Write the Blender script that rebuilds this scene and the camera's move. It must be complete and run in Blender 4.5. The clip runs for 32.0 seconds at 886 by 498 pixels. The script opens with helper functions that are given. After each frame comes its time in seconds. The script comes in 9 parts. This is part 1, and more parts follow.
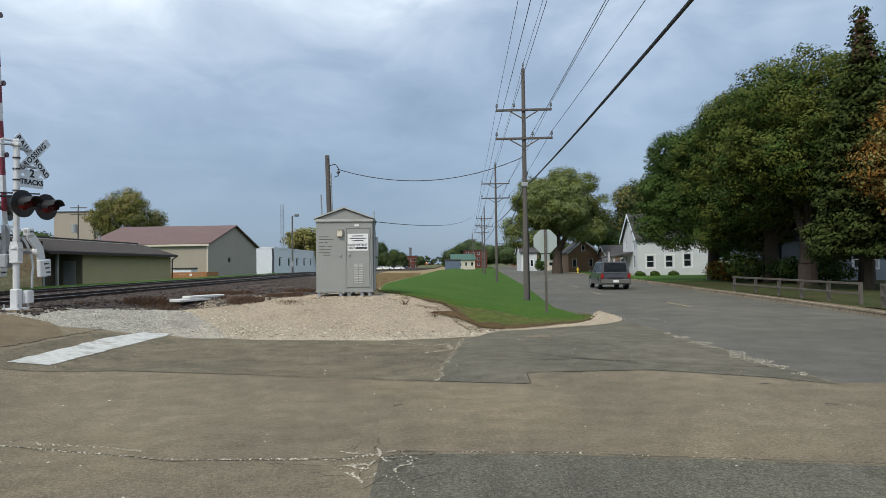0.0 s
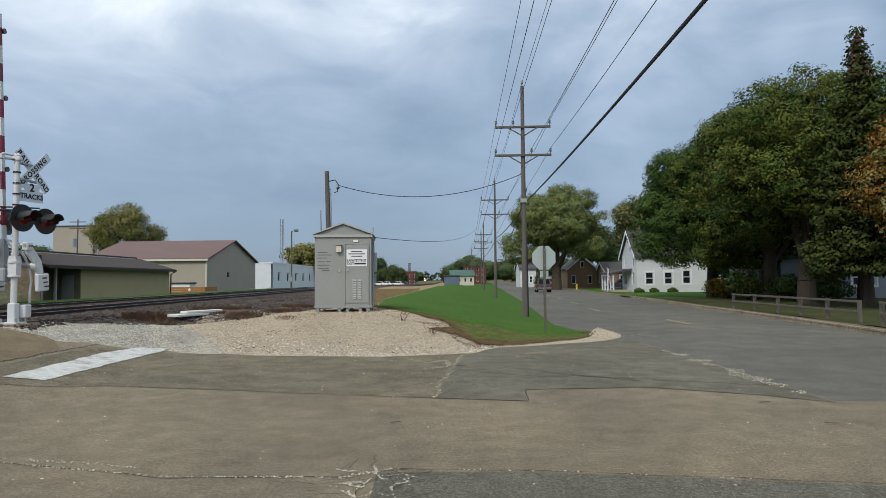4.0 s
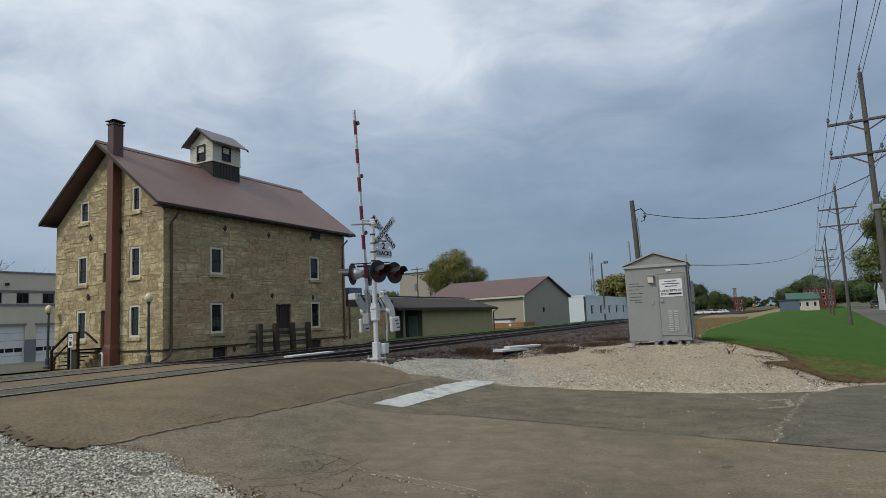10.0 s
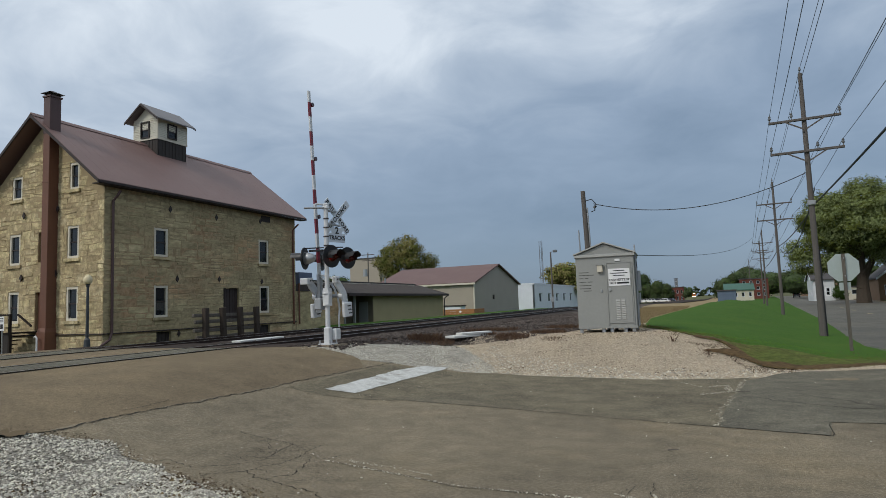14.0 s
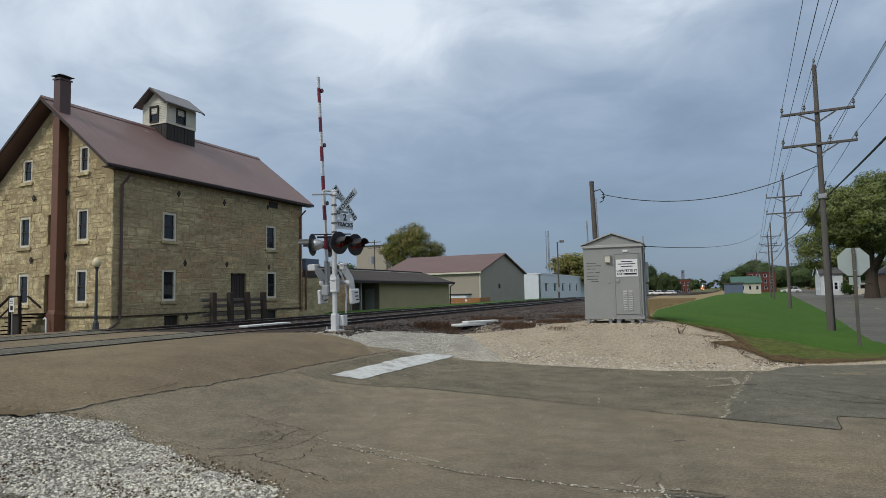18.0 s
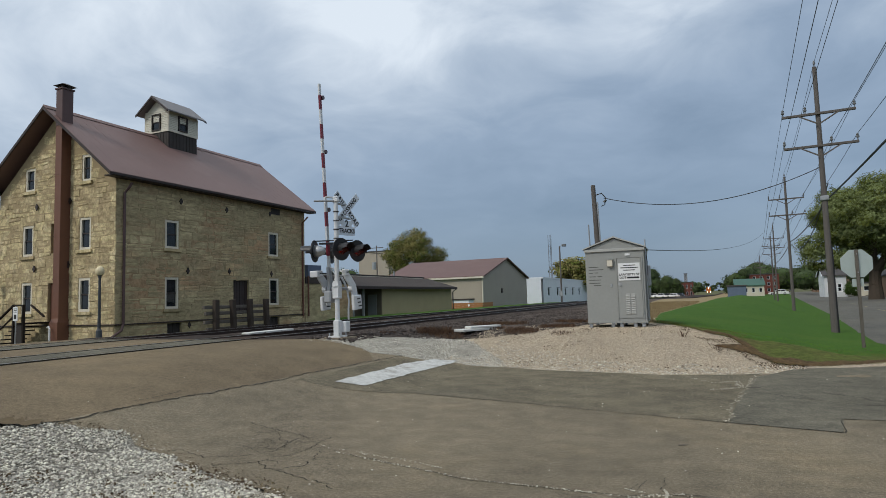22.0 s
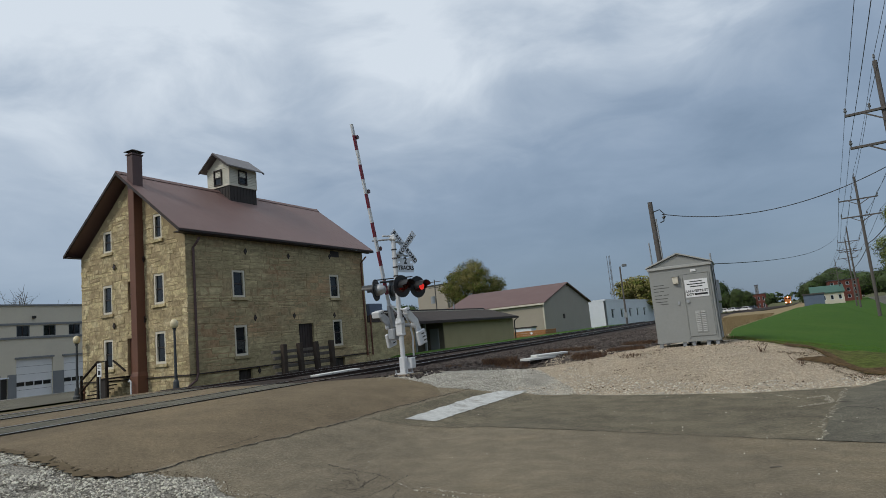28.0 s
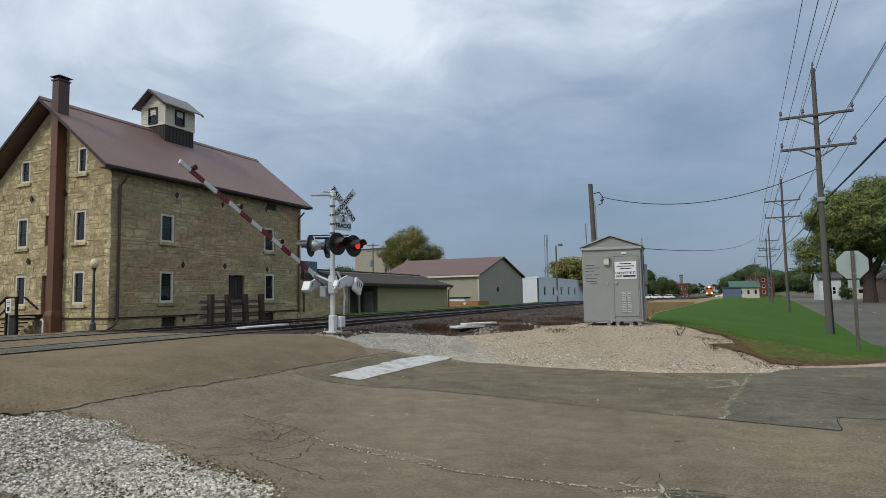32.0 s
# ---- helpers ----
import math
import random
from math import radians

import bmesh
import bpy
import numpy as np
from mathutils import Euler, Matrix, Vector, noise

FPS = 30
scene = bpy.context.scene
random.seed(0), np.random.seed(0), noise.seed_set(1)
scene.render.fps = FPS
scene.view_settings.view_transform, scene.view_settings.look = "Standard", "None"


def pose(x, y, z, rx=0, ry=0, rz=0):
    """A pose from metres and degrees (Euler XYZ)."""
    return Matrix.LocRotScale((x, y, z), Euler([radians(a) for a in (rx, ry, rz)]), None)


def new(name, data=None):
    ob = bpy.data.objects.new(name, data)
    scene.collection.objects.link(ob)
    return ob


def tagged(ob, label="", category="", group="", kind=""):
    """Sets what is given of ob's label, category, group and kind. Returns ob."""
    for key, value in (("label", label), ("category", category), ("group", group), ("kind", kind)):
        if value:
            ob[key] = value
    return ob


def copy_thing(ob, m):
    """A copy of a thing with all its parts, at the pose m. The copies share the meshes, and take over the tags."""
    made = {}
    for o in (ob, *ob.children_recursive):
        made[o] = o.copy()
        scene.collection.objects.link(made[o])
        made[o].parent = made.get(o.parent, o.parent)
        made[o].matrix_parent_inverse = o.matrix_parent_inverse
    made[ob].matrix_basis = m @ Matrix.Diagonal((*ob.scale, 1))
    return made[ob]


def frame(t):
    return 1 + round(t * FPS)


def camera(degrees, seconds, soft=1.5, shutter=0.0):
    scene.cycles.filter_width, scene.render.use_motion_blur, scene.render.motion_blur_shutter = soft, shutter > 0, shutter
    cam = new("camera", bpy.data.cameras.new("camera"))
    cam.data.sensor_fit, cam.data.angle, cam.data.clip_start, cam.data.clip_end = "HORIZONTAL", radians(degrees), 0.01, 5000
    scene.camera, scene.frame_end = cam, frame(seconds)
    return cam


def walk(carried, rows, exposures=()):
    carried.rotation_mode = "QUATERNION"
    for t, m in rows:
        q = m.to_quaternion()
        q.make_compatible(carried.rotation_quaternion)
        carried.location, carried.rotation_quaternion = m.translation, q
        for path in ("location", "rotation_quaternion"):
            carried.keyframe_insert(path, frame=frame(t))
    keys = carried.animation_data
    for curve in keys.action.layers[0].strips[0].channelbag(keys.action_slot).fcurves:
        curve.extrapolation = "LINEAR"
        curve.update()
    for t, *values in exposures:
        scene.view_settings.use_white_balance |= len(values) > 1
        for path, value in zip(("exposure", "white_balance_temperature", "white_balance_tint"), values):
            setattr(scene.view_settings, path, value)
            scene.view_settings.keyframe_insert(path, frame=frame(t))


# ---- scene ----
EXPOSURE = 0.28
cam = camera(71.38, 32.0, soft=0.56)
# seconds, place, turn: a person stands at the roadside and pans to the crossing
PATH = [
    (0, 0.027, 0.188, 1.656, 91.362, 0.71, -0.879),
    (0.5, 0.033, 0.195, 1.651, 91.543, 0.665, -0.618),
    (1, 0.029, 0.199, 1.65, 91.681, 0.595, -0.729),
    (1.5, 0.027, 0.193, 1.651, 91.635, 0.643, -1.047),
    (2, 0.027, 0.195, 1.659, 91.821, 0.781, -1.246),
    (2.5, 0.038, 0.181, 1.659, 92.111, 0.562, -1.111),
    (3, 0.03, 0.173, 1.653, 92.61, 0.387, -0.984),
    (3.5, 0.035, 0.179, 1.664, 92.747, 0.347, -0.806),
    (5.5, 0.052, 0.178, 1.649, 93.161, 1.05, -1.782),
    (6, 0.057, 0.183, 1.65, 93.208, 0.905, -1.639),
    (6.5, 0.057, 0.196, 1.647, 93.262, 0.607, -1.974),
    (7, 0.062, 0.222, 1.653, 93.318, 1.102, -1.76),
    (7.5, 0.044, 0.283, 1.675, 93.64, 1.322, 1.403),
    (7.6, 0.03, 0.282, 1.687, 94.667, 1.489, 4.717),
    (7.7, 0.015, 0.28, 1.7, 94.787, 2.538, 8.805),
    (7.9, -0.022, 0.26, 1.719, 95.164, 3.608, 14.728),
    (8, -0.044, 0.241, 1.726, 95.209, 4.201, 17.238),
    (8.2, -0.034, 0.173, 1.708, 94.644, 2.944, 20.415),
    (8.5, -0.019, 0.071, 1.68, 94.351, 3.133, 24.32),
    (9, -0, -0, 1.7, 95.061, 1.544, 25.002),
    (9.5, 0.097, 0.03, 1.723, 96.738, 2.176, 26.299),
    (10, 0.11, 0.015, 1.713, 96.576, 2.66, 27.509),
    (10.5, 0.087, 0.02, 1.719, 96.833, 2.571, 26.042),
    (11, 0.044, -0.001, 1.692, 95.465, 1.996, 24.748),
    (11.5, 0.018, -0.003, 1.707, 95.007, 1.775, 24.125),
    (12, 0.017, -0.01, 1.71, 94.95, 1.4, 23.957),
    (12.5, 0.022, 0.008, 1.715, 94.814, 1.827, 22.876),
    (13, 0.029, -0.006, 1.703, 94.551, 2.153, 23.243),
    (13.5, 0.028, -0.007, 1.716, 94.952, 2.036, 22.984),
    (15.5, 0.007, 0.008, 1.709, 95.37, 2.343, 22.5),
    (16, 0.029, 0.018, 1.713, 95.638, 2.49, 21.558),
    (16.5, 0.025, -0.003, 1.722, 95.607, 2.546, 21.285),
    (17, 0.013, -0.002, 1.719, 95.708, 2.032, 21.25),
    (17.5, 0.025, 0.001, 1.709, 95.944, 1.795, 22.07),
    (18, -0.013, -0.015, 1.708, 94.074, 1.163, 23.389),
    (18.5, -0.028, -0.028, 1.705, 94.243, 1.098, 23.981),
    (19, -0.025, -0.029, 1.707, 94.61, 1.236, 24.3),
    (19.5, -0.014, -0.023, 1.706, 94.93, 1.58, 24.624),
    (20, -0.004, -0.046, 1.716, 95.207, 1.437, 24.584),
    (20.5, 0.009, -0.039, 1.704, 95.02, 1.321, 24.247),
    (21, 0.009, -0.03, 1.705, 94.458, 1.301, 23.874),
    (21.5, 0.006, -0.024, 1.707, 94.365, 1.641, 23.587),
    (22, -0.003, -0.019, 1.718, 94.544, 1.659, 23.637),
    (22.5, 0.003, -0.02, 1.708, 94.796, 1.563, 23.953),
    (23, 0.004, -0.023, 1.702, 94.971, 1.094, 24.463),
    (23.5, -0.002, -0.025, 1.704, 95.464, 0.819, 24.817),
    (24, -0.001, -0.017, 1.7, 95.301, 0.987, 24.581),
    (24.5, -0.01, -0.043, 1.683, 95.321, 0.53, 25.137),
    (26.5, -0.004, -0.037, 1.677, 95.907, 0.266, 24.312),
    (27, 0.009, -0.026, 1.685, 95.785, 0.357, 23.447),
    (27.5, 0.014, -0.025, 1.734, 96.282, 3.591, 24.003),
    (27.7, -0.004, -0.051, 1.734, 97.197, 3.846, 25.591),
    (28, -0.032, -0.09, 1.734, 97.791, 5.428, 29.285),
    (28.5, -0.074, -0.052, 1.71, 96.755, 5.584, 32.594),
    (29, -0.075, -0.042, 1.71, 95.429, 5.054, 31.814),
    (29.5, -0.099, -0.014, 1.699, 95.214, 4.424, 31.045),
    (30, -0.097, 0, 1.693, 95.127, 3.588, 30.131),
    (30.5, -0.098, 0.032, 1.69, 94.509, 2.931, 27.545),
    (31, -0.083, 0.019, 1.678, 94.658, 3.429, 26.633),
    (31.5, -0.058, 0.023, 1.66, 95.877, 2.838, 25.827),
    (32, -0.031, 0.03, 1.651, 94.41, 0.98, 23.245),
]
walk(cam, [(t, pose(x, y, z, rx, ry, rz)) for t, x, y, z, rx, ry, rz in PATH], [(t, EXPOSURE + e, 6500 if t < 7.6 else 6410 if t < 9.5 else 6460, 10) for t, e in ((0, -0.03), (3, -0.09), (6, -0.13), (7.4, -0.12), (7.9, -0.18), (8.4, -0.26), (9, -0.28), (10, -0.50), (11, -0.52), (13, -0.46), (16, -0.45), (18, -0.39), (24, -0.40), (27, -0.44), (28, -0.56), (29, -0.45), (30, -0.38), (31, -0.35), (32, -0.35))])

# ---- sky and sun ----
world = bpy.data.worlds.new("overcast_sky")
scene.world = world
world.use_nodes = True


def link(nt, a, b):
    nt.links.new(a, b)


def node(nt, kind, **values):
    n = nt.nodes.new(kind)
    for key, value in values.items():
        if key in n.inputs:
            n.inputs[key].default_value = value
    return n


def math_node(nt, op, a, b=None, clamp=False):
    n = nt.nodes.new("ShaderNodeMath")
    n.operation, n.use_clamp = op, clamp
    for i, v in enumerate((a, b)):
        if v is None:
            continue
        if isinstance(v, (int, float)):
            n.inputs[i].default_value = v
        else:
            nt.links.new(v, n.inputs[i])
    return n.outputs[0]


def ramp(nt, fac, stops):
    n = nt.nodes.new("ShaderNodeValToRGB")
    e = n.color_ramp.elements
    while len(e) < len(stops):
        e.new(0.5)
    for el, (p, c) in zip(e, stops):
        el.position = p
        el.color = (*c, 1) if len(c) == 3 else c
    nt.links.new(fac, n.inputs[0])
    return n.outputs[0]


def mix(nt, fac, a, b, kind="MIX"):
    n = nt.nodes.new("ShaderNodeMix")
    n.data_type, n.blend_type = "RGBA", kind
    for i, v in ((0, fac), (6, a), (7, b)):
        if isinstance(v, (int, float)):
            n.inputs[i].default_value = v
        elif isinstance(v, tuple):
            n.inputs[i].default_value = (*v, 1)
        else:
            nt.links.new(v, n.inputs[i])
    return n.outputs[2]


SUN_AZ, SUN_EL = 208.0, 44.0      # degrees clockwise from +Y, and above the horizon
SUN_DIR = Vector((math.sin(radians(SUN_AZ)) * math.cos(radians(SUN_EL)), math.cos(radians(SUN_AZ)) * math.cos(radians(SUN_EL)), math.sin(radians(SUN_EL))))


def build_world():
    nt = world.node_tree
    nt.nodes.clear()
    out = nt.nodes.new("ShaderNodeOutputWorld")
    bg = nt.nodes.new("ShaderNodeBackground")
    sky = nt.nodes.new("ShaderNodeTexSky")
    sky.sky_type, sky.sun_disc = "NISHITA", False
    sky.sun_elevation, sky.sun_rotation = radians(SUN_EL), radians(SUN_AZ)
    tc = nt.nodes.new("ShaderNodeTexCoord")
    sep = nt.nodes.new("ShaderNodeSeparateXYZ")
    link(nt, tc.outputs["Generated"], sep.inputs[0])
    up = math_node(nt, "MAXIMUM", sep.outputs[2], 0.0)
    den = math_node(nt, "ADD", up, 0.22)
    px = math_node(nt, "DIVIDE", sep.outputs[0], den)
    py = math_node(nt, "DIVIDE", sep.outputs[1], den)
    comb = nt.nodes.new("ShaderNodeCombineXYZ")
    link(nt, px, comb.inputs[0])
    link(nt, py, comb.inputs[1])
    big = node(nt, "ShaderNodeTexNoise", Scale=0.85, Detail=5.0, Roughness=0.5, Distortion=0.35)
    link(nt, comb.outputs[0], big.inputs["Vector"])
    small = node(nt, "ShaderNodeTexNoise", Scale=2.6, Detail=6.0, Roughness=0.55, Distortion=0.5)
    link(nt, comb.outputs[0], small.inputs["Vector"])
    # the cloud deck thins out overhead; broad bright and dark masses lie in it
    def mass(az, el, width, amount):
        d = (math.sin(radians(az)) * math.cos(radians(el)), math.cos(radians(az)) * math.cos(radians(el)), math.sin(radians(el)))
        dot = nt.nodes.new("ShaderNodeVectorMath")
        dot.operation = "DOT_PRODUCT"
        link(nt, tc.outputs["Generated"], dot.inputs[0])
        dot.inputs[1].default_value = d
        m = nt.nodes.new("ShaderNodeMapRange")
        m.interpolation_type = "SMOOTHSTEP"
        m.inputs["From Min"].default_value, m.inputs["From Max"].default_value = math.cos(radians(width)), 1.0
        m.inputs["To Min"].default_value, m.inputs["To Max"].default_value = 0.0, amount
        link(nt, dot.outputs["Value"], m.inputs["Value"])
        return m.outputs["Result"]
    side = math_node(nt, "MULTIPLY", sep.outputs[0], -0.10)
    lift = math_node(nt, "MULTIPLY", up, 0.92)
    soft_low = math_node(nt, "ADD", math_node(nt, "MULTIPLY", up, 1.5), 0.28, clamp=True)
    fine_high = math_node(nt, "SUBTRACT", math_node(nt, "MULTIPLY", up, 3.2), 0.22, clamp=True)
    val = math_node(nt, "ADD", math_node(nt, "ADD", side, lift), math_node(nt, "MULTIPLY", math_node(nt, "MULTIPLY", math_node(nt, "SUBTRACT", big.outputs[0], 0.5), 0.8), soft_low))
    val = math_node(nt, "ADD", val, math_node(nt, "MULTIPLY", math_node(nt, "MULTIPLY", math_node(nt, "SUBTRACT", small.outputs[0], 0.5), 0.85), fine_high))
    for spot in ((-55, 24, 34, 0.15), (-22, 26, 18, 0.19), (24, 25, 16, 0.12), (-3, 25, 8, 0.20), (6, 21, 12, -0.08), (26, 16.5, 10, -0.16), (21, 13, 9, 0.10), (28, 20, 5, 0.12), (33, 18, 5, 0.14), (-15, 8, 24, -0.10), (120, 40, 60, 0.15), (-140, 45, 60, 0.3)):
        val = math_node(nt, "ADD", val, mass(*spot))
    val = math_node(nt, "ADD", val, 0.27, clamp=True)
    cloud = ramp(nt, val, [(0.0, (0.128, 0.188, 0.272)), (0.25, (0.190, 0.265, 0.366)), (0.5, (0.295, 0.382, 0.50)), (0.75, (0.465, 0.552, 0.66)), (1.0, (0.77, 0.845, 0.92))])
    skyc = mix(nt, 1.0, sky.outputs[0], (0.10, 0.10, 0.10), "MULTIPLY")
    col = mix(nt, 0.12, cloud, skyc)
    link(nt, col, bg.inputs[0])
    bg.inputs[1].default_value = SKY_STRENGTH
    link(nt, bg.outputs[0], out.inputs[0])


SKY_STRENGTH = 1.15
build_world()
sun = new("sun", bpy.data.lights.new("sun", "SUN"))
sun.data.energy, sun.data.angle, sun.data.color = 1.75, radians(12), (1.0, 0.945, 0.84)
sun.rotation_mode = "QUATERNION"
sun.rotation_quaternion = SUN_DIR.to_track_quat("Z", "Y")

# ---- materials ----


def material(name, base, dark=None, scale=6.0, rough=0.8, bump=0.2, metal=0.0, fine=None, spots=None, spread=0.5, vary=0.0, stretch=None, bump_scale=None, detail=5.0, coat=0.0, grain=None, specks=None):
    """A surface with variation at two scales. base, dark: the colours between which it varies; spots: (colour, scale, amount) for stains."""
    m = bpy.data.materials.new(name)
    m.use_nodes = True
    nt = m.node_tree
    b = nt.nodes["Principled BSDF"]
    dark = dark or tuple(c * 0.72 for c in base)
    tc = nt.nodes.new("ShaderNodeTexCoord")
    vec = tc.outputs["Object"]
    if stretch:
        mp = nt.nodes.new("ShaderNodeMapping")
        mp.inputs["Scale"].default_value = stretch
        link(nt, vec, mp.inputs[0])
        vec = mp.outputs[0]
    n1 = node(nt, "ShaderNodeTexNoise", Scale=scale, Detail=detail, Roughness=0.6)
    link(nt, vec, n1.inputs["Vector"])
    n2 = node(nt, "ShaderNodeTexNoise", Scale=fine or scale * 9, Detail=3.0, Roughness=0.6)
    link(nt, vec, n2.inputs["Vector"])
    f = math_node(nt, "ADD", math_node(nt, "MULTIPLY", n1.outputs[0], 0.6), math_node(nt, "MULTIPLY", n2.outputs[0], 0.4))
    col = ramp(nt, f, [(0.5 - spread * 0.5, dark), (0.5 + spread * 0.5, base)])
    if spots:
        colour, sc, amount = spots
        n3 = node(nt, "ShaderNodeTexNoise", Scale=sc, Detail=6.0, Roughness=0.65)
        link(nt, vec, n3.inputs["Vector"])
        fac = ramp(nt, n3.outputs[0], [(0.5, (0, 0, 0)), (0.68, (amount,) * 3)])
        col = mix(nt, fac, col, colour)
    if grain:
        for sc, amount in grain:
            n5 = node(nt, "ShaderNodeTexNoise", Scale=sc, Detail=1.5, Roughness=0.6)
            link(nt, vec, n5.inputs["Vector"])
            g = ramp(nt, n5.outputs[0], [(0.36, (1 - amount,) * 3), (0.64, (1 + amount,) * 3)])
            col = mix(nt, 1.0, col, g, "MULTIPLY")
    if specks:
        colour, sc, edge = specks
        n6 = node(nt, "ShaderNodeTexNoise", Scale=sc, Detail=0.0, Roughness=0.5)
        link(nt, vec, n6.inputs["Vector"])
        col = mix(nt, ramp(nt, n6.outputs[0], [(edge, (0, 0, 0)), (edge + 0.04, (0.75,) * 3)]), col, colour)
    if vary:
        info = nt.nodes.new("ShaderNodeObjectInfo")
        geo = nt.nodes.new("ShaderNodeNewGeometry")
        rnd = math_node(nt, "FRACT", math_node(nt, "ADD", info.outputs["Random"], geo.outputs["Random Per Island"]))
        hsv = nt.nodes.new("ShaderNodeHueSaturation")
        link(nt, math_node(nt, "ADD", 1 - vary, math_node(nt, "MULTIPLY", rnd, 2 * vary)), hsv.inputs["Value"])
        link(nt, math_node(nt, "ADD", 0.5 - vary * 0.04, math_node(nt, "MULTIPLY", rnd, vary * 0.08)), hsv.inputs["Hue"])
        link(nt, col, hsv.inputs["Color"])
        col = hsv.outputs[0]
    link(nt, col, b.inputs["Base Color"])
    b.inputs["Metallic"].default_value = metal
    if rough >= 0.9:
        b.inputs["Specular IOR Level"].default_value = 0.12
    link(nt, math_node(nt, "ADD", rough - 0.08, math_node(nt, "MULTIPLY", n2.outputs[0], 0.16), clamp=True), b.inputs["Roughness"])
    b.inputs["Coat Weight"].default_value = coat
    if bump:
        bp = nt.nodes.new("ShaderNodeBump")
        bp.inputs["Strength"].default_value = bump
        bp.inputs["Distance"].default_value = 0.02
        n4 = n2
        if bump_scale:
            n4 = node(nt, "ShaderNodeTexNoise", Scale=bump_scale, Detail=4.0)
            link(nt, vec, n4.inputs["Vector"])
        link(nt, n4.outputs[0], bp.inputs["Height"])
        link(nt, bp.outputs[0], b.inputs["Normal"])
    return m


def glass(name, tint=(0.02, 0.025, 0.03), rough=0.03):
    """Dark window glass as it looks from outdoors by day: a glossy pane over a dim room."""
    m = bpy.data.materials.new(name)
    m.use_nodes = True
    nt = m.node_tree
    b = nt.nodes["Principled BSDF"]
    b.inputs["Base Color"].default_value = (*tint, 1)
    b.inputs["Roughness"].default_value = rough
    b.inputs["IOR"].default_value = 1.5
    b.inputs["Transmission Weight"].default_value = 0.35
    b.inputs["Specular IOR Level"].default_value = 0.35
    return m


def glow(name, colour, strength):
    m = bpy.data.materials.new(name)
    m.use_nodes = True
    b = m.node_tree.nodes["Principled BSDF"]
    b.inputs["Base Color"].default_value = (*colour, 1)
    b.inputs["Emission Color"].default_value = (*colour, 1)
    b.inputs["Emission Strength"].default_value = strength
    return m


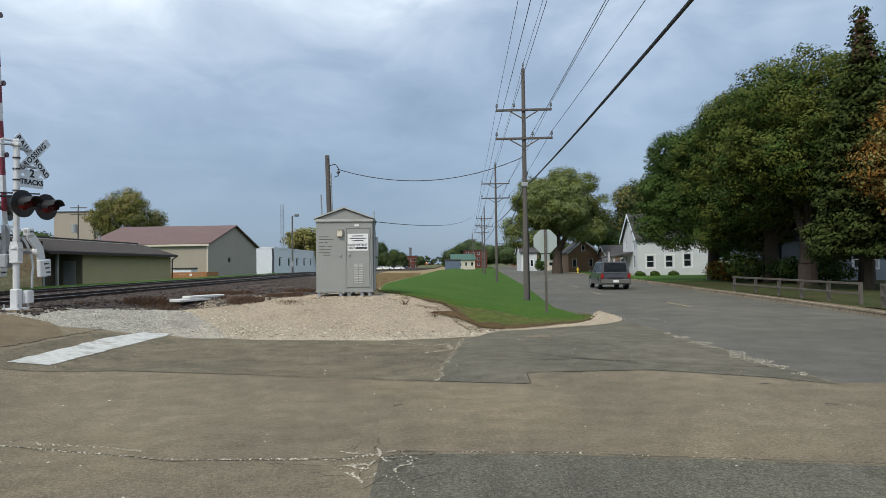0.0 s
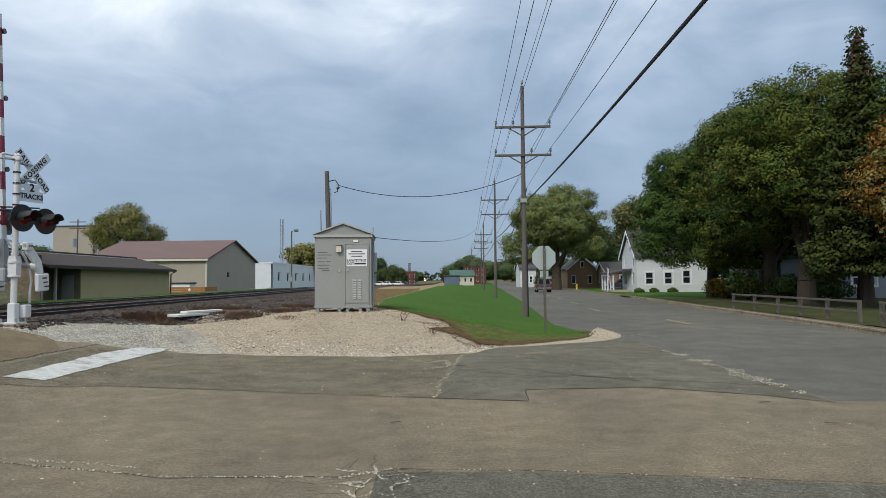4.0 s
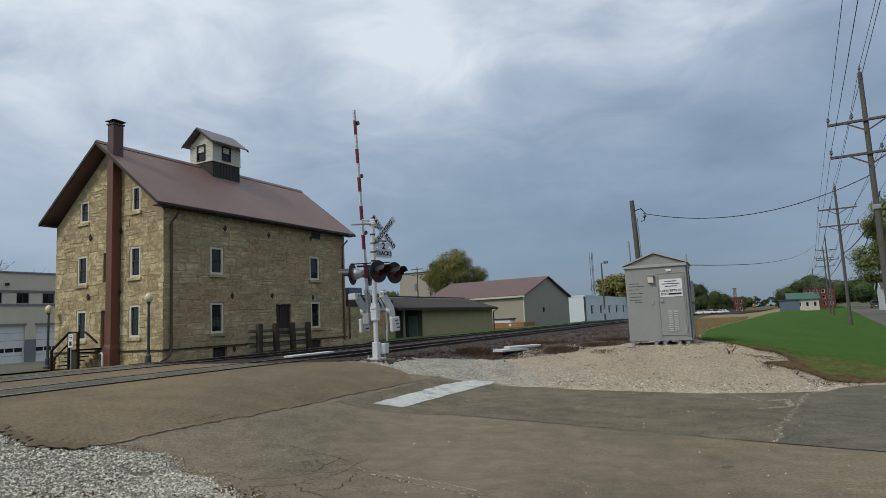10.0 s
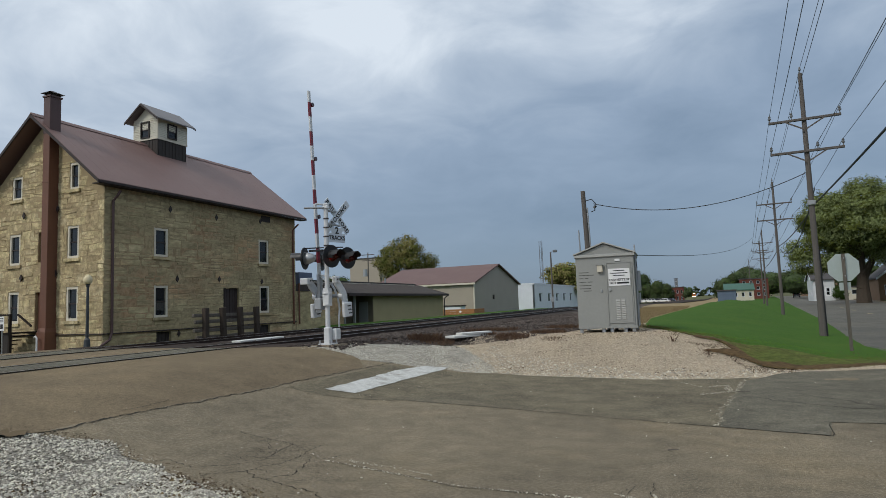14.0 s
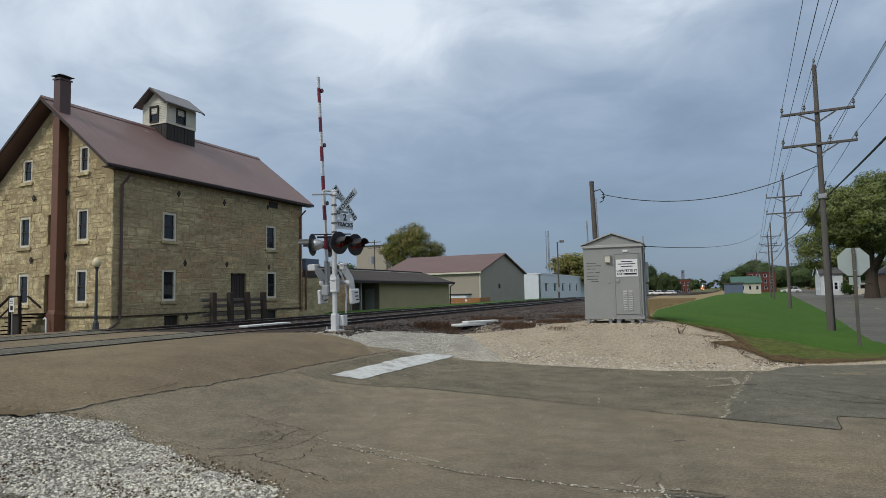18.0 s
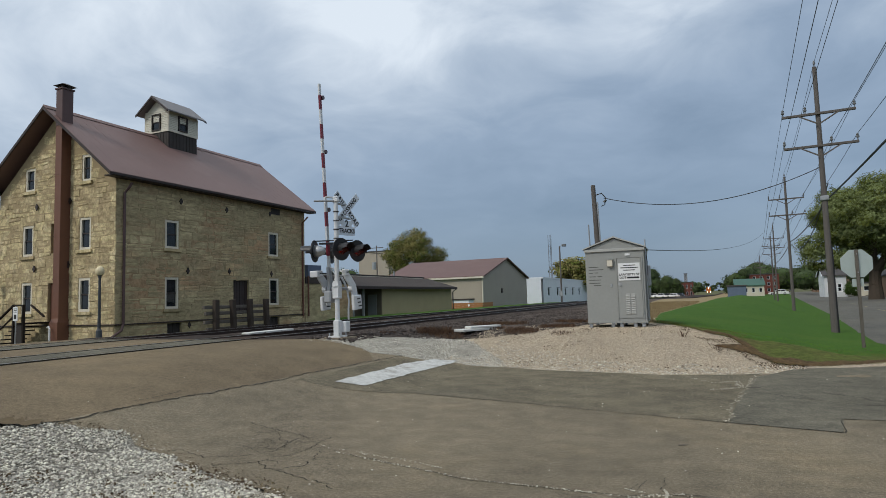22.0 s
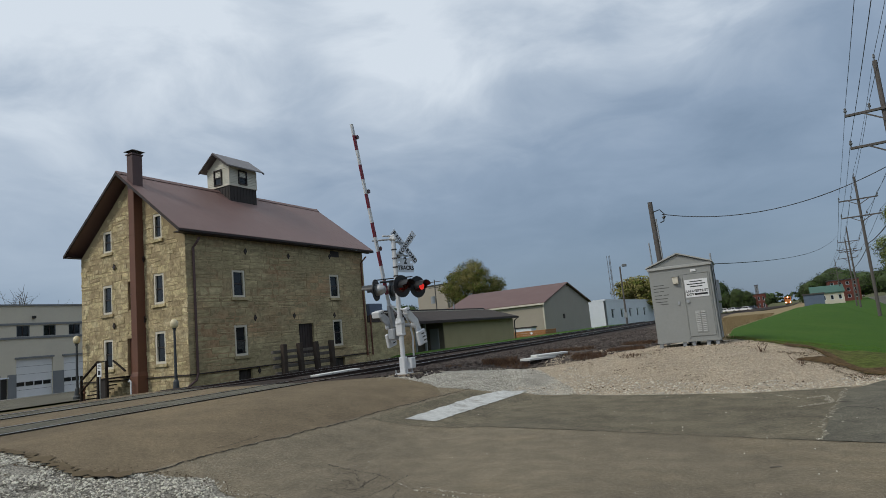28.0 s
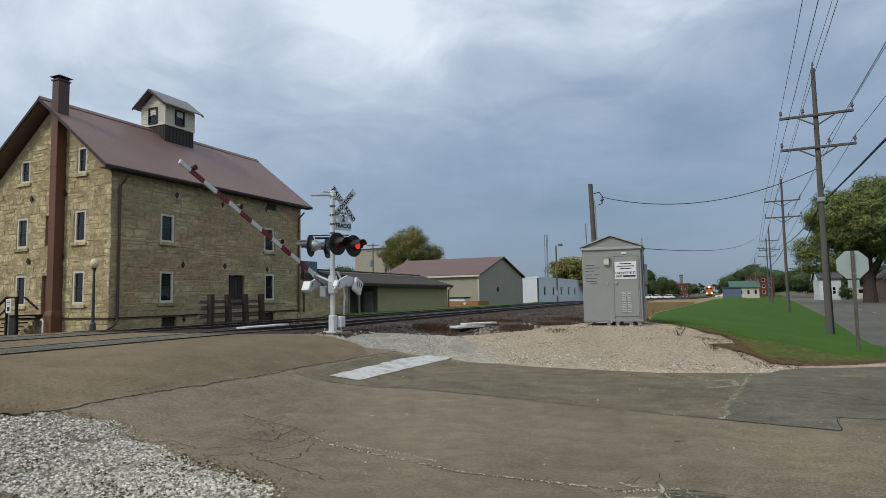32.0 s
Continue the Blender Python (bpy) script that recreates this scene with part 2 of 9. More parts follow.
M = dict(
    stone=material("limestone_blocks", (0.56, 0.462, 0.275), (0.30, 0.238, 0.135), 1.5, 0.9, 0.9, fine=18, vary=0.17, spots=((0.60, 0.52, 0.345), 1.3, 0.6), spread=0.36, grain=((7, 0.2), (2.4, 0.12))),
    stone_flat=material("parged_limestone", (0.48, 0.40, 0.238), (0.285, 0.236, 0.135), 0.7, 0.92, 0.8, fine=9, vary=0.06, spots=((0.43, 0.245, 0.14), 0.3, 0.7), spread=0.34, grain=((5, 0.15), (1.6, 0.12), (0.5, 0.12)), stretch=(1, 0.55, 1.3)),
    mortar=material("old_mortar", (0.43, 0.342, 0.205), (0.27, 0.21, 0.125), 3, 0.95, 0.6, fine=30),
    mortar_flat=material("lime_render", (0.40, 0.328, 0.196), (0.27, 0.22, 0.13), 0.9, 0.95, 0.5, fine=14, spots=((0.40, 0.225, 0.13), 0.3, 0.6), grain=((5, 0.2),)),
    roof_red=material("dull_red_metal_roof", (0.192, 0.112, 0.097), (0.152, 0.09, 0.079), 0.5, 0.55, 0.05, fine=18, spots=((0.215, 0.145, 0.128), 0.4, 0.4)),
    roof_tan=material("weathered_red_brown_roof", (0.150, 0.086, 0.076), (0.120, 0.069, 0.062), 0.4, 0.7, 0.05, fine=12, spots=((0.175, 0.115, 0.10), 0.3, 0.4)),
    chimney=material("purple_brown_sheet_metal", (0.105, 0.056, 0.052), (0.070, 0.04, 0.038), 1.2, 0.55, 0.1, fine=20),
    # the porch wall's dark brown; on the end sheet it stands for shade
    porch_dark=material("shaded_porch_brown", (0.20, 0.165, 0.11), (0.13, 0.108, 0.075), 2, 0.8, 0.2),
    brown=material("brown_painted_metal", (0.170, 0.072, 0.042), (0.115, 0.049, 0.030), 1.2, 0.6, 0.12, fine=20),
    trim_dark=material("dark_brown_trim", (0.036, 0.021, 0.018), (0.023, 0.015, 0.013), 2, 0.6, 0.1),
    frame_cream=material("cream_window_paint", (0.66, 0.61, 0.50), (0.54, 0.50, 0.41), 3, 0.6, 0.08),
    siding_cream=material("cream_clapboard", (0.66, 0.64, 0.54), (0.55, 0.53, 0.44), 2, 0.6, 0.08),
    siding_dark=material("dark_board_cladding", (0.035, 0.027, 0.024), (0.022, 0.018, 0.016), 3, 0.7, 0.2),
    glass=glass("window_glass"),
    asphalt=material("worn_asphalt", (0.243, 0.202, 0.141), (0.157, 0.132, 0.094), 0.35, 0.93, 0.8, fine=95, spots=((0.275, 0.218, 0.138), 0.20, 0.8), spread=0.2, grain=((85, 0.32), (28, 0.18), (3.0, 0.10)), specks=((0.42, 0.39, 0.31), 70, 0.73)),
    asphalt_dark=material("newer_asphalt", (0.168, 0.154, 0.116), (0.110, 0.101, 0.077), 0.6, 0.9, 0.8, fine=95, spots=((0.195, 0.174, 0.13), 0.3, 0.5), spread=0.3, grain=((85, 0.29), (28, 0.18), (3.0, 0.12)), specks=((0.36, 0.34, 0.28), 70, 0.74)),
    asphalt_brown=material("gritty_crossing_asphalt", (0.215, 0.168, 0.108), (0.130, 0.102, 0.068), 0.3, 0.94, 0.7, fine=90, spots=((0.24, 0.183, 0.112), 0.2, 0.6), spread=0.3, grain=((60, 0.26), (16, 0.10), (1.6, 0.05))),
    asphalt_street=material("street_asphalt", (0.118, 0.109, 0.086), (0.076, 0.071, 0.056), 0.25, 0.8, 0.6, fine=70, spots=((0.14, 0.125, 0.092), 0.15, 0.7), spread=0.3, grain=((60, 0.22), (14, 0.12), (1.3, 0.14))),
    worn_edge=material("worn_brown_lawn_edge", (0.120, 0.078, 0.038), (0.060, 0.040, 0.021), 1.3, 0.97, 0.8, fine=30, spots=((0.085, 0.052, 0.03), 1.1, 0.8), grain=((30, 0.3), (9, 0.2))),
    olive_grass=material("thin_olive_grass", (0.098, 0.112, 0.026), (0.062, 0.082, 0.019), 0.9, 0.95, 0.5, fine=40, spots=((0.095, 0.078, 0.032), 0.8, 0.6), grain=((30, 0.25), (6, 0.2))),
    cinder=material("cinders_and_soil", (0.135, 0.110, 0.090), (0.052, 0.042, 0.035), 1.6, 0.97, 1.0, fine=22, spread=0.5, spots=((0.13, 0.08, 0.055), 0.6, 0.5), grain=((14, 0.4), (5, 0.25))),
    pale_concrete=material("pale_concrete", (0.66, 0.66, 0.63), (0.5, 0.5, 0.47), 2, 0.85, 0.2),
    stencil=material("faded_stencil_paint", (0.10, 0.10, 0.09), (0.07, 0.07, 0.065), 6, 0.7, 0.0),
    asphalt_old=material("old_brownish_asphalt", (0.200, 0.172, 0.118), (0.118, 0.102, 0.072), 0.5, 0.93, 0.8, fine=80, spots=((0.14, 0.125, 0.092), 0.35, 0.6), spread=0.3, grain=((70, 0.32), (20, 0.2), (2.2, 0.14)), specks=((0.38, 0.34, 0.26), 60, 0.74)),
    crack=material("crack_filler", (0.055, 0.050, 0.040), (0.03, 0.028, 0.023), 4, 0.9, 0.3, grain=((40, 0.5),)),
    crumble=material("crumbled_asphalt", (0.33, 0.30, 0.225), (0.17, 0.152, 0.112), 7, 0.95, 0.7, fine=60, grain=((45, 0.5), (12, 0.35))),
    paint_white=material("worn_white_road_paint", (0.58, 0.58, 0.55), (0.43, 0.425, 0.395), 2.2, 0.75, 0.25, fine=40, spots=((0.22, 0.20, 0.165), 2.6, 0.85), grain=((50, 0.14), (9, 0.10))),
    paint_yellow=material("faded_yellow_road_paint", (0.50, 0.38, 0.16), (0.26, 0.22, 0.14), 3, 0.8, 0.2, spots=((0.16, 0.15, 0.13), 2.0, 0.8)),
    limestone_gravel=material("tan_limestone_gravel", (0.56, 0.485, 0.375), (0.30, 0.255, 0.195), 0.7, 0.97, 1.0, fine=45, spread=0.35, spots=((0.40, 0.32, 0.22), 0.35, 0.5), grain=((48, 0.35), (18, 0.2))),
    white_gravel=material("pale_grey_gravel", (0.40, 0.375, 0.32), (0.14, 0.128, 0.105), 1.6, 0.97, 1.0, fine=40, spread=0.35, grain=((40, 0.4),)),
    pebble=material("crushed_stone_pieces", (0.68, 0.64, 0.55), (0.38, 0.355, 0.295), 9, 0.95, 0.3, vary=0.46),
    pebble_tan=material("tan_crushed_stone_pieces", (0.62, 0.525, 0.405), (0.36, 0.295, 0.22), 9, 0.95, 0.3, vary=0.26),
    pebble_grey=material("grey_crushed_stone_pieces", (0.57, 0.54, 0.47), (0.32, 0.30, 0.255), 9, 0.95, 0.3, vary=0.36),
    ballast=material("dark_track_ballast", (0.062, 0.050, 0.043), (0.022, 0.018, 0.016), 1.5, 0.97, 1.0, fine=24, spread=0.5, spots=((0.075, 0.045, 0.032), 0.5, 0.5)),
    ballast_piece=material("ballast_stones", (0.118, 0.098, 0.088), (0.045, 0.037, 0.033), 7, 0.95, 0.3, vary=0.4),
    grass=material("mown_lawn", (0.055, 0.117, 0.015), (0.039, 0.089, 0.011), 0.7, 0.95, 0.35, fine=45, spots=((0.085, 0.128, 0.020), 0.25, 0.4), grain=((30, 0.2),)),
    grass_dry=material("dry_yellow_grass", (0.33, 0.26, 0.145), (0.20, 0.15, 0.085), 1.2, 0.97, 0.9, fine=40, spots=((0.2, 0.15, 0.08), 0.6, 0.5)),
    weeds=material("reddish_dry_weeds", (0.165, 0.098, 0.064), (0.075, 0.048, 0.032), 4, 0.95, 0.4, vary=0.35),
    # lawn under the maples: their shade is put into the grass colour
    grass_tree_shade=material("tree_shaded_grass", (0.060, 0.072, 0.022), (0.030, 0.034, 0.014), 0.6, 0.97, 0.6, fine=20, spots=((0.085, 0.062, 0.03), 0.5, 0.7), grain=((14, 0.3),)),
    fringe=material("olive_brown_weeds", (0.16, 0.15, 0.055), (0.095, 0.095, 0.032), 1.5, 0.95, 0.3, vary=0.22),
    asphalt_mid=material("slightly_darker_asphalt", (0.158, 0.148, 0.114), (0.099, 0.094, 0.074), 0.5, 0.93, 0.8, fine=95, spread=0.3, grain=((85, 0.33), (28, 0.2), (3.0, 0.10)), specks=((0.36, 0.34, 0.28), 70, 0.75)),
    dirt=material("brown_edge_dirt", (0.135, 0.098, 0.062), (0.07, 0.05, 0.033), 4, 0.97, 0.4, vary=0.35),
    grass_blade=material("lawn_grass_blades", (0.112, 0.215, 0.030), (0.078, 0.160, 0.022), 0.7, 0.95, 0.0, vary=0.14),
    grit=material("pale_road_grit", (0.60, 0.56, 0.46), (0.40, 0.37, 0.30), 9, 0.95, 0.2, vary=0.25),
    cupola_roof=material("grey_weathered_metal_roof", (0.19, 0.175, 0.175), (0.14, 0.13, 0.13), 2, 0.5, 0.05),
    earth=material("field_earth_and_grass", (0.13, 0.13, 0.06), (0.08, 0.085, 0.04), 0.08, 0.97, 0.5, fine=3),
    concrete=material("weathered_concrete", (0.42, 0.40, 0.36), (0.30, 0.285, 0.26), 1.5, 0.9, 0.3, fine=35),
    kerb=material("stained_kerb_concrete", (0.36, 0.30, 0.225), (0.20, 0.165, 0.12), 0.8, 0.92, 0.35, fine=30, spots=((0.13, 0.10, 0.07), 0.9, 0.7), grain=((12, 0.2),)),
    verge_dirt=material("leaf_strewn_verge_dirt", (0.20, 0.155, 0.10), (0.10, 0.078, 0.05), 0.7, 0.95, 0.5, fine=20, spots=((0.10, 0.10, 0.04), 0.5, 0.6), grain=((10, 0.3),)),
    steel=material("rusty_rail_steel", (0.06, 0.036, 0.028), (0.032, 0.02, 0.016), 5, 0.6, 0.3, metal=0.2),
    railtop=material("polished_rail_head", (0.55, 0.55, 0.56), (0.4, 0.4, 0.41), 5, 0.3, 0.05, metal=1.0),
    tie_old=material("weathered_railway_timber", (0.085, 0.068, 0.056), (0.042, 0.033, 0.028), 3, 0.92, 0.5, stretch=(3, 3, 0.6), fine=30),
    tie=material("creosoted_tie", (0.042, 0.032, 0.027), (0.022, 0.018, 0.015), 3, 0.9, 0.5, stretch=(0.4, 4, 4)),
    hut=material("grey_hut_paint", (0.31, 0.315, 0.30), (0.25, 0.255, 0.24), 1.2, 0.5, 0.06, fine=14),
    hut_light=material("pale_grey_hut_roof", (0.42, 0.42, 0.40), (0.33, 0.33, 0.31), 2, 0.5, 0.06),
    galv=material("galvanised_steel", (0.44, 0.45, 0.46), (0.33, 0.34, 0.35), 4, 0.45, 0.05, metal=0.6),
    alu=material("white_painted_aluminium", (0.68, 0.69, 0.70), (0.55, 0.56, 0.57), 3, 0.45, 0.05, metal=0.1, spots=((0.45, 0.42, 0.38), 3.0, 0.35)),
    white=material("white_sign_sheeting", (0.80, 0.80, 0.80), (0.70, 0.70, 0.70), 3, 0.45, 0.02),
    # white sheeting with the shaded face's bluish sky light put into its colour
    shaded_sheeting=material("sky_toned_sign_sheeting", (0.66, 0.71, 0.77), (0.54, 0.59, 0.65), 3, 0.55, 0.02),
    sign_back=material("bare_aluminium_sign_back", (0.45, 0.51, 0.49), (0.37, 0.42, 0.40), 4, 0.5, 0.03, metal=0.2),
    black=material("black_enamel", (0.018, 0.018, 0.02), (0.010, 0.010, 0.011), 5, 0.45, 0.05),
    red_sheet=material("red_reflective_sheeting", (0.19, 0.012, 0.028), (0.135, 0.01, 0.02), 5, 0.4, 0.02),
    red_lens=material("dark_red_lens", (0.065, 0.006, 0.006), (0.04, 0.004, 0.004), 8, 0.15, 0.1, coat=0.5),
    wood_pole=material("weathered_pole_wood", (0.160, 0.145, 0.134), (0.088, 0.079, 0.073), 3, 0.9, 0.5, stretch=(3, 3, 0.25), fine=30),
    wood_grey=material("silvered_timber", (0.165, 0.148, 0.128), (0.085, 0.073, 0.062), 3, 0.9, 0.5, stretch=(2, 2, 0.5), fine=30),
    porcelain=material("grey_porcelain", (0.17, 0.175, 0.18), (0.12, 0.125, 0.13), 6, 0.25, 0.02),
    wire=material("dark_wire", (0.018, 0.018, 0.02), (0.012, 0.012, 0.014), 5, 0.6, 0.0),
    shed_roof=material("brown_shingle_roof", (0.085, 0.072, 0.065), (0.055, 0.047, 0.043), 1.5, 0.9, 0.4, fine=25),
    shed_wall=material("olive_tan_siding", (0.42, 0.352, 0.195), (0.345, 0.29, 0.158), 0.7, 0.75, 0.1, fine=12),
    tan_metal=material("tan_ribbed_metal", (0.37, 0.325, 0.26), (0.32, 0.28, 0.225), 0.6, 0.6, 0.05),
    taupe_metal=material("taupe_ribbed_metal", (0.355, 0.32, 0.275), (0.31, 0.28, 0.24), 0.6, 0.6, 0.05),
    white_wall=material("white_painted_block", (0.72, 0.75, 0.80), (0.6, 0.63, 0.68), 1.0, 0.7, 0.1),
    white_siding=material("white_house_siding", (0.62, 0.64, 0.65), (0.52, 0.54, 0.55), 1.0, 0.6, 0.08),
    garage_cream=material("cream_stucco", (0.60, 0.56, 0.46), (0.52, 0.48, 0.40), 0.7, 0.8, 0.08),
    garage_grey=material("grey_block_base", (0.20, 0.21, 0.22), (0.16, 0.17, 0.18), 1.0, 0.8, 0.15),
    door_white=material("white_sectional_door", (0.70, 0.71, 0.72), (0.6, 0.61, 0.62), 1.0, 0.5, 0.05),
    brick=material("red_brick", (0.17, 0.062, 0.05), (0.12, 0.045, 0.037), 2, 0.9, 0.3),
    brown_brick=material("brown_brick", (0.29, 0.19, 0.125), (0.20, 0.13, 0.085), 2, 0.9, 0.3),
    green_roof=material("green_metal_roof", (0.045, 0.12, 0.085), (0.035, 0.095, 0.07), 1, 0.6, 0.05),
    bark=material("grey_bark", (0.10, 0.08, 0.062), (0.05, 0.04, 0.032), 5, 0.95, 0.8, stretch=(3, 3, 0.6)),
    leaf_dark=material("dark_maple_leaves", (0.072, 0.115, 0.027), (0.036, 0.066, 0.016), 0.6, 0.9, 0.0, vary=0.22),
    leaf_olive=material("olive_turning_leaves", (0.138, 0.152, 0.032), (0.075, 0.095, 0.02), 0.6, 0.9, 0.0, vary=0.18),
    leaf_mid=material("yellowing_green_leaves", (0.265, 0.232, 0.080), (0.15, 0.14, 0.050), 0.6, 0.9, 0.0, vary=0.22),
    leaf_street=material("fresh_street_tree_leaves", (0.225, 0.265, 0.105), (0.132, 0.162, 0.064), 0.6, 0.9, 0.0, vary=0.16),
    leaf_orange=material("orange_autumn_leaves", (0.30, 0.135, 0.026), (0.13, 0.085, 0.024), 1.0, 0.9, 0.0, vary=0.35),
    needle=material("spruce_needles", (0.066, 0.084, 0.022), (0.034, 0.048, 0.013), 2.0, 0.9, 0.0, vary=0.25),
    far_leaf=material("far_foliage", (0.072, 0.095, 0.040), (0.035, 0.052, 0.025), 0.2, 0.9, 0.0, vary=0.3),
    car_grey=material("charcoal_car_paint", (0.055, 0.056, 0.058), (0.045, 0.046, 0.048), 3, 0.35, 0.0, metal=0.3, coat=0.6),
    car_dark=material("dark_car_paint", (0.03, 0.04, 0.055), (0.024, 0.03, 0.042), 3, 0.3, 0.0, metal=0.2, coat=0.8),
    car_white=material("white_car_paint", (0.75, 0.75, 0.76), (0.68, 0.68, 0.69), 3, 0.35, 0.0, coat=0.6),
    car_trim=material("silver_lower_trim", (0.13, 0.125, 0.115), (0.11, 0.105, 0.095), 3, 0.45, 0.0),
    tyre=material("tyre_rubber", (0.022, 0.022, 0.022), (0.014, 0.014, 0.014), 5, 0.9, 0.2),
    orange=material("orange_loco_paint", (0.55, 0.17, 0.03), (0.42, 0.12, 0.02), 1, 0.5, 0.05),
    lamp_globe=material("milky_lamp_globe", (0.70, 0.60, 0.38), (0.62, 0.52, 0.32), 4, 0.3, 0.0),
    lamp_post=material("black_green_lamp_post", (0.045, 0.05, 0.055), (0.03, 0.034, 0.038), 5, 0.5, 0.1),
    blue_box=material("blue_grey_container", (0.12, 0.16, 0.23), (0.09, 0.12, 0.18), 1, 0.6, 0.1),
    yellow=material("yellow_hydrant_paint", (0.65, 0.45, 0.04), (0.5, 0.34, 0.03), 3, 0.5, 0.05),
    tail=material("red_tail_lamp", (0.28, 0.015, 0.012), (0.2, 0.01, 0.01), 4, 0.2, 0.0),
)

# ---- building blocks ----


def mesh_of(bm, name, smooth=False):
    me = bpy.data.meshes.new(name)
    bm.to_mesh(me)
    bm.free()
    if smooth:
        for p in me.polygons:
            p.use_smooth = True
    return me


def part(name, bm, mat, parent=None, label="", smooth=False, kind="", category="", group=""):
    """One mesh object, under its thing where one is given."""
    ob = new(name, mesh_of(bm, name, smooth))
    for m in mat if isinstance(mat, (list, tuple)) else [mat]:
        ob.data.materials.append(m)
    ob.parent = parent
    return tagged(ob, label, category, group, kind)


def thing(name, m, label, category, group="", kind=""):
    ob = new(name)
    ob.empty_display_size = 0.2
    ob.matrix_basis = m
    return tagged(ob, label, category, group, kind)


def box(bm, x0, x1, y0, y1, z0, z1, bevel=0.0, mi=0):
    vs = [bm.verts.new((x, y, z)) for x in (x0, x1) for y in (y0, y1) for z in (z0, z1)]
    fs = [bm.faces.new([vs[i] for i in q]) for q in ((0, 1, 3, 2), (4, 6, 7, 5), (0, 4, 5, 1), (2, 3, 7, 6), (0, 2, 6, 4), (1, 5, 7, 3))]
    for f in fs:
        f.material_index = mi
    if bevel:
        es = list({e for f in fs for e in f.edges})
        bmesh.ops.bevel(bm, geom=es, offset=bevel, segments=1, affect="EDGES")
    return bm


def B():
    return bmesh.new()


def bx(*a, bevel=0.0):
    return box(B(), *a, bevel=bevel)


def tube(bm, p0, p1, r0, r1=None, n=12, caps=True):
    p0, p1 = Vector(p0), Vector(p1)
    r1 = r0 if r1 is None else r1
    d = (p1 - p0).normalized()
    a = d.orthogonal().normalized()
    b = d.cross(a)
    rings = []
    for p, r in ((p0, r0), (p1, r1)):
        rings.append([bm.verts.new(p + (a * math.cos(2 * math.pi * i / n) + b * math.sin(2 * math.pi * i / n)) * r) for i in range(n)])
    for i in range(n):
        bm.faces.new((rings[0][i], rings[0][(i + 1) % n], rings[1][(i + 1) % n], rings[1][i]))
    if caps:
        bm.faces.new(rings[0][::-1])
        bm.faces.new(rings[1])
    return bm


def lathe(bm, profile, n=16, c=(0, 0)):
    """A turned shape about the upright through c: profile of (radius, height)."""
    rings = [[bm.verts.new((c[0] + r * math.cos(2 * math.pi * i / n), c[1] + r * math.sin(2 * math.pi * i / n), z)) for i in range(n)] for r, z in profile]
    for a, b in zip(rings, rings[1:]):
        for i in range(n):
            bm.faces.new((a[i], a[(i + 1) % n], b[(i + 1) % n], b[i]))
    bm.faces.new(rings[0][::-1])
    bm.faces.new(rings[-1])
    return bm


def polytube(bm, pts, r, n=6):
    """One continuous round tube along a line of points."""
    pts = [Vector(p) for p in pts]
    last = None
    for i, p in enumerate(pts):
        d = (pts[min(i + 1, len(pts) - 1)] - pts[max(i - 1, 0)])
        d = d.normalized() if d.length > 1e-6 else (pts[1] - pts[0]).normalized()
        ref = d.orthogonal() if last is None else side - d * side.dot(d)
        side = ref.normalized()
        up = d.cross(side)
        ring = [bm.verts.new(p + (side * math.cos(2 * math.pi * k / n) + up * math.sin(2 * math.pi * k / n)) * r) for k in range(n)]
        if last is None:
            bm.faces.new(ring[::-1])
        else:
            for k in range(n):
                bm.faces.new((last[k], last[(k + 1) % n], ring[(k + 1) % n], ring[k]))
        last = ring
    bm.faces.new(last)
    return bm


def prism(bm, outline, axis, a, b, mi=0):
    """An outline of (u, v) pulled out from a to b along axis: 'x' gives (u, v) = (y, z), 'y' (x, z), 'z' (x, y)."""
    def at(u, v, w):
        return {"x": (w, u, v), "y": (u, w, v), "z": (u, v, w)}[axis]
    lo = [bm.verts.new(at(u, v, a)) for u, v in outline]
    hi = [bm.verts.new(at(u, v, b)) for u, v in outline]
    n = len(outline)
    fs = [bm.faces.new(lo[::-1]), bm.faces.new(hi)]
    fs += [bm.faces.new((lo[i], lo[(i + 1) % n], hi[(i + 1) % n], hi[i])) for i in range(n)]
    for f in fs:
        f.material_index = mi
    bmesh.ops.recalc_face_normals(bm, faces=fs)
    return bm


def table(rows, v):
    """Straight-line reading of a small table."""
    if v <= rows[0][0]:
        return rows[0][1]
    for (a, p), (b, q) in zip(rows, rows[1:]):
        if v <= b:
            return p + (q - p) * (v - a) / (b - a)
    return rows[-1][1]


def ease(v):
    v = min(1.0, max(0.0, v))
    return v * v * (3 - 2 * v)


# ---- the lie of the land ----
RAIL_Z = 0.735
TRACKS = (-12.9, -17.2)


def bend(y):
    """How far the line swings to the right far down the track."""
    return 13.2 * ease((y - 90) / 200) - 11.0 * ease((y - 330) / 450)


def verge_edge(y):
    return table([(20, -2.5), (30, -3.0), (49, -4.6), (70, -6.2), (106, -6.8), (140, -5.0), (200, 0.4), (300, 6.1)], y)


def dip(y):
    """The line falls away a little in the distance."""
    return 0.66 * ease((y - 85) / 50) + 0.9 * ease((y - 230) / 150)


def street_left(y):
    return table([(-60, 5.3), (16.3, 5.3), (17.3, 5.3), (18.4, 5.15), (19.4, 4.95), (20.0, 4.75), (22.6, 4.75), (43.2, 6.8), (84, 10.2), (300, 28.5)], y)


def street_right(y):
    return table([(-60, 9.0), (10, 12.0), (17.3, 12.56), (24, 13.4), (32.5, 14.3), (48, 16.3), (96, 20.8), (300, 40.5)], y)


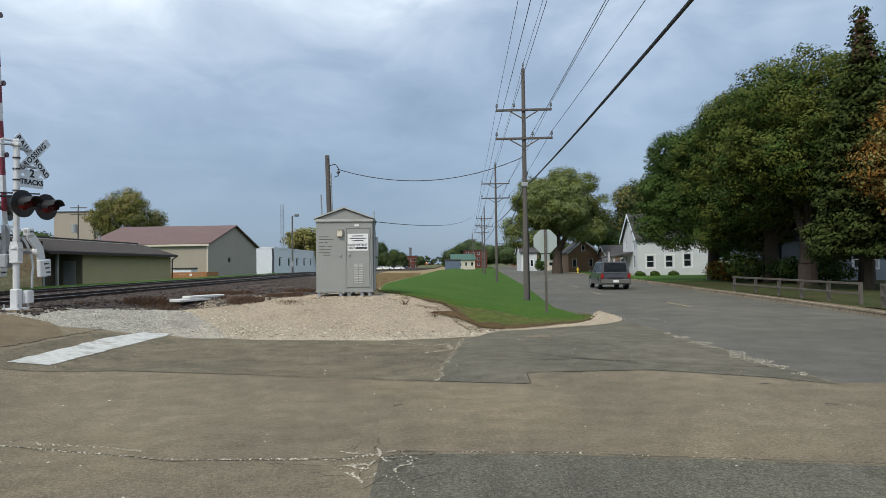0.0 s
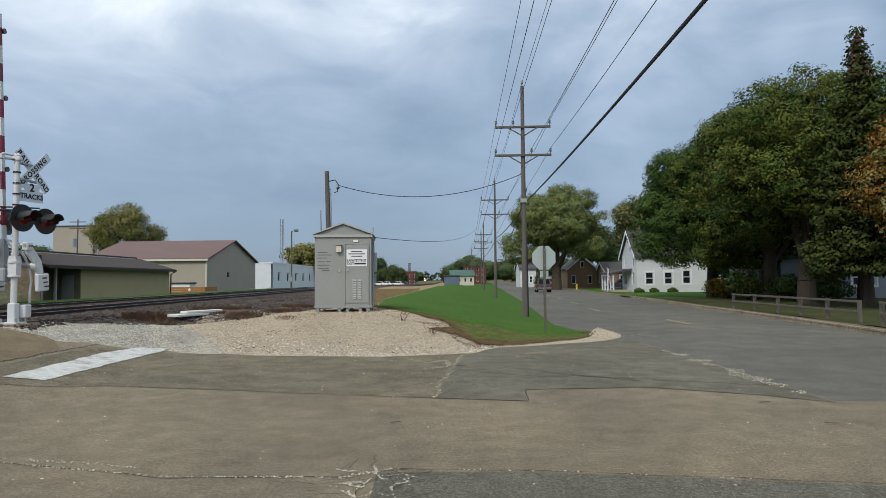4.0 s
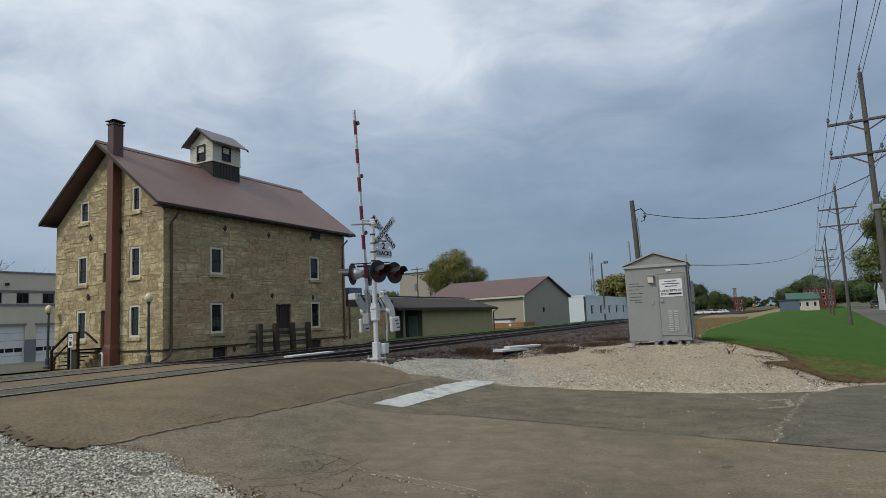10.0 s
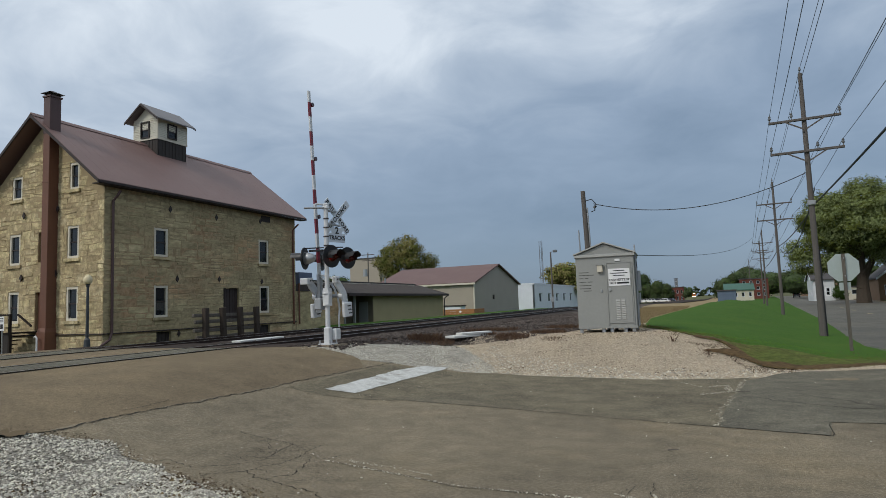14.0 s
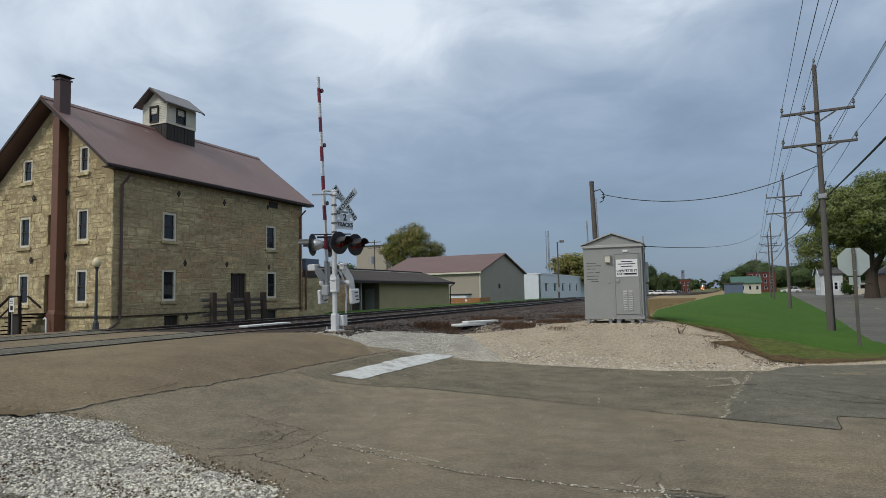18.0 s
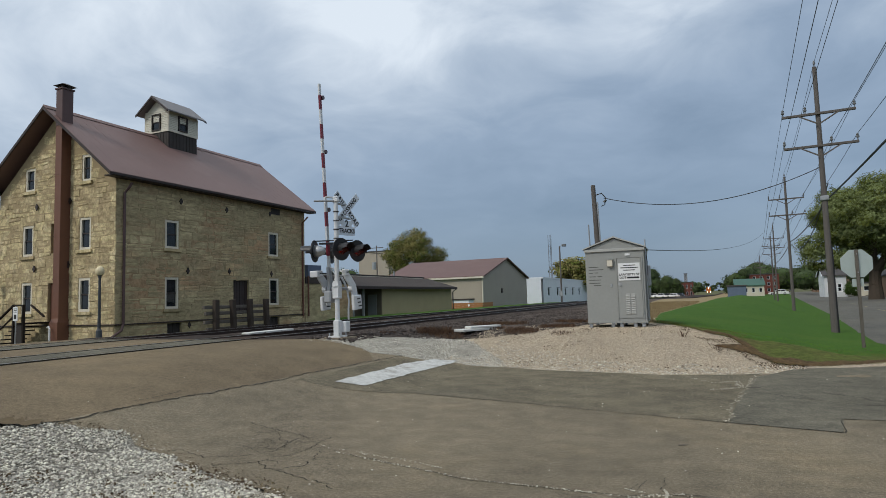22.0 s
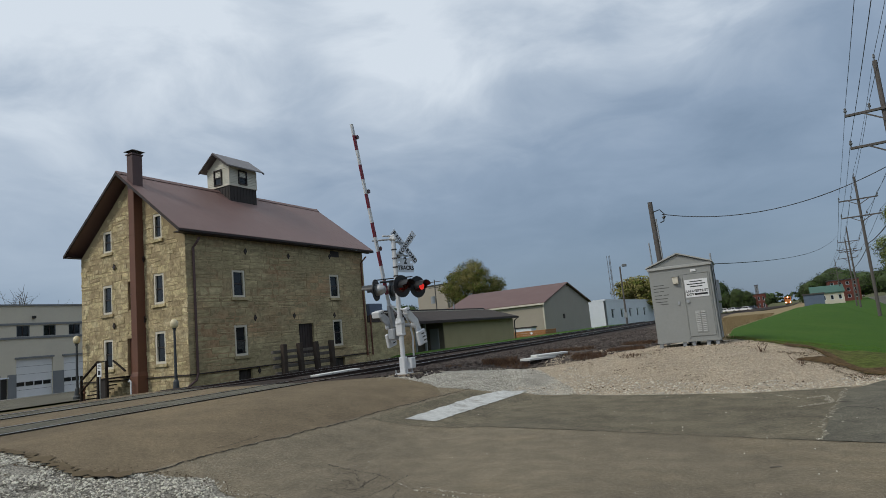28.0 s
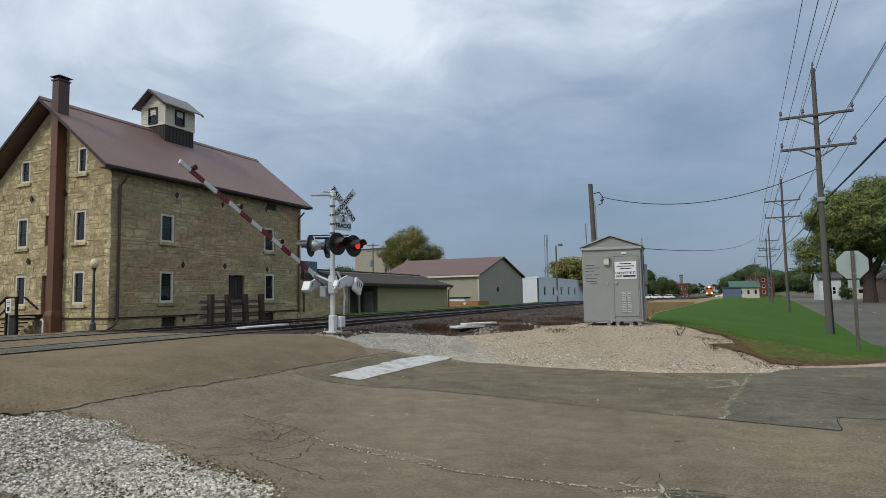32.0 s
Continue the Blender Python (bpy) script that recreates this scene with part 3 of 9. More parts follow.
def crossing_far(x):
    return table([(-60, 13.0), (-10.2, 13.0), (-8.7, 12.65), (-8.1, 13.2), (-7.3, 14.0), (-6.0, 14.6), (-4.8, 14.5), (-3.5, 14.2), (-2.2, 14.0), (-1.1, 13.85), (0.0, 14.05), (0.8, 14.28), (1.8, 14.75), (3.3, 15.75), (4.5, 16.85), (5.4, 17.95)], x)


def crossing_near(x):
    return table([(-60, 4.9), (-14, 4.6), (-8.8, 4.45), (-8.1, 4.65), (-7.4, 5.1), (-6.8, 5.45), (-6.0, 5.3), (-5.1, 5.05), (-3.95, 4.7), (-3.35, 4.3), (-2.6, 3.3), (-1.4, 1.0), (-0.6, -4.0), (0.2, -60)], x)


def height(x, y):
    south = 0.72 * ease((-x - 5.2) / 4.6) - 0.02 * ease((-x - 9.6) / 1.8)
    north = 0.74 * ease((street_left(y) - 0.6 - x) / 6.0) - 0.125 * ease((-x - 9.3) / 1.3)
    w = ease((y - 14.0) / 4.2)
    z = south + (north - south) * w
    if x < -19.5:
        z = table([(-60, -0.1), (-34, 0.1), (-25, 0.30), (-22, 0.44), (-19.5, 0.615)], x) + 0.085 * ease((x + 23) / 3.4) * (1 - w)
    if x > 5:
        z = 0.0
    return z - dip(y) * ease((6 - x) / 6)


def sheet(name, us, lo, hi, nv, mat, lift, label, along="x", category="", kind="structure", wob=0.0, power=1.0, drop=0.0, ends=True):
    """A sheet that lies on the land between two edges lo(u) and hi(u)."""
    bm = B()
    rows = []
    for u in us:
        a, b = lo(u), hi(u)
        row = []
        for j in range(nv + 1):
            v = a + (b - a) * (j / nv) ** power
            x, y = (u, v) if along == "x" else (v, u)
            dz = wob * noise.noise((x * 0.9, y * 0.9, 3.1)) if wob else 0
            if drop and (j in (0, nv) or (ends and u in (us[0], us[-1]))):
                dz -= drop
            row.append(bm.verts.new((x, y, height(x, y) + lift + dz)))
        rows.append(row)
    for r0, r1 in zip(rows, rows[1:]):
        for j in range(nv):
            f = bm.faces.new((r0[j], r1[j], r1[j + 1], r0[j + 1]) if along == "x" else (r0[j + 1], r1[j + 1], r1[j], r0[j]))
            f.smooth = True
    return part(name, bm, mat, None, label, kind=kind, category=category)


def steps(a, b, d):
    n = max(1, round((b - a) / d))
    return [a + (b - a) * i / n for i in range(n + 1)]


def ragged(fn, amp, scale, seed):
    return lambda u: fn(u) + amp * (noise.noise((u * scale, seed, 0.0)) + 0.5 * noise.noise((u * scale * 3.1, seed, 4.0)))


LAWN_FRONT = [(-1.9, 21.7), (-1.42, 20.5), (-0.88, 18.85), (-0.43, 17.9), (0.37, 17.2), (0.65, 16.4), (0.9, 15.75), (1.14, 15.35), (1.7, 15.15), (2.2, 15.3), (2.75, 15.65), (3.3, 16.1), (3.9, 16.75), (4.5, 17.8), (4.9, 18.9)]


def build_ground():
    # one base sheet out to the horizon, a little below all that lies on it
    xs = [-3000, -900, -300, -120] + steps(-60, 40, 2.0) + [60, 120, 300, 900, 3000]
    ys = [-3000, -900, -200, -60] + steps(-20, 120, 2.0) + [160, 260, 500, 1200, 3000]
    bm = B()
    grid = [[bm.verts.new((x, y, height(max(-60, min(40, x)), max(-60, min(300, y))) - (0.6 if -24 < x < 42 and -25 < y < 290 else 0.12))) for y in ys] for x in xs]
    for i in range(len(xs) - 1):
        for j in range(len(ys) - 1):
            bm.faces.new((grid[i][j], grid[i + 1][j], grid[i + 1][j + 1], grid[i][j + 1])).smooth = True
    part("ground", bm, M["earth"], None, "flat ground of grass and earth out to the horizon", kind="structure", category="ground")
    far = ragged(crossing_far, 0.10, 1.3, 1.0)
    near = ragged(crossing_near, 0.16, 1.1, 2.0)
    sheet("road", steps(-11, 5.4, 0.2), near, far, 40, M["asphalt"], 0.0, "patched grey asphalt of the side street at the junction", category="road", drop=0.03, ends=False)
    sheet("road", steps(5.4, 13.0, 0.4), lambda x: -60, ragged(lambda x: table([(5.4, 8.4), (7.5, 8.25), (13, 7.9)], x), 0.04, 1.3, 3.0), 30, M["asphalt"], 0.0, "grey asphalt of the side street beyond the joint", category="road")
    sheet("road", steps(4.5, 14.0, 0.25), lambda y: -22, ragged(lambda y: table([(4.5, -7.75), (5.1, -7.45), (9.5, -7.32), (12.6, -7.3), (13.4, -7.85), (14.0, -9.9)], y), 0.05, 1.5, 3.0), 30, M["asphalt_brown"], 0.010, "gritty brown asphalt ramp over the railway crossing", along="y", category="road", drop=0.011)
    sheet("road", steps(-75, -22, 1.0), lambda x: 4.9, lambda x: 13.0, 10, M["asphalt_dark"], 0.0, "grey asphalt street beyond the tracks", category="road")
    sheet("road", steps(-60, 60, 1.0) + steps(63, 300, 6), lambda y: street_left(y) - (0.6 if y > 20 else 0.6 * ease((y - 19) / 1.0)), street_right, 14, M["asphalt_street"], -0.006, "dark asphalt street running along the lawn", along="y", category="road")
    # gravel apron round the hut
    sheet("gravel_apron", steps(-9.9, 6.4, 0.2), lambda x: crossing_far(x) - 0.4 if x < 4.7 else 15.2, lambda x: 27, 60, M["limestone_gravel"], -0.035, "tan limestone gravel apron round the signal hut", category="gravel", wob=0.03)
    sheet("gravel_shoulder", steps(-30, 0, 0.3), lambda x: -30, lambda x: crossing_near(x) + 0.5, 60, M["white_gravel"], -0.045, "pale grey gravel shoulder beside the street", category="gravel", wob=0.05, power=0.6)
    # lawn
    lawn_lo = ragged(lambda y: table([(15.15, 1.7), (15.35, 1.14), (15.75, 0.9), (16.4, 0.65), (17.2, 0.37), (17.9, -0.43), (18.85, -0.88), (20.5, -1.42), (21.7, -1.9), (30, -2.3), (41, -1.75), (55, -0.95), (85, 0.6), (300, 8.0)], y), 0.12, 0.8, 5.0)
    lawn_hi = ragged(lambda y: table([(15.2, 2.1), (15.65, 2.75), (16.1, 3.3), (16.75, 3.9), (17.8, 4.5), (18.9, 4.95), (20, 4.7), (22.6, 4.55), (43.2, 6.6), (84, 10.0), (300, 28.3)], y), 0.06, 1.0, 6.0)
    sheet("lawn", steps(15.2, 60, 0.4) + steps(63, 300, 6), lawn_lo, lawn_hi, 16, M["grass"], 0.015, "mown green lawn between street and railway", along="y", category="lawn", wob=0.004, drop=0.03)
    sheet("dry_verge", steps(20, 60, 0.5) + steps(63, 300, 6), lambda y: min(verge_edge(y), lawn_lo(y)), lambda y: lawn_lo(y) + 0.3, 12, M["grass_dry"], -0.035, "dry yellow grass verge beside the ballast", along="y", category="grass", wob=0.05)
    # ballast beds, open at the street
    for y0, y1 in ((-300, 5.2), (13.6, 600)):
        ys = steps(max(y0, -30), min(y1, 80), 0.7)
        ys = ([y0] if y0 < -30 else []) + ys + (steps(90, 900, 15) if y1 > 100 else [])
        sheet("ballast_bed", ys, lambda y: -20.2 + bend(y), lambda y: -9.3 + bend(y), 18, M["ballast"], 0.012, "dark stony ballast bed of the double track", along="y", category="ballast", wob=0.05, drop=0.08)
    sheet("lawn_edge", steps(-0.9, 4.7, 0.1), ragged(lambda x: table(LAWN_FRONT, x) + 0.05, 0.12, 1.7, 12.0), ragged(lambda x: max(table(LAWN_FRONT, x) + 0.25, table([(-0.9, 18.9), (-0.2, 18.0), (0.5, 17.45), (1.5, 17.2), (2.8, 17.0), (3.8, 17.2), (4.7, 18.6)], x)), 0.35, 0.9, 17.0), 10, M["olive_grass"], 0.022, "thin olive grass along the lawn's edge", category="grass", drop=0.012)
    sheet("lawn_edge", steps(-0.3, 4.6, 0.08), ragged(lambda x: table(LAWN_FRONT, x) - 0.10, 0.2, 2.0, 12.0), ragged(lambda x: table(LAWN_FRONT, x) + table([(-0.3, 0.12), (0.4, 0.2), (1.0, 0.45), (2.0, 0.4), (3.3, 0.25), (4.6, 0.12)], x), 0.3, 2.3, 14.0), 8, M["worn_edge"], 0.030, "worn brown edge of the lawn with dead weeds", category="grass", drop=0.02)
    sheet("lawn_edge", steps(-0.05, 0.85, 0.06), ragged(lambda x: table([(-0.05, 16.3), (0.5, 16.1), (0.85, 15.8)], x), 0.1, 3.0, 3.0), ragged(lambda x: table([(-0.05, 16.36), (0.4, 16.6), (0.85, 16.5)], x), 0.16, 3.0, 9.0), 6, M["worn_edge"], 0.024, "tongue of dead weeds on the gravel", category="grass", drop=0.02)
    # cinders and brown soil between the ballast and the apron, pale stone at the mast
    sheet("cinder_strip", steps(15.6, 40, 0.35) + steps(42, 150, 4.0), lambda y: -9.6 + bend(y), ragged(lambda y: verge_edge(y) + 0.2 if y > 30 else table([(15.6, -8.9), (16.6, -6.6), (17.4, -4.7), (19, -3.9), (22, -3.0), (30, -2.8)], y), 0.25, 1.0, 8.0), 20, M["cinder"], -0.012, "dark stony soil and dead weeds beside the ballast", along="y", category="soil", wob=0.06, drop=0.06)
    sheet("pale_gravel_strip", steps(-10.0, -4.6, 0.2), lambda x: crossing_far(x) - 0.2, ragged(lambda x: table([(-10, 15.3), (-8.6, 16.0), (-6.6, 16.7), (-5.6, 15.8), (-4.6, 14.4)], x), 0.2, 1.2, 9.0), 14, M["white_gravel"], -0.02, "pale grey gravel at the signal mast", category="gravel", wob=0.04, drop=0.05)
    # far side of the street: kerb, path, lawns
    sheet("verge", steps(-40, 60, 1.0) + steps(63, 300, 6), street_right, lambda y: street_right(y) + 0.9, 3, M["verge_dirt"], 0.10, "worn earth and concrete verge behind the kerb", along="y", category="verge")
    # the near stretch takes the grass colour darkened for tree shade
    sheet("front_lawn", steps(-40, 45, 1.0), lambda y: street_right(y) + 0.85, lambda y: street_right(y) + 70, 10, M["grass_tree_shade"], 0.12, "front lawns coloured darker for the shade under the trees", along="y", category="lawn", wob=0.05)
    sheet("front_lawn", steps(45, 60, 1.0) + steps(63, 300, 6), lambda y: street_right(y) + 0.85, lambda y: street_right(y) + 70, 10, M["grass"], 0.12, "green front lawn before the white house", along="y", category="lawn", wob=0.05)
    sheet("gravel_lot", steps(222, 246, 4.0), lambda y: -24, lambda y: -10.3, 5, M["limestone_gravel"], 0.0, "gravel parking lot beyond the railway", along="y", category="gravel")
    sheet("grass_strip", steps(34, 112, 2.0), lambda y: -34, lambda y: -20.6, 10, M["grass"], 0.2, "green grass bank beside the far ballast", along="y", category="grass", wob=0.05, drop=0.3)
    bm = B()
    for a, b in zip(steps(-40, 130, 2.0), steps(-40, 130, 2.0)[1:]):
        xa, xb = street_right(a), street_right(b)
        if 50.5 < a < 55 or 11 < a < 14:
            continue
        pts = [(xa, a, 0), (xa + 0.16, a, 0), (xb + 0.16, b, 0), (xb, b, 0)]
        lo = [bm.verts.new((x, y, -0.05)) for x, y, z in pts]
        hi = [bm.verts.new((x + 0.02 * (k in (0, 3)), y, 0.15 + 0.01 * noise.noise((x, y, 1)))) for k, (x, y, z) in enumerate(pts)]
        bm.faces.new(hi)
        for k in range(4):
            bm.faces.new((lo[k], lo[(k + 1) % 4], hi[(k + 1) % 4], hi[k]))
    part("kerb", bm, M["kerb"], None, "stained concrete kerb along the street", kind="structure", category="kerb")


build_ground()

# ---- the stone mill ----
MILL_X, MILL_Y0, MILL_Y1, MILL_BACK = -24.1, 19.1, 32.9, -32.3
MILL_EAVE, MILL_RIDGE, MILL_MID = 7.4, 10.82, -28.2


def wall_sheet(bm, us, zs, holes, place, depth, top=None, reveal=True):
    """A wall front with holes cut through: cells between cuts, then the reveals. place(u, z, d) gives the point d behind the face."""
    cu = sorted({us[0], us[1], *[v for h in holes for v in h[:2]]})
    cz = sorted({zs[0], zs[1], *[v for h in holes for v in h[2:]]})
    for a, b in zip(cu, cu[1:]):
        for c, d in zip(cz, cz[1:]):
            m, n = (a + b) / 2, (c + d) / 2
            if any(h[0] < m < h[1] and h[2] < n < h[3] for h in holes):
                continue
            for dep in (0, depth):
                q = [place(a, c, dep), place(b, c, dep), place(b, d, dep), place(a, d, dep)]
                bm.faces.new([bm.verts.new(p) for p in (q if dep == 0 else q[::-1])])
    for u0, u1, z0, z1 in holes:
        ring = [(u0, z0), (u1, z0), (u1, z1), (u0, z1)]
        for (a, c), (b, d) in zip(ring, ring[1:] + ring[:1]):
            bm.faces.new([bm.verts.new(p) for p in (place(a, c, 0), place(a, c, depth), place(b, d, depth), place(b, d, 0))])
    if top:
        for dep in (0, depth):
            q = [place(u, z, dep) for u, z in top]
            bm.faces.new([bm.verts.new(p) for p in q])
    bmesh.ops.remove_doubles(bm, verts=bm.verts[:], dist=0.0005)
    bmesh.ops.recalc_face_normals(bm, faces=bm.faces[:])
    return bm


def bar_between(bm, place, u0, u1, z0, z1, d0, d1):
    """A block on a wall: from d0 to d1 behind the face (less than 0 is proud)."""
    vs = [bm.verts.new(place(u, z, d)) for u in (u0, u1) for z in (z0, z1) for d in (d0, d1)]
    fs = [bm.faces.new([vs[i] for i in q]) for q in ((0, 1, 3, 2), (4, 6, 7, 5), (0, 4, 5, 1), (2, 3, 7, 6), (0, 2, 6, 4), (1, 5, 7, 3))]
    bmesh.ops.recalc_face_normals(bm, faces=fs)
    return bm


def sash_window(parent, place, u0, u1, z0, z1, frame_mat, sill_mat=None, set_back=0.08, fw=0.085, meeting=True, split=False, name="window"):
    """A window in its hole: frame, sash rails, two panes and a sill."""
    bm = B()
    bar_between(bm, place, u0, u0 + fw, z0, z1, set_back - 0.06, set_back + 0.06)
    bar_between(bm, place, u1 - fw, u1, z0, z1, set_back - 0.06, set_back + 0.06)
    bar_between(bm, place, u0 + fw, u1 - fw, z0, z0 + fw, set_back - 0.06, set_back + 0.06)
    bar_between(bm, place, u0 + fw, u1 - fw, z1 - fw, z1, set_back - 0.06, set_back + 0.06)
    w = part(name, bm, frame_mat, parent)
    zm = (z0 + z1) / 2
    bm = B()
    if meeting:
        bar_between(bm, place, u0 + fw, u1 - fw, zm - 0.025, zm + 0.025, set_back - 0.03, set_back + 0.05)
    if split:
        um = (u0 + u1) / 2
        bar_between(bm, place, um - 0.025, um + 0.025, z0 + fw, z1 - fw, set_back - 0.03, set_back + 0.05)
    if len(bm.verts):
        part("sash_rail", bm, M["trim_dark"], w)
    else:
        bm.free()
    for a, b in ((z0 + fw, zm), (zm, z1 - fw)):
        bm = bar_between(B(), place, u0 + fw * 0.9, u1 - fw * 0.9, a, b, set_back + 0.01 + 0.012 * (b > zm + 0.01), set_back + 0.018 + 0.012 * (b > zm + 0.01))
        part("pane", bm, M["glass"], w)
    if sill_mat:
        bm = bar_between(B(), place, u0 - 0.12, u1 + 0.12, z0 - 0.14, z0, -0.09, 0.14)
        part("sill", bm, sill_mat, w, "stone sill")
    return w


def stone_pieces(place, us, zs, holes, rows, wid, limit=None, seed=1, proud=(0.02, 0.06)):
    """Random courses of blocks as lists of (u0, u1, z0, z1, proud), clear of the holes and below the limit line."""
    rnd = random.Random(seed)
    out, z = [], zs[0]
    while z < zs[1] - 0.1:
        hgt = min(rnd.uniform(*rows), zs[1] - z)
        u = us[0]
        while u < us[1] - 0.08:
            w = min(rnd.uniform(*wid), us[1] - u)
            if us[1] - (u + w) < wid[0] * 0.5:
                w = us[1] - u
            cells = [(u, u + w, z, z + hgt)]
            if w > wid[0] * 1.6 and hgt > rows[0] * 1.3 and rnd.random() < 0.35:
                zz = z + hgt * rnd.uniform(0.4, 0.6)
                cells = [(u, u + w, z, zz), (u, u + w, zz, z + hgt)]
            for a, b, c, d in cells:
                parts = [(a, b, c, d)]
                for h in holes:
                    nxt = []
                    for a1, b1, c1, d1 in parts:
                        if b1 <= h[0] or a1 >= h[1] or d1 <= h[2] or c1 >= h[3]:
                            nxt.append((a1, b1, c1, d1))
                            continue
                        if a1 < h[0]:
                            nxt.append((a1, h[0], c1, d1))
                        if b1 > h[1]:
                            nxt.append((h[1], b1, c1, d1))
                        if c1 < h[2]:
                            nxt.append((max(a1, h[0]), min(b1, h[1]), c1, h[2]))
                        if d1 > h[3]:
                            nxt.append((max(a1, h[0]), min(b1, h[1]), h[3], d1))
                    parts = nxt
                for a1, b1, c1, d1 in parts:
                    if b1 - a1 < 0.07 or d1 - c1 < 0.07:
                        continue
                    if limit and d1 > min(limit(a1), limit(b1)):
                        continue
                    out.append((a1, b1, c1, d1, rnd.uniform(*proud)))
            u += w
        z += hgt
    return out


def stone_block(bm, place, s, rnd, joint=0.012, slope=0.03, wander=0.012):
    """One rough block: a base outline on the wall, a smaller uneven front."""
    a, b, c, d, p = s
    j = joint
    jit = lambda k: rnd.uniform(-k, k)
    base = [(a + j, c + j), (b - j, c + j), (b - j, d - j), (a + j, d - j)]
    base = [(u + jit(wander), z + jit(wander)) for u, z in base]
    cu, cz = (a + b) / 2, (c + d) / 2
    lo = [bm.verts.new(place(u, z, 0.01)) for u, z in base]
    hi = [bm.verts.new(place(u + (slope if u < cu else -slope), z + (slope if z < cz else -slope), -p + jit(0.012))) for u, z in base]
    fs = [bm.faces.new(hi)] + [bm.faces.new((lo[k], lo[(k + 1) % 4], hi[(k + 1) % 4], hi[k])) for k in range(4)]
    return fs


def mill_gable(u, z, d):
    return (MILL_BACK + u, MILL_Y0 + d, z)


def mill_long(u, z, d):
    return (MILL_X - d, MILL_Y0 + u, z)


GW = MILL_X - MILL_BACK          # gable width
LW = MILL_Y1 - MILL_Y0           # long side
ox = -MILL_BACK                  # from x to u on the gable
GABLE_HOLES = [(-30.38 + ox, -29.65 + ox, 7.41, 8.54), (-26.36 + ox, -25.73 + ox, 7.53, 8.78), (-30.5 + ox, -29.7 + ox, 4.27, 5.75), (-26.46 + ox, -25.7 + ox, 4.38, 5.87),
               (-30.5 + ox, -29.72 + ox, 1.53, 3.01), (-26.48 + ox, -25.7 + ox, 1.57, 3.1), (-28.57 + ox, -27.6 + ox, 1.15, 2.94), (-28.42 + ox, -27.72 + ox, 4.33, 5.73)]
LONG_HOLES = [(2.70, 3.54, 4.5, 5.9), (2.70, 3.54, 1.58, 3.11), (10.26, 11.17, 4.5, 5.94), (10.31, 11.19, 1.6, 3.18), (7.32, 8.57, 1.35, 3.03), (2.85, 3.75, 0.31, 0.88), (10.27, 11.24, 0.35, 0.88)]


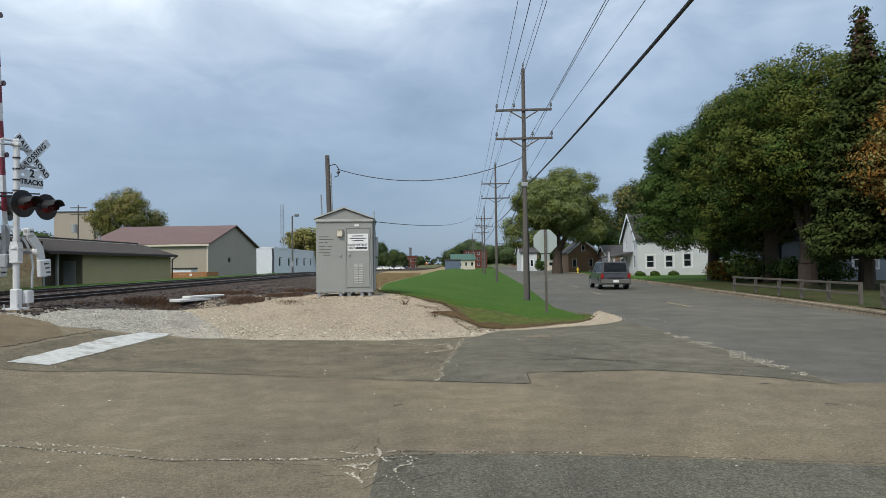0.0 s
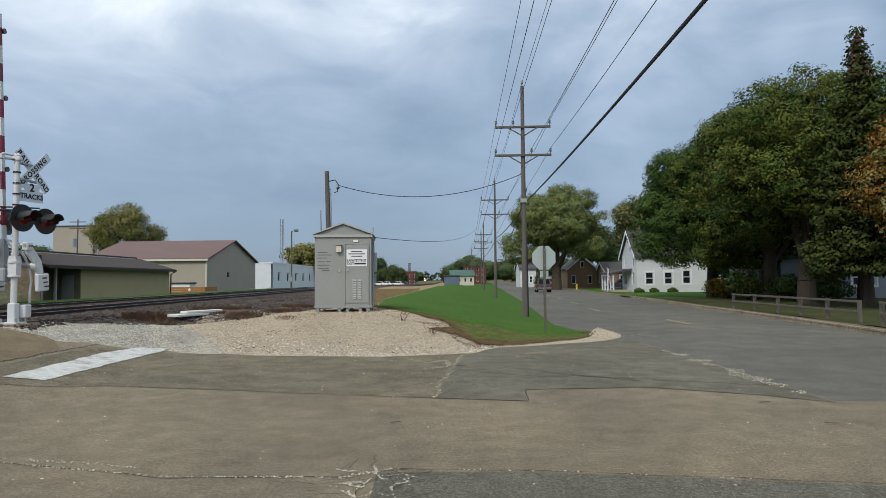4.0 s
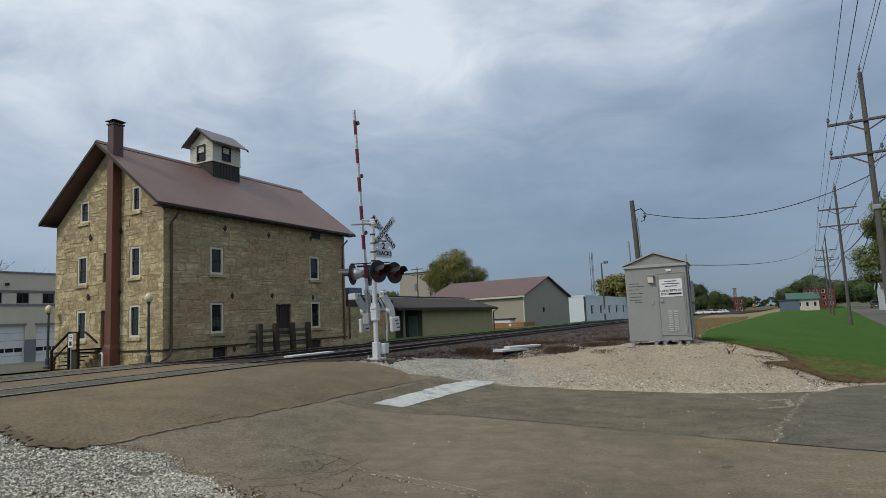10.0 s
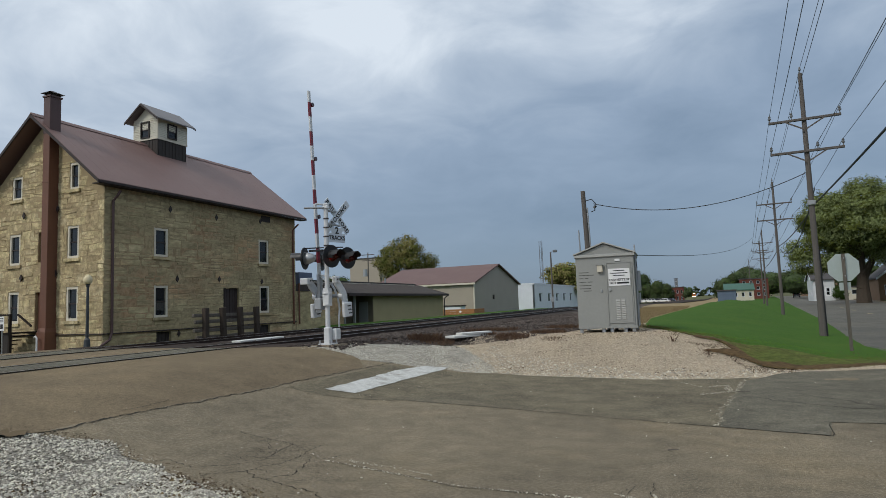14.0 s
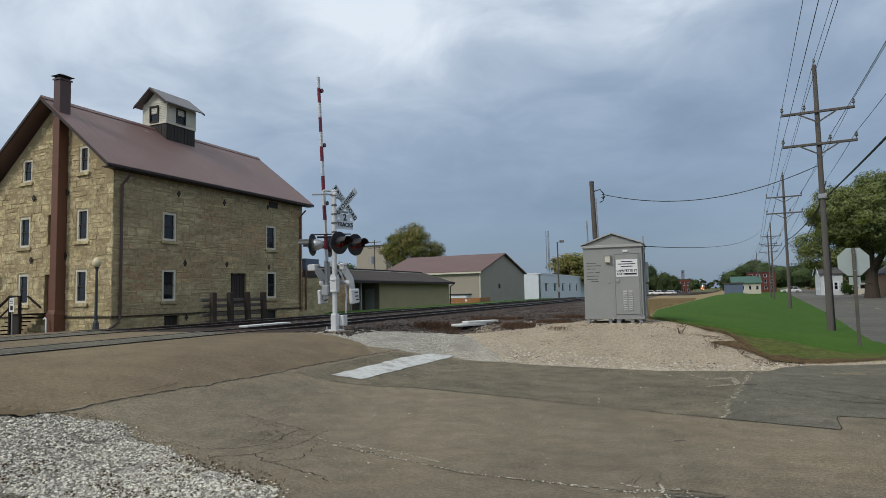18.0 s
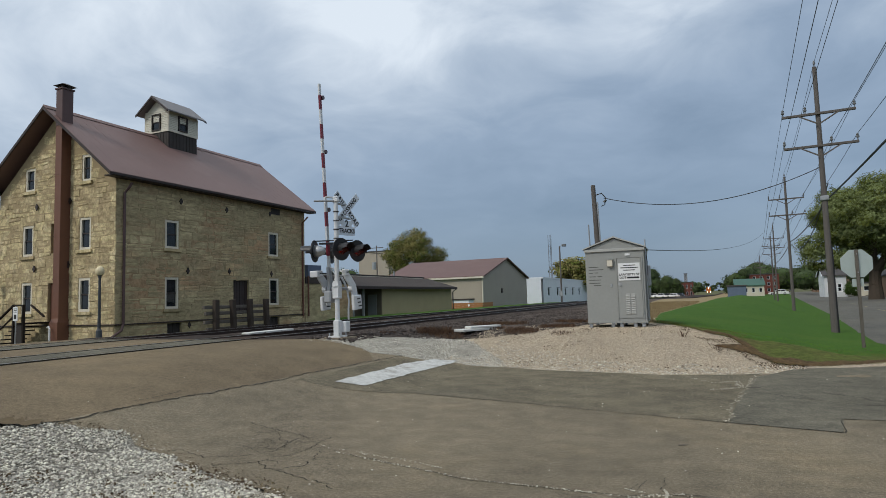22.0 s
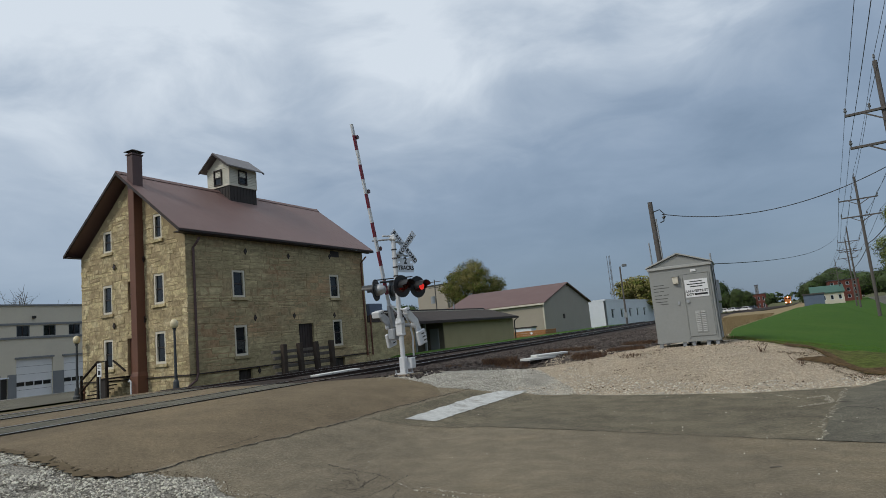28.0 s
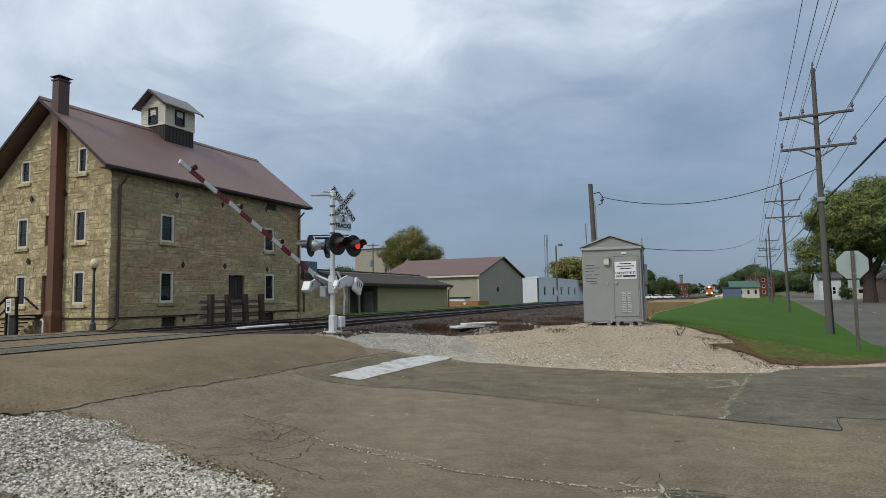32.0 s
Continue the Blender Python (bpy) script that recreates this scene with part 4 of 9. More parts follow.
def build_mill():
    mill = thing("stone_mill", pose(0, 0, 0), "three-storey tan limestone mill with a dull red metal roof and cupola", "building")
    z0 = -0.3
    half = lambda x: MILL_EAVE + (MILL_RIDGE - MILL_EAVE) * (1 - abs(x - MILL_MID) / (GW / 2))
    # the gable: the attic windows reach above the eave line, so the wall goes up in strips
    bm = B()
    low = [h for h in GABLE_HOLES if h[3] < MILL_EAVE]
    wall_sheet(bm, (0, GW), (z0, MILL_EAVE), low, mill_gable, 0.5)
    up = [h for h in GABLE_HOLES if h[2] > MILL_EAVE]
    us = sorted({0, GW, GW / 2, *[v for h in up for v in h[:2]]})
    for a, b in zip(us, us[1:]):
        hh = [h for h in up if h[0] <= a + 1e-4 and h[1] >= b - 1e-4]
        ta, tb = half(MILL_BACK + a), half(MILL_BACK + b)
        for d in (0, 0.5):
            if hh:
                quads = [[(a, MILL_EAVE), (b, MILL_EAVE), (b, hh[0][2]), (a, hh[0][2])], [(a, hh[0][3]), (b, hh[0][3]), (b, tb), (a, ta)]]
            else:
                quads = [[(a, MILL_EAVE), (b, MILL_EAVE), (b, tb), (a, ta)]]
            for q in quads:
                vs = []
                for u, z in q:
                    if not vs or (Vector(mill_gable(u, z, d)) - vs[-1].co).length > 1e-4:
                        vs.append(bm.verts.new(mill_gable(u, z, d)))
                if (vs[0].co - vs[-1].co).length < 1e-4:
                    vs.pop()
                bm.faces.new(vs)
        for h in hh:
            ring = [(h[0], h[2]), (h[1], h[2]), (h[1], h[3]), (h[0], h[3])]
            for (p, c), (q, e) in zip(ring, ring[1:] + ring[:1]):
                bm.faces.new([bm.verts.new(v) for v in (mill_gable(p, c, 0), mill_gable(p, c, 0.5), mill_gable(q, e, 0.5), mill_gable(q, e, 0))])
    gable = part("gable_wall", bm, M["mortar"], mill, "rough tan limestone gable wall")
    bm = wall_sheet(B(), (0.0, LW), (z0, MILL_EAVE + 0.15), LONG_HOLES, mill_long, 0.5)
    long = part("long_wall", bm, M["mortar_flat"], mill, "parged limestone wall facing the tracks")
    bm = B()
    box(bm, MILL_BACK, MILL_BACK + 0.5, MILL_Y0 + 0.5, MILL_Y1, z0, MILL_EAVE)
    part("back_wall", bm, M["stone_flat"], mill)
    bm = prism(B(), [(MILL_BACK, z0), (MILL_X - 0.5, z0), (MILL_X - 0.5, MILL_EAVE), (MILL_MID, MILL_RIDGE), (MILL_BACK, MILL_EAVE)], "y", MILL_Y1 - 0.5, MILL_Y1)
    part("far_gable_wall", bm, M["stone_flat"], mill)
    for z in (3.3 + 0.1, 6.3):
        part("floor_deck", bx(MILL_BACK + 0.5, MILL_X - 0.5, MILL_Y0 + 0.5, MILL_Y1 - 0.5, z, z + 0.2), M["tie"], mill)
    # roof: two slabs with overhang, standing seams, fascia
    over, rake, th = 0.46, 0.65, 0.06
    sl = 0.785
    ex0, ex1 = MILL_BACK - over, MILL_X + over
    top = MILL_RIDGE + 0.40
    for name, xe in (("roof_slope", ex1), ("roof_slope", ex0)):
        ze = top - abs(xe - MILL_MID) * sl
        bm = prism(B(), [(MILL_MID, top), (xe, ze), (xe, ze - th), (MILL_MID, top - th)], "y", MILL_Y0 - rake, MILL_Y1 + rake)
        sgn = 1 if xe > MILL_MID else -1
        y = MILL_Y0 - rake + 0.25
        sm = B()
        while sgn > 0 and y < MILL_Y1 + rake:
            prism(sm, [(MILL_MID, top + 0.003), (xe, ze + 0.003), (xe, ze - 0.01), (MILL_MID, top - 0.01)], "y", y - 0.012, y + 0.012)
            y += 0.46
        slope = part(name, bm, M["roof_red"], mill, "dull red standing-seam metal roof slope")
        if sgn > 0:
            part("roof_seam", sm, M["roof_red"], slope, kind="stuff")
        else:
            sm.free()
        fb = prism(B(), [(xe - sgn * 0.03, ze - th - 0.06), (xe + sgn * 0.02, ze - th - 0.06), (xe + sgn * 0.02, ze - 0.03), (xe - sgn * 0.03, ze - 0.03)], "y", MILL_Y0 - rake, MILL_Y1 + rake)
        part("gutter", fb, M["trim_dark"], mill, "dark brown eaves gutter")
        for y in (MILL_Y0 - rake, MILL_Y1 + rake):
            part("bargeboard", prism(B(), [(MILL_MID, top - 0.02), (xe, ze - 0.02), (xe, ze - th - 0.11), (MILL_MID, top - th - 0.11)], "y", y - 0.03, y + 0.03), M["trim_dark"], mill, "dark brown bargeboard")
        sb = prism(B(), [(xe - sgn * 0.04, ze - th - 0.10), (xe - sgn * (over + 0.0), ze - th - 0.10), (xe - sgn * over, ze - th - 0.06), (xe - sgn * 0.04, ze - th - 0.06)], "y", MILL_Y0 - rake + 0.04, MILL_Y1 + rake - 0.04)
        part("soffit", sb, M["trim_dark"], mill)
    part("ridge_cap", prism(B(), [(MILL_MID, top + 0.07), (MILL_MID + 0.2, top - 0.12), (MILL_MID - 0.2, top - 0.12)], "y", MILL_Y0 - rake, MILL_Y1 + rake), M["roof_red"], mill)
    # windows and doors
    for h in GABLE_HOLES[:6]:
        sash_window(mill, mill_gable, *h, M["frame_cream"], M["stone"], fw=0.115)
    for h in LONG_HOLES[:4]:
        sash_window(mill, mill_long, *h, M["frame_cream"], M["stone_flat"], fw=0.115)
    for place, h, mat in ((mill_gable, GABLE_HOLES[6], "brown"), (mill_gable, GABLE_HOLES[7], "brown"), (mill_long, LONG_HOLES[4], "trim_dark"), (mill_long, LONG_HOLES[5], "siding_dark"), (mill_long, LONG_HOLES[6], "siding_dark")):
        bm = bar_between(B(), place, h[0], h[1], h[2], h[3], 0.16, 0.24)
        n = max(2, round((h[1] - h[0]) / 0.22))
        boards = []
        for k in range(n):
            a = h[0] + (h[1] - h[0]) * k / n
            boards.append(bar_between(B(), place, a + 0.012, a + (h[1] - h[0]) / n - 0.012, h[2] + 0.01, h[3] - 0.01, 0.135, 0.158))
        leaf = part("shutter" if h[3] < 1.2 or h is GABLE_HOLES[7] else "door", bm, M[mat], mill, "boarded dark brown door" if h[3] > 1.2 else "")
        for board in boards:
            part("plank", board, M[mat], leaf)
    # brown flue casing up the gable, chimney above the roof
    fx0, fx1, fy0 = -27.55, -27.12, MILL_Y0 - 0.47
    flue = part("flue_casing", bx(fx0, fx1, fy0, MILL_Y0 + 0.02, 1.2, 10.75, bevel=0.012), M["brown"], mill, "brown metal flue casing")
    base = B()
    lo = [base.verts.new(p) for p in ((fx0 - 0.06, fy0 - 0.08, -0.2), (fx1 + 0.07, fy0 - 0.08, -0.2), (fx1 + 0.07, MILL_Y0 + 0.02, -0.2), (fx0 - 0.06, MILL_Y0 + 0.02, -0.2))]
    mid = [base.verts.new((v.co.x, v.co.y, 1.1)) for v in lo]
    hi = [base.verts.new(p) for p in ((fx0 - 0.004, fy0 - 0.004, 1.3), (fx1 + 0.004, fy0 - 0.004, 1.3), (fx1 + 0.004, MILL_Y0 + 0.02, 1.3), (fx0 - 0.004, MILL_Y0 + 0.02, 1.3))]
    for a, b in ((lo, mid), (mid, hi)):
        for k in range(4):
            base.faces.new((a[k], a[(k + 1) % 4], b[(k + 1) % 4], b[k]))
    part("flue_base", base, M["brown"], flue)
    for z in (3.05, 5.0, 7.9):
        part("flue_band", bx(fx0 - 0.012, fx1 + 0.012, fy0 - 0.012, MILL_Y0, z, z + 0.05), M["brown"], flue)
    chim = part("chimney", bx(fx0 - 0.01, fx1 + 0.01, fy0 - 0.01, MILL_Y0 + 0.06, 10.2, 11.98, bevel=0.015), M["chimney"], mill, "purple-brown metal-clad chimney stack")
    part("chimney_collar", bx(fx0 - 0.05, fx1 + 0.05, fy0 - 0.05, MILL_Y0 + 0.1, 11.93, 12.0), M["chimney"], chim)
    cap, cy_ = B(), (fy0 + MILL_Y0 + 0.06) / 2
    rim = [cap.verts.new(p) for p in ((fx0 - 0.12, fy0 - 0.12, 12.12), (fx1 + 0.12, fy0 - 0.12, 12.12), (fx1 + 0.12, MILL_Y0 + 0.17, 12.12), (fx0 - 0.12, MILL_Y0 + 0.17, 12.12))]
    peak = [cap.verts.new(p) for p in (((fx0 + fx1) / 2 - 0.06, cy_ - 0.1, 12.26), ((fx0 + fx1) / 2 + 0.06, cy_ - 0.1, 12.26), ((fx0 + fx1) / 2 + 0.06, cy_ + 0.1, 12.26), ((fx0 + fx1) / 2 - 0.06, cy_ + 0.1, 12.26))]
    for k in range(4):
        cap.faces.new((rim[k], rim[(k + 1) % 4], peak[(k + 1) % 4], peak[k]))
    cap.faces.new(peak)
    cap.faces.new(rim[::-1])
    part("chimney_cap", cap, M["trim_dark"], chim, "dark hipped chimney cap")
    for x in (fx0 + 0.05, fx1 - 0.05):
        for y in (fy0 + 0.05, MILL_Y0):
            part("cap_bracket", bx(x - 0.02, x + 0.02, y - 0.02, y + 0.02, 11.99, 12.13), M["trim_dark"], chim)
    # cupola
    qx0, qx1, qy0, qy1 = -29.05, -27.3, 24.87, 26.93
    cu = part("cupola", bx(qx0, qx1, qy0, qy1, 9.8, 11.52), M["siding_dark"], mill, "cupola with a dark board base")
    bm = B()
    for k in range(9):
        y = qy0 + 0.1 + k * 0.24
        box(bm, qx1 - 0.01, qx1 + 0.02, y - 0.02, y + 0.02, 10.2, 11.5)
    for k in range(7):
        x = qx0 + 0.12 + k * 0.25
        box(bm, x - 0.02, x + 0.02, qy0 - 0.02, qy0 + 0.01, 10.2, 11.5)
    part("batten", bm, M["siding_dark"], cu, kind="stuff")
    bm = B()
    box(bm, qx0 + 0.03, qx1 - 0.03, qy0 + 0.03, qy1 - 0.03, 11.5, 12.66)
    z = 11.52
    while z < 12.62:
        for sx, sy in ((qx1, None), (None, qy0), (qx0, None), (None, qy1)):
            if sx is not None:
                box(bm, sx - 0.02, sx + 0.025, qy0 - 0.02, qy1 + 0.02, z, z + 0.085)
            else:
                box(bm, qx0, qx1, sy - 0.025, sy + 0.02, z, z + 0.085)
        z += 0.1
    cm = (qx0 + qx1) / 2
    prism(bm, [(qx0 - 0.02, 12.6), (qx1 + 0.02, 12.6), (cm, 13.3)], "y", qy0, qy1)
    part("cupola_siding", bm, M["siding_cream"], cu, "cream clapboard walls", kind="stuff")
    bm = B()
    box(bm, qx1, qx1 + 0.05, qy0 - 0.05, qy1 + 0.05, 11.44, 11.53)
    box(bm, qx0 - 0.05, qx1, qy0 - 0.05, qy0, 11.44, 11.53)
    part("cupola_trim", bm, M["frame_cream"], cu, "white trim band under the clapboards")
    for x, y in ((qx1 + 0.012, qy0 - 0.012), (qx1 + 0.012, qy1 + 0.0), (qx0, qy0 - 0.012)):
        part("corner_board", bx(x - 0.05, x + 0.02, y - 0.02, y + 0.05, 11.53, 12.56), M["frame_cream"], cu)
    for sgn in (1, -1):
        bm = prism(B(), [(cm, 13.5), (cm + sgn * 1.22, 12.56), (cm + sgn * 1.22, 12.49), (cm, 13.43)], "y", qy0 - 0.37, qy1 + 0.36)
        part("cupola_roof", bm, M["cupola_roof"], cu, "grey weathered metal cupola roof")
        for y in (qy0 - 0.39, qy1 + 0.38):
            part("cupola_bargeboard", prism(B(), [(cm, 13.47), (cm + sgn * 1.23, 12.52), (cm + sgn * 1.23, 12.41), (cm, 13.36)], "y", y - 0.025, y + 0.025), M["trim_dark"], cu)
    cg = lambda u, z, d: (qx0 + u, qy0 - 0.04 + d, z)
    cl = lambda u, z, d: (qx1 + 0.04 - d, qy0 + u, z)
    sash_window(cu, cg, 0.55, 1.2, 11.55, 12.5, M["siding_dark"], None, set_back=-0.0, fw=0.06, name="cupola_window")
    sash_window(cu, cl, 0.65, 1.3, 11.6, 12.45, M["siding_dark"], None, set_back=-0.0, fw=0.06, name="cupola_window")
    # downspouts, water table, vent, wall ties
    bm = B()
    polytube(bm, [(-23.72, 19.6, 7.3), (-23.78, 19.52, 7.1), (-24.0, 19.46, 6.85), (-24.0, 19.46, 1.0), (-23.98, 19.35, 0.7), (-24.1, 18.9, 0.38), (-25.2, 17.9, 0.24)], 0.06, 8)
    part("downspout", bm, M["chimney"], mill, "dark brown downspout bent out at the foot")
    for y in (32.6, 33.15):
        bm = B()
        polytube(bm, [(-23.6, y, 7.15), (-24.02, y, 6.8), (-24.02, y, 0.8)] if y < 33 else [(-24.0, y, 3.4), (-24.0, y, 0.8)], 0.055, 8)
        part("downspout", bm, M["brown"], mill)
    bm = B()
    box(bm, MILL_X, MILL_X + 0.07, MILL_Y0 - 0.02, MILL_Y1, 0.93, 0.98)
    box(bm, MILL_BACK, MILL_X + 0.07, MILL_Y0 - 0.08, MILL_Y0, 0.94, 0.985)
    part("water_table", bm, M["trim_dark"], mill, "thin dark drip course")
    bm = bx(MILL_X, MILL_X + 0.03, 29.6, 30.4, 7.05, 7.4)
    part("vent", bm, M["siding_dark"], mill)
    tie = B()
    prism(tie, [(0, 0.17), (0.11, 0), (0, -0.17), (-0.11, 0)], "x", 0, 0.04)
    first = None
    for y, z in ((22.75, 6.9), (25.9, 6.85), (29.5, 7.05), (23.2, 3.45), (26.1, 3.5), (29.6, 3.45), (23.3, 0.75)):
        if first is None:
            first = part("wall_tie", tie, M["trim_dark"], mill, "dark diamond tie plate")
            first.location = (MILL_X + 0.0, y, z)
        else:
            o = first.copy()
            scene.collection.objects.link(o)
            o.location = (MILL_X, y, z)
    for x, z in ((-29.4, 6.6), (-27.05, 6.7), (-29.5, 3.65), (-27.1, 3.75)):
        o = first.copy()
        scene.collection.objects.link(o)
        o.location, o.rotation_euler = (x, MILL_Y0 - 0.05, z), (0, 0, radians(-90))
    # heavy timber fence before the doors
    return mill, gable, long


mill, mill_gable_wall, mill_long_wall = build_mill()

# ---- vehicles ----


def build_car(name, m, label, paint, L=4.5, W=1.8, H=1.45, suv=False, trim=None, group=""):
    """A car with its nose towards +Y, its middle on the ground at the origin."""
    c = thing(name, m, label, "car", group)
    h = L / 2
    g = 0.30 if suv else 0.22
    belt = H * 0.60
    low = [(-h, g), (-h + 0.02, belt * 0.72), (-h + 0.05, belt), (h * 0.42, belt * 0.98), (h * 0.92, belt * 0.80), (h, belt * 0.55), (h - 0.04, g)]
    bm = prism(B(), low, "x", -W / 2, W / 2)
    bmesh.ops.bevel(bm, geom=bm.edges[:], offset=0.05, segments=2, affect="EDGES")
    body = part("body", bm, M[paint], c, smooth=False)
    r0 = -h + (0.06 if suv else 0.45)
    cab = [(r0, belt - 0.02), (r0 + (0.14 if suv else 0.45), H), (h * 0.10, H), (h * 0.46, belt - 0.02)]
    t = 0.12
    bm = B()
    lo = [bm.verts.new((sx * (W / 2 - 0.04), y, z)) for sx in (-1, 1) for y, z in (cab[0], cab[3])]
    hi = [bm.verts.new((sx * (W / 2 - 0.04 - t), y, z)) for sx in (-1, 1) for y, z in (cab[1], cab[2])]
    for f in ((lo[0], lo[1], hi[1], hi[0]), (lo[3], lo[2], hi[2], hi[3]), (lo[1], lo[3], hi[3], hi[1]), (lo[2], lo[0], hi[0], hi[2]), (hi[0], hi[1], hi[3], hi[2])):
        bm.faces.new(f)
    bmesh.ops.bevel(bm, geom=bm.edges[:], offset=0.04, segments=2, affect="EDGES")
    part("cabin", bm, M[paint], c)
    # glass: windscreen, rear window, side windows
    def on_side(sx, y, z):
        f = (z - belt) / (H - belt)
        return (sx * (W / 2 - 0.04 - t * f + 0.008), y, z)
    za, zb = belt + 0.05, H - 0.09
    k = (cab[1][0] - cab[0][0]) / (H - belt)
    kf = (cab[3][0] - cab[2][0]) / (H - belt)
    yr, yf = lambda z: cab[0][0] + k * (z - belt), lambda z: cab[3][0] - kf * (z - belt)
    n = 3 if suv else 2
    for sx in (-1, 1):
        for i in range(n):
            a, b = i / n + 0.02, (i + 1) / n - 0.02
            q = []
            for z, fr in ((za, a), (za, b), (zb, b), (zb, a)):
                y = yr(z) + 0.1 + (yf(z) - yr(z) - 0.2) * fr
                q.append(on_side(sx, y, z))
            bm = B()
            bm.faces.new([bm.verts.new(p) for p in q])
            bmesh.ops.solidify(bm, geom=bm.faces[:], thickness=0.01)
            part("side_window", bm, M["glass"], c)
    for yy, sgn, nm in ((yr, -1, "rear_window"), (yf, 1, "windscreen")):
        bm = B()
        q = [(-W / 2 + 0.2, yy(za) + sgn * 0.012, za), (W / 2 - 0.2, yy(za) + sgn * 0.012, za), (W / 2 - 0.27, yy(zb) + sgn * 0.012, zb), (-W / 2 + 0.27, yy(zb) + sgn * 0.012, zb)]
        bm.faces.new([bm.verts.new(p) for p in q])
        bmesh.ops.solidify(bm, geom=bm.faces[:], thickness=0.01)
        part(nm, bm, M["glass"], c)
    for y0, y1, nm in ((-h - 0.09, -h + 0.04, "rear_bumper"), (h - 0.05, h + 0.08, "front_bumper")):
        part(nm, bx(-W / 2 + 0.03, W / 2 - 0.03, y0, y1, g + 0.05, g + 0.30, bevel=0.03), M[trim or paint], c)
    if trim:
        for sx in (-1, 1):
            part("sill_trim", bx(sx * W / 2 - 0.015, sx * W / 2 + 0.015, -h + 0.1, h - 0.1, g, g + 0.22), M[trim], c, "silver lower trim")
    for sx in (-1, 1):
        part("tail_lamp", bx(sx * (W / 2 - 0.1) - 0.09, sx * (W / 2 - 0.1) + 0.09, -h - 0.01, -h + 0.06, belt * 0.66, belt * 0.95, bevel=0.01), M["tail"], c, "red tail lamp")
        part("headlamp", bx(sx * (W / 2 - 0.25) - 0.16, sx * (W / 2 - 0.25) + 0.16, h - 0.10, h + 0.0, belt * 0.56, belt * 0.74, bevel=0.01), M["white"], c, "clear headlamp")
        part("wing_mirror", bx(sx * (W / 2 + 0.08) - 0.08, sx * (W / 2 + 0.08) + 0.08, h * 0.32, h * 0.38, belt, belt + 0.15, bevel=0.02), M[paint], c)
    part("number_plate", bx(-0.16, 0.16, -h - 0.1, -h - 0.085, g + 0.13, g + 0.27), M["white"], c)
    r = 0.36 if suv else 0.31
    for i, (sx, y) in enumerate(((-1, -h * 0.6), (1, -h * 0.6), (-1, h * 0.62), (1, h * 0.62))):
        x0 = sx * (W / 2 - 0.1)
        wbm = lambda a, b, rr: tube(B(), (a, 0, 0), (b, 0, 0), rr, rr, 20)
        w = part("wheel", wbm(-0.11, 0.11, r), M["tyre"], c, "black tyre")
        w.location = (x0, y, r)
        part("rim", wbm(-0.115, 0.115, r * 0.62), M["galv"], w, "grey wheel rim")
        part("wheel_arch", tube(B(), (x0 - 0.08, y, r + 0.02), (x0 + sx * 0.075, y, r + 0.02), r * 1.14, r * 1.14, 20), M["black"], c)
    if suv:
        for sx in (-1, 1):
            part("roof_rail", tube(B(), (sx * 0.6, -h * 0.75, H + 0.05), (sx * 0.6, h * 0.05, H + 0.05), 0.022, 0.022, 6), M["black"], c)
        part("tail_panel", bx(-0.45, 0.45, -h - 0.006, -h + 0.03, belt * 0.62, belt * 0.72), M["black"], c)
    return c


suv = build_car("suv", pose(10.9, 38.0, 0, 0, 0, -5), "charcoal sport utility car with silver lower trim driving away", "car_grey", 4.5, 1.75, 1.66, True, "car_trim")
car_b = build_car("car", pose(24, 300, 0, 0, 0, 175), "dark compact car parked at the kerb", "car_dark")
car_c = build_car("car", pose(14, 160, 0, 0, 0, 85), "white sedan crossing at the far corner", "car_white", 4.7, 1.8, 1.45)
build_car("car", pose(27.5, 89.5, 0.1, 0, 0, 80), "dark sedan parked beside the brown house", "car_dark")
for k, (x, y, pnt) in enumerate(((-17.5, 232, "car_white"), (-15.2, 234, "car_grey"), (-13.2, 231, "car_white"), (-11.6, 236, "car_dark"), (-20.5, 238, "car_white"))):
    build_car("car", pose(x, y, -0.42, 0, 0, 80), "parked car beyond the railway", pnt, group="cars parked beyond the line")
# yellow hydrant and flag by the street
fh = thing("fire_hydrant", pose(20.6, 88, 0.1), "yellow fire hydrant on the verge", "hydrant")
part("barrel", lathe(B(), [(0.16, 0), (0.12, 0.1), (0.12, 0.55), (0.16, 0.57), (0.12, 0.72), (0.04, 0.82)], 12), M["yellow"], fh)
part("outlet", tube(B(), (-0.22, 0, 0.45), (0.22, 0, 0.45), 0.06, 0.06, 8), M["yellow"], fh)
fg = thing("flag", pose(19.6, 69.0, 0.1), "small striped flag on a porch pole", "flag")
part("staff", tube(B(), (0, 0, 0), (0, 0, 2.8), 0.02, 0.02, 6), M["white"], fg)
for k in range(7):
    part("stripe", bx(0, 0.03, -0.45 + k * 0.065, -0.39 + k * 0.065, 1.3, 2.6), M["red_sheet"] if k % 2 else M["white"], fg)

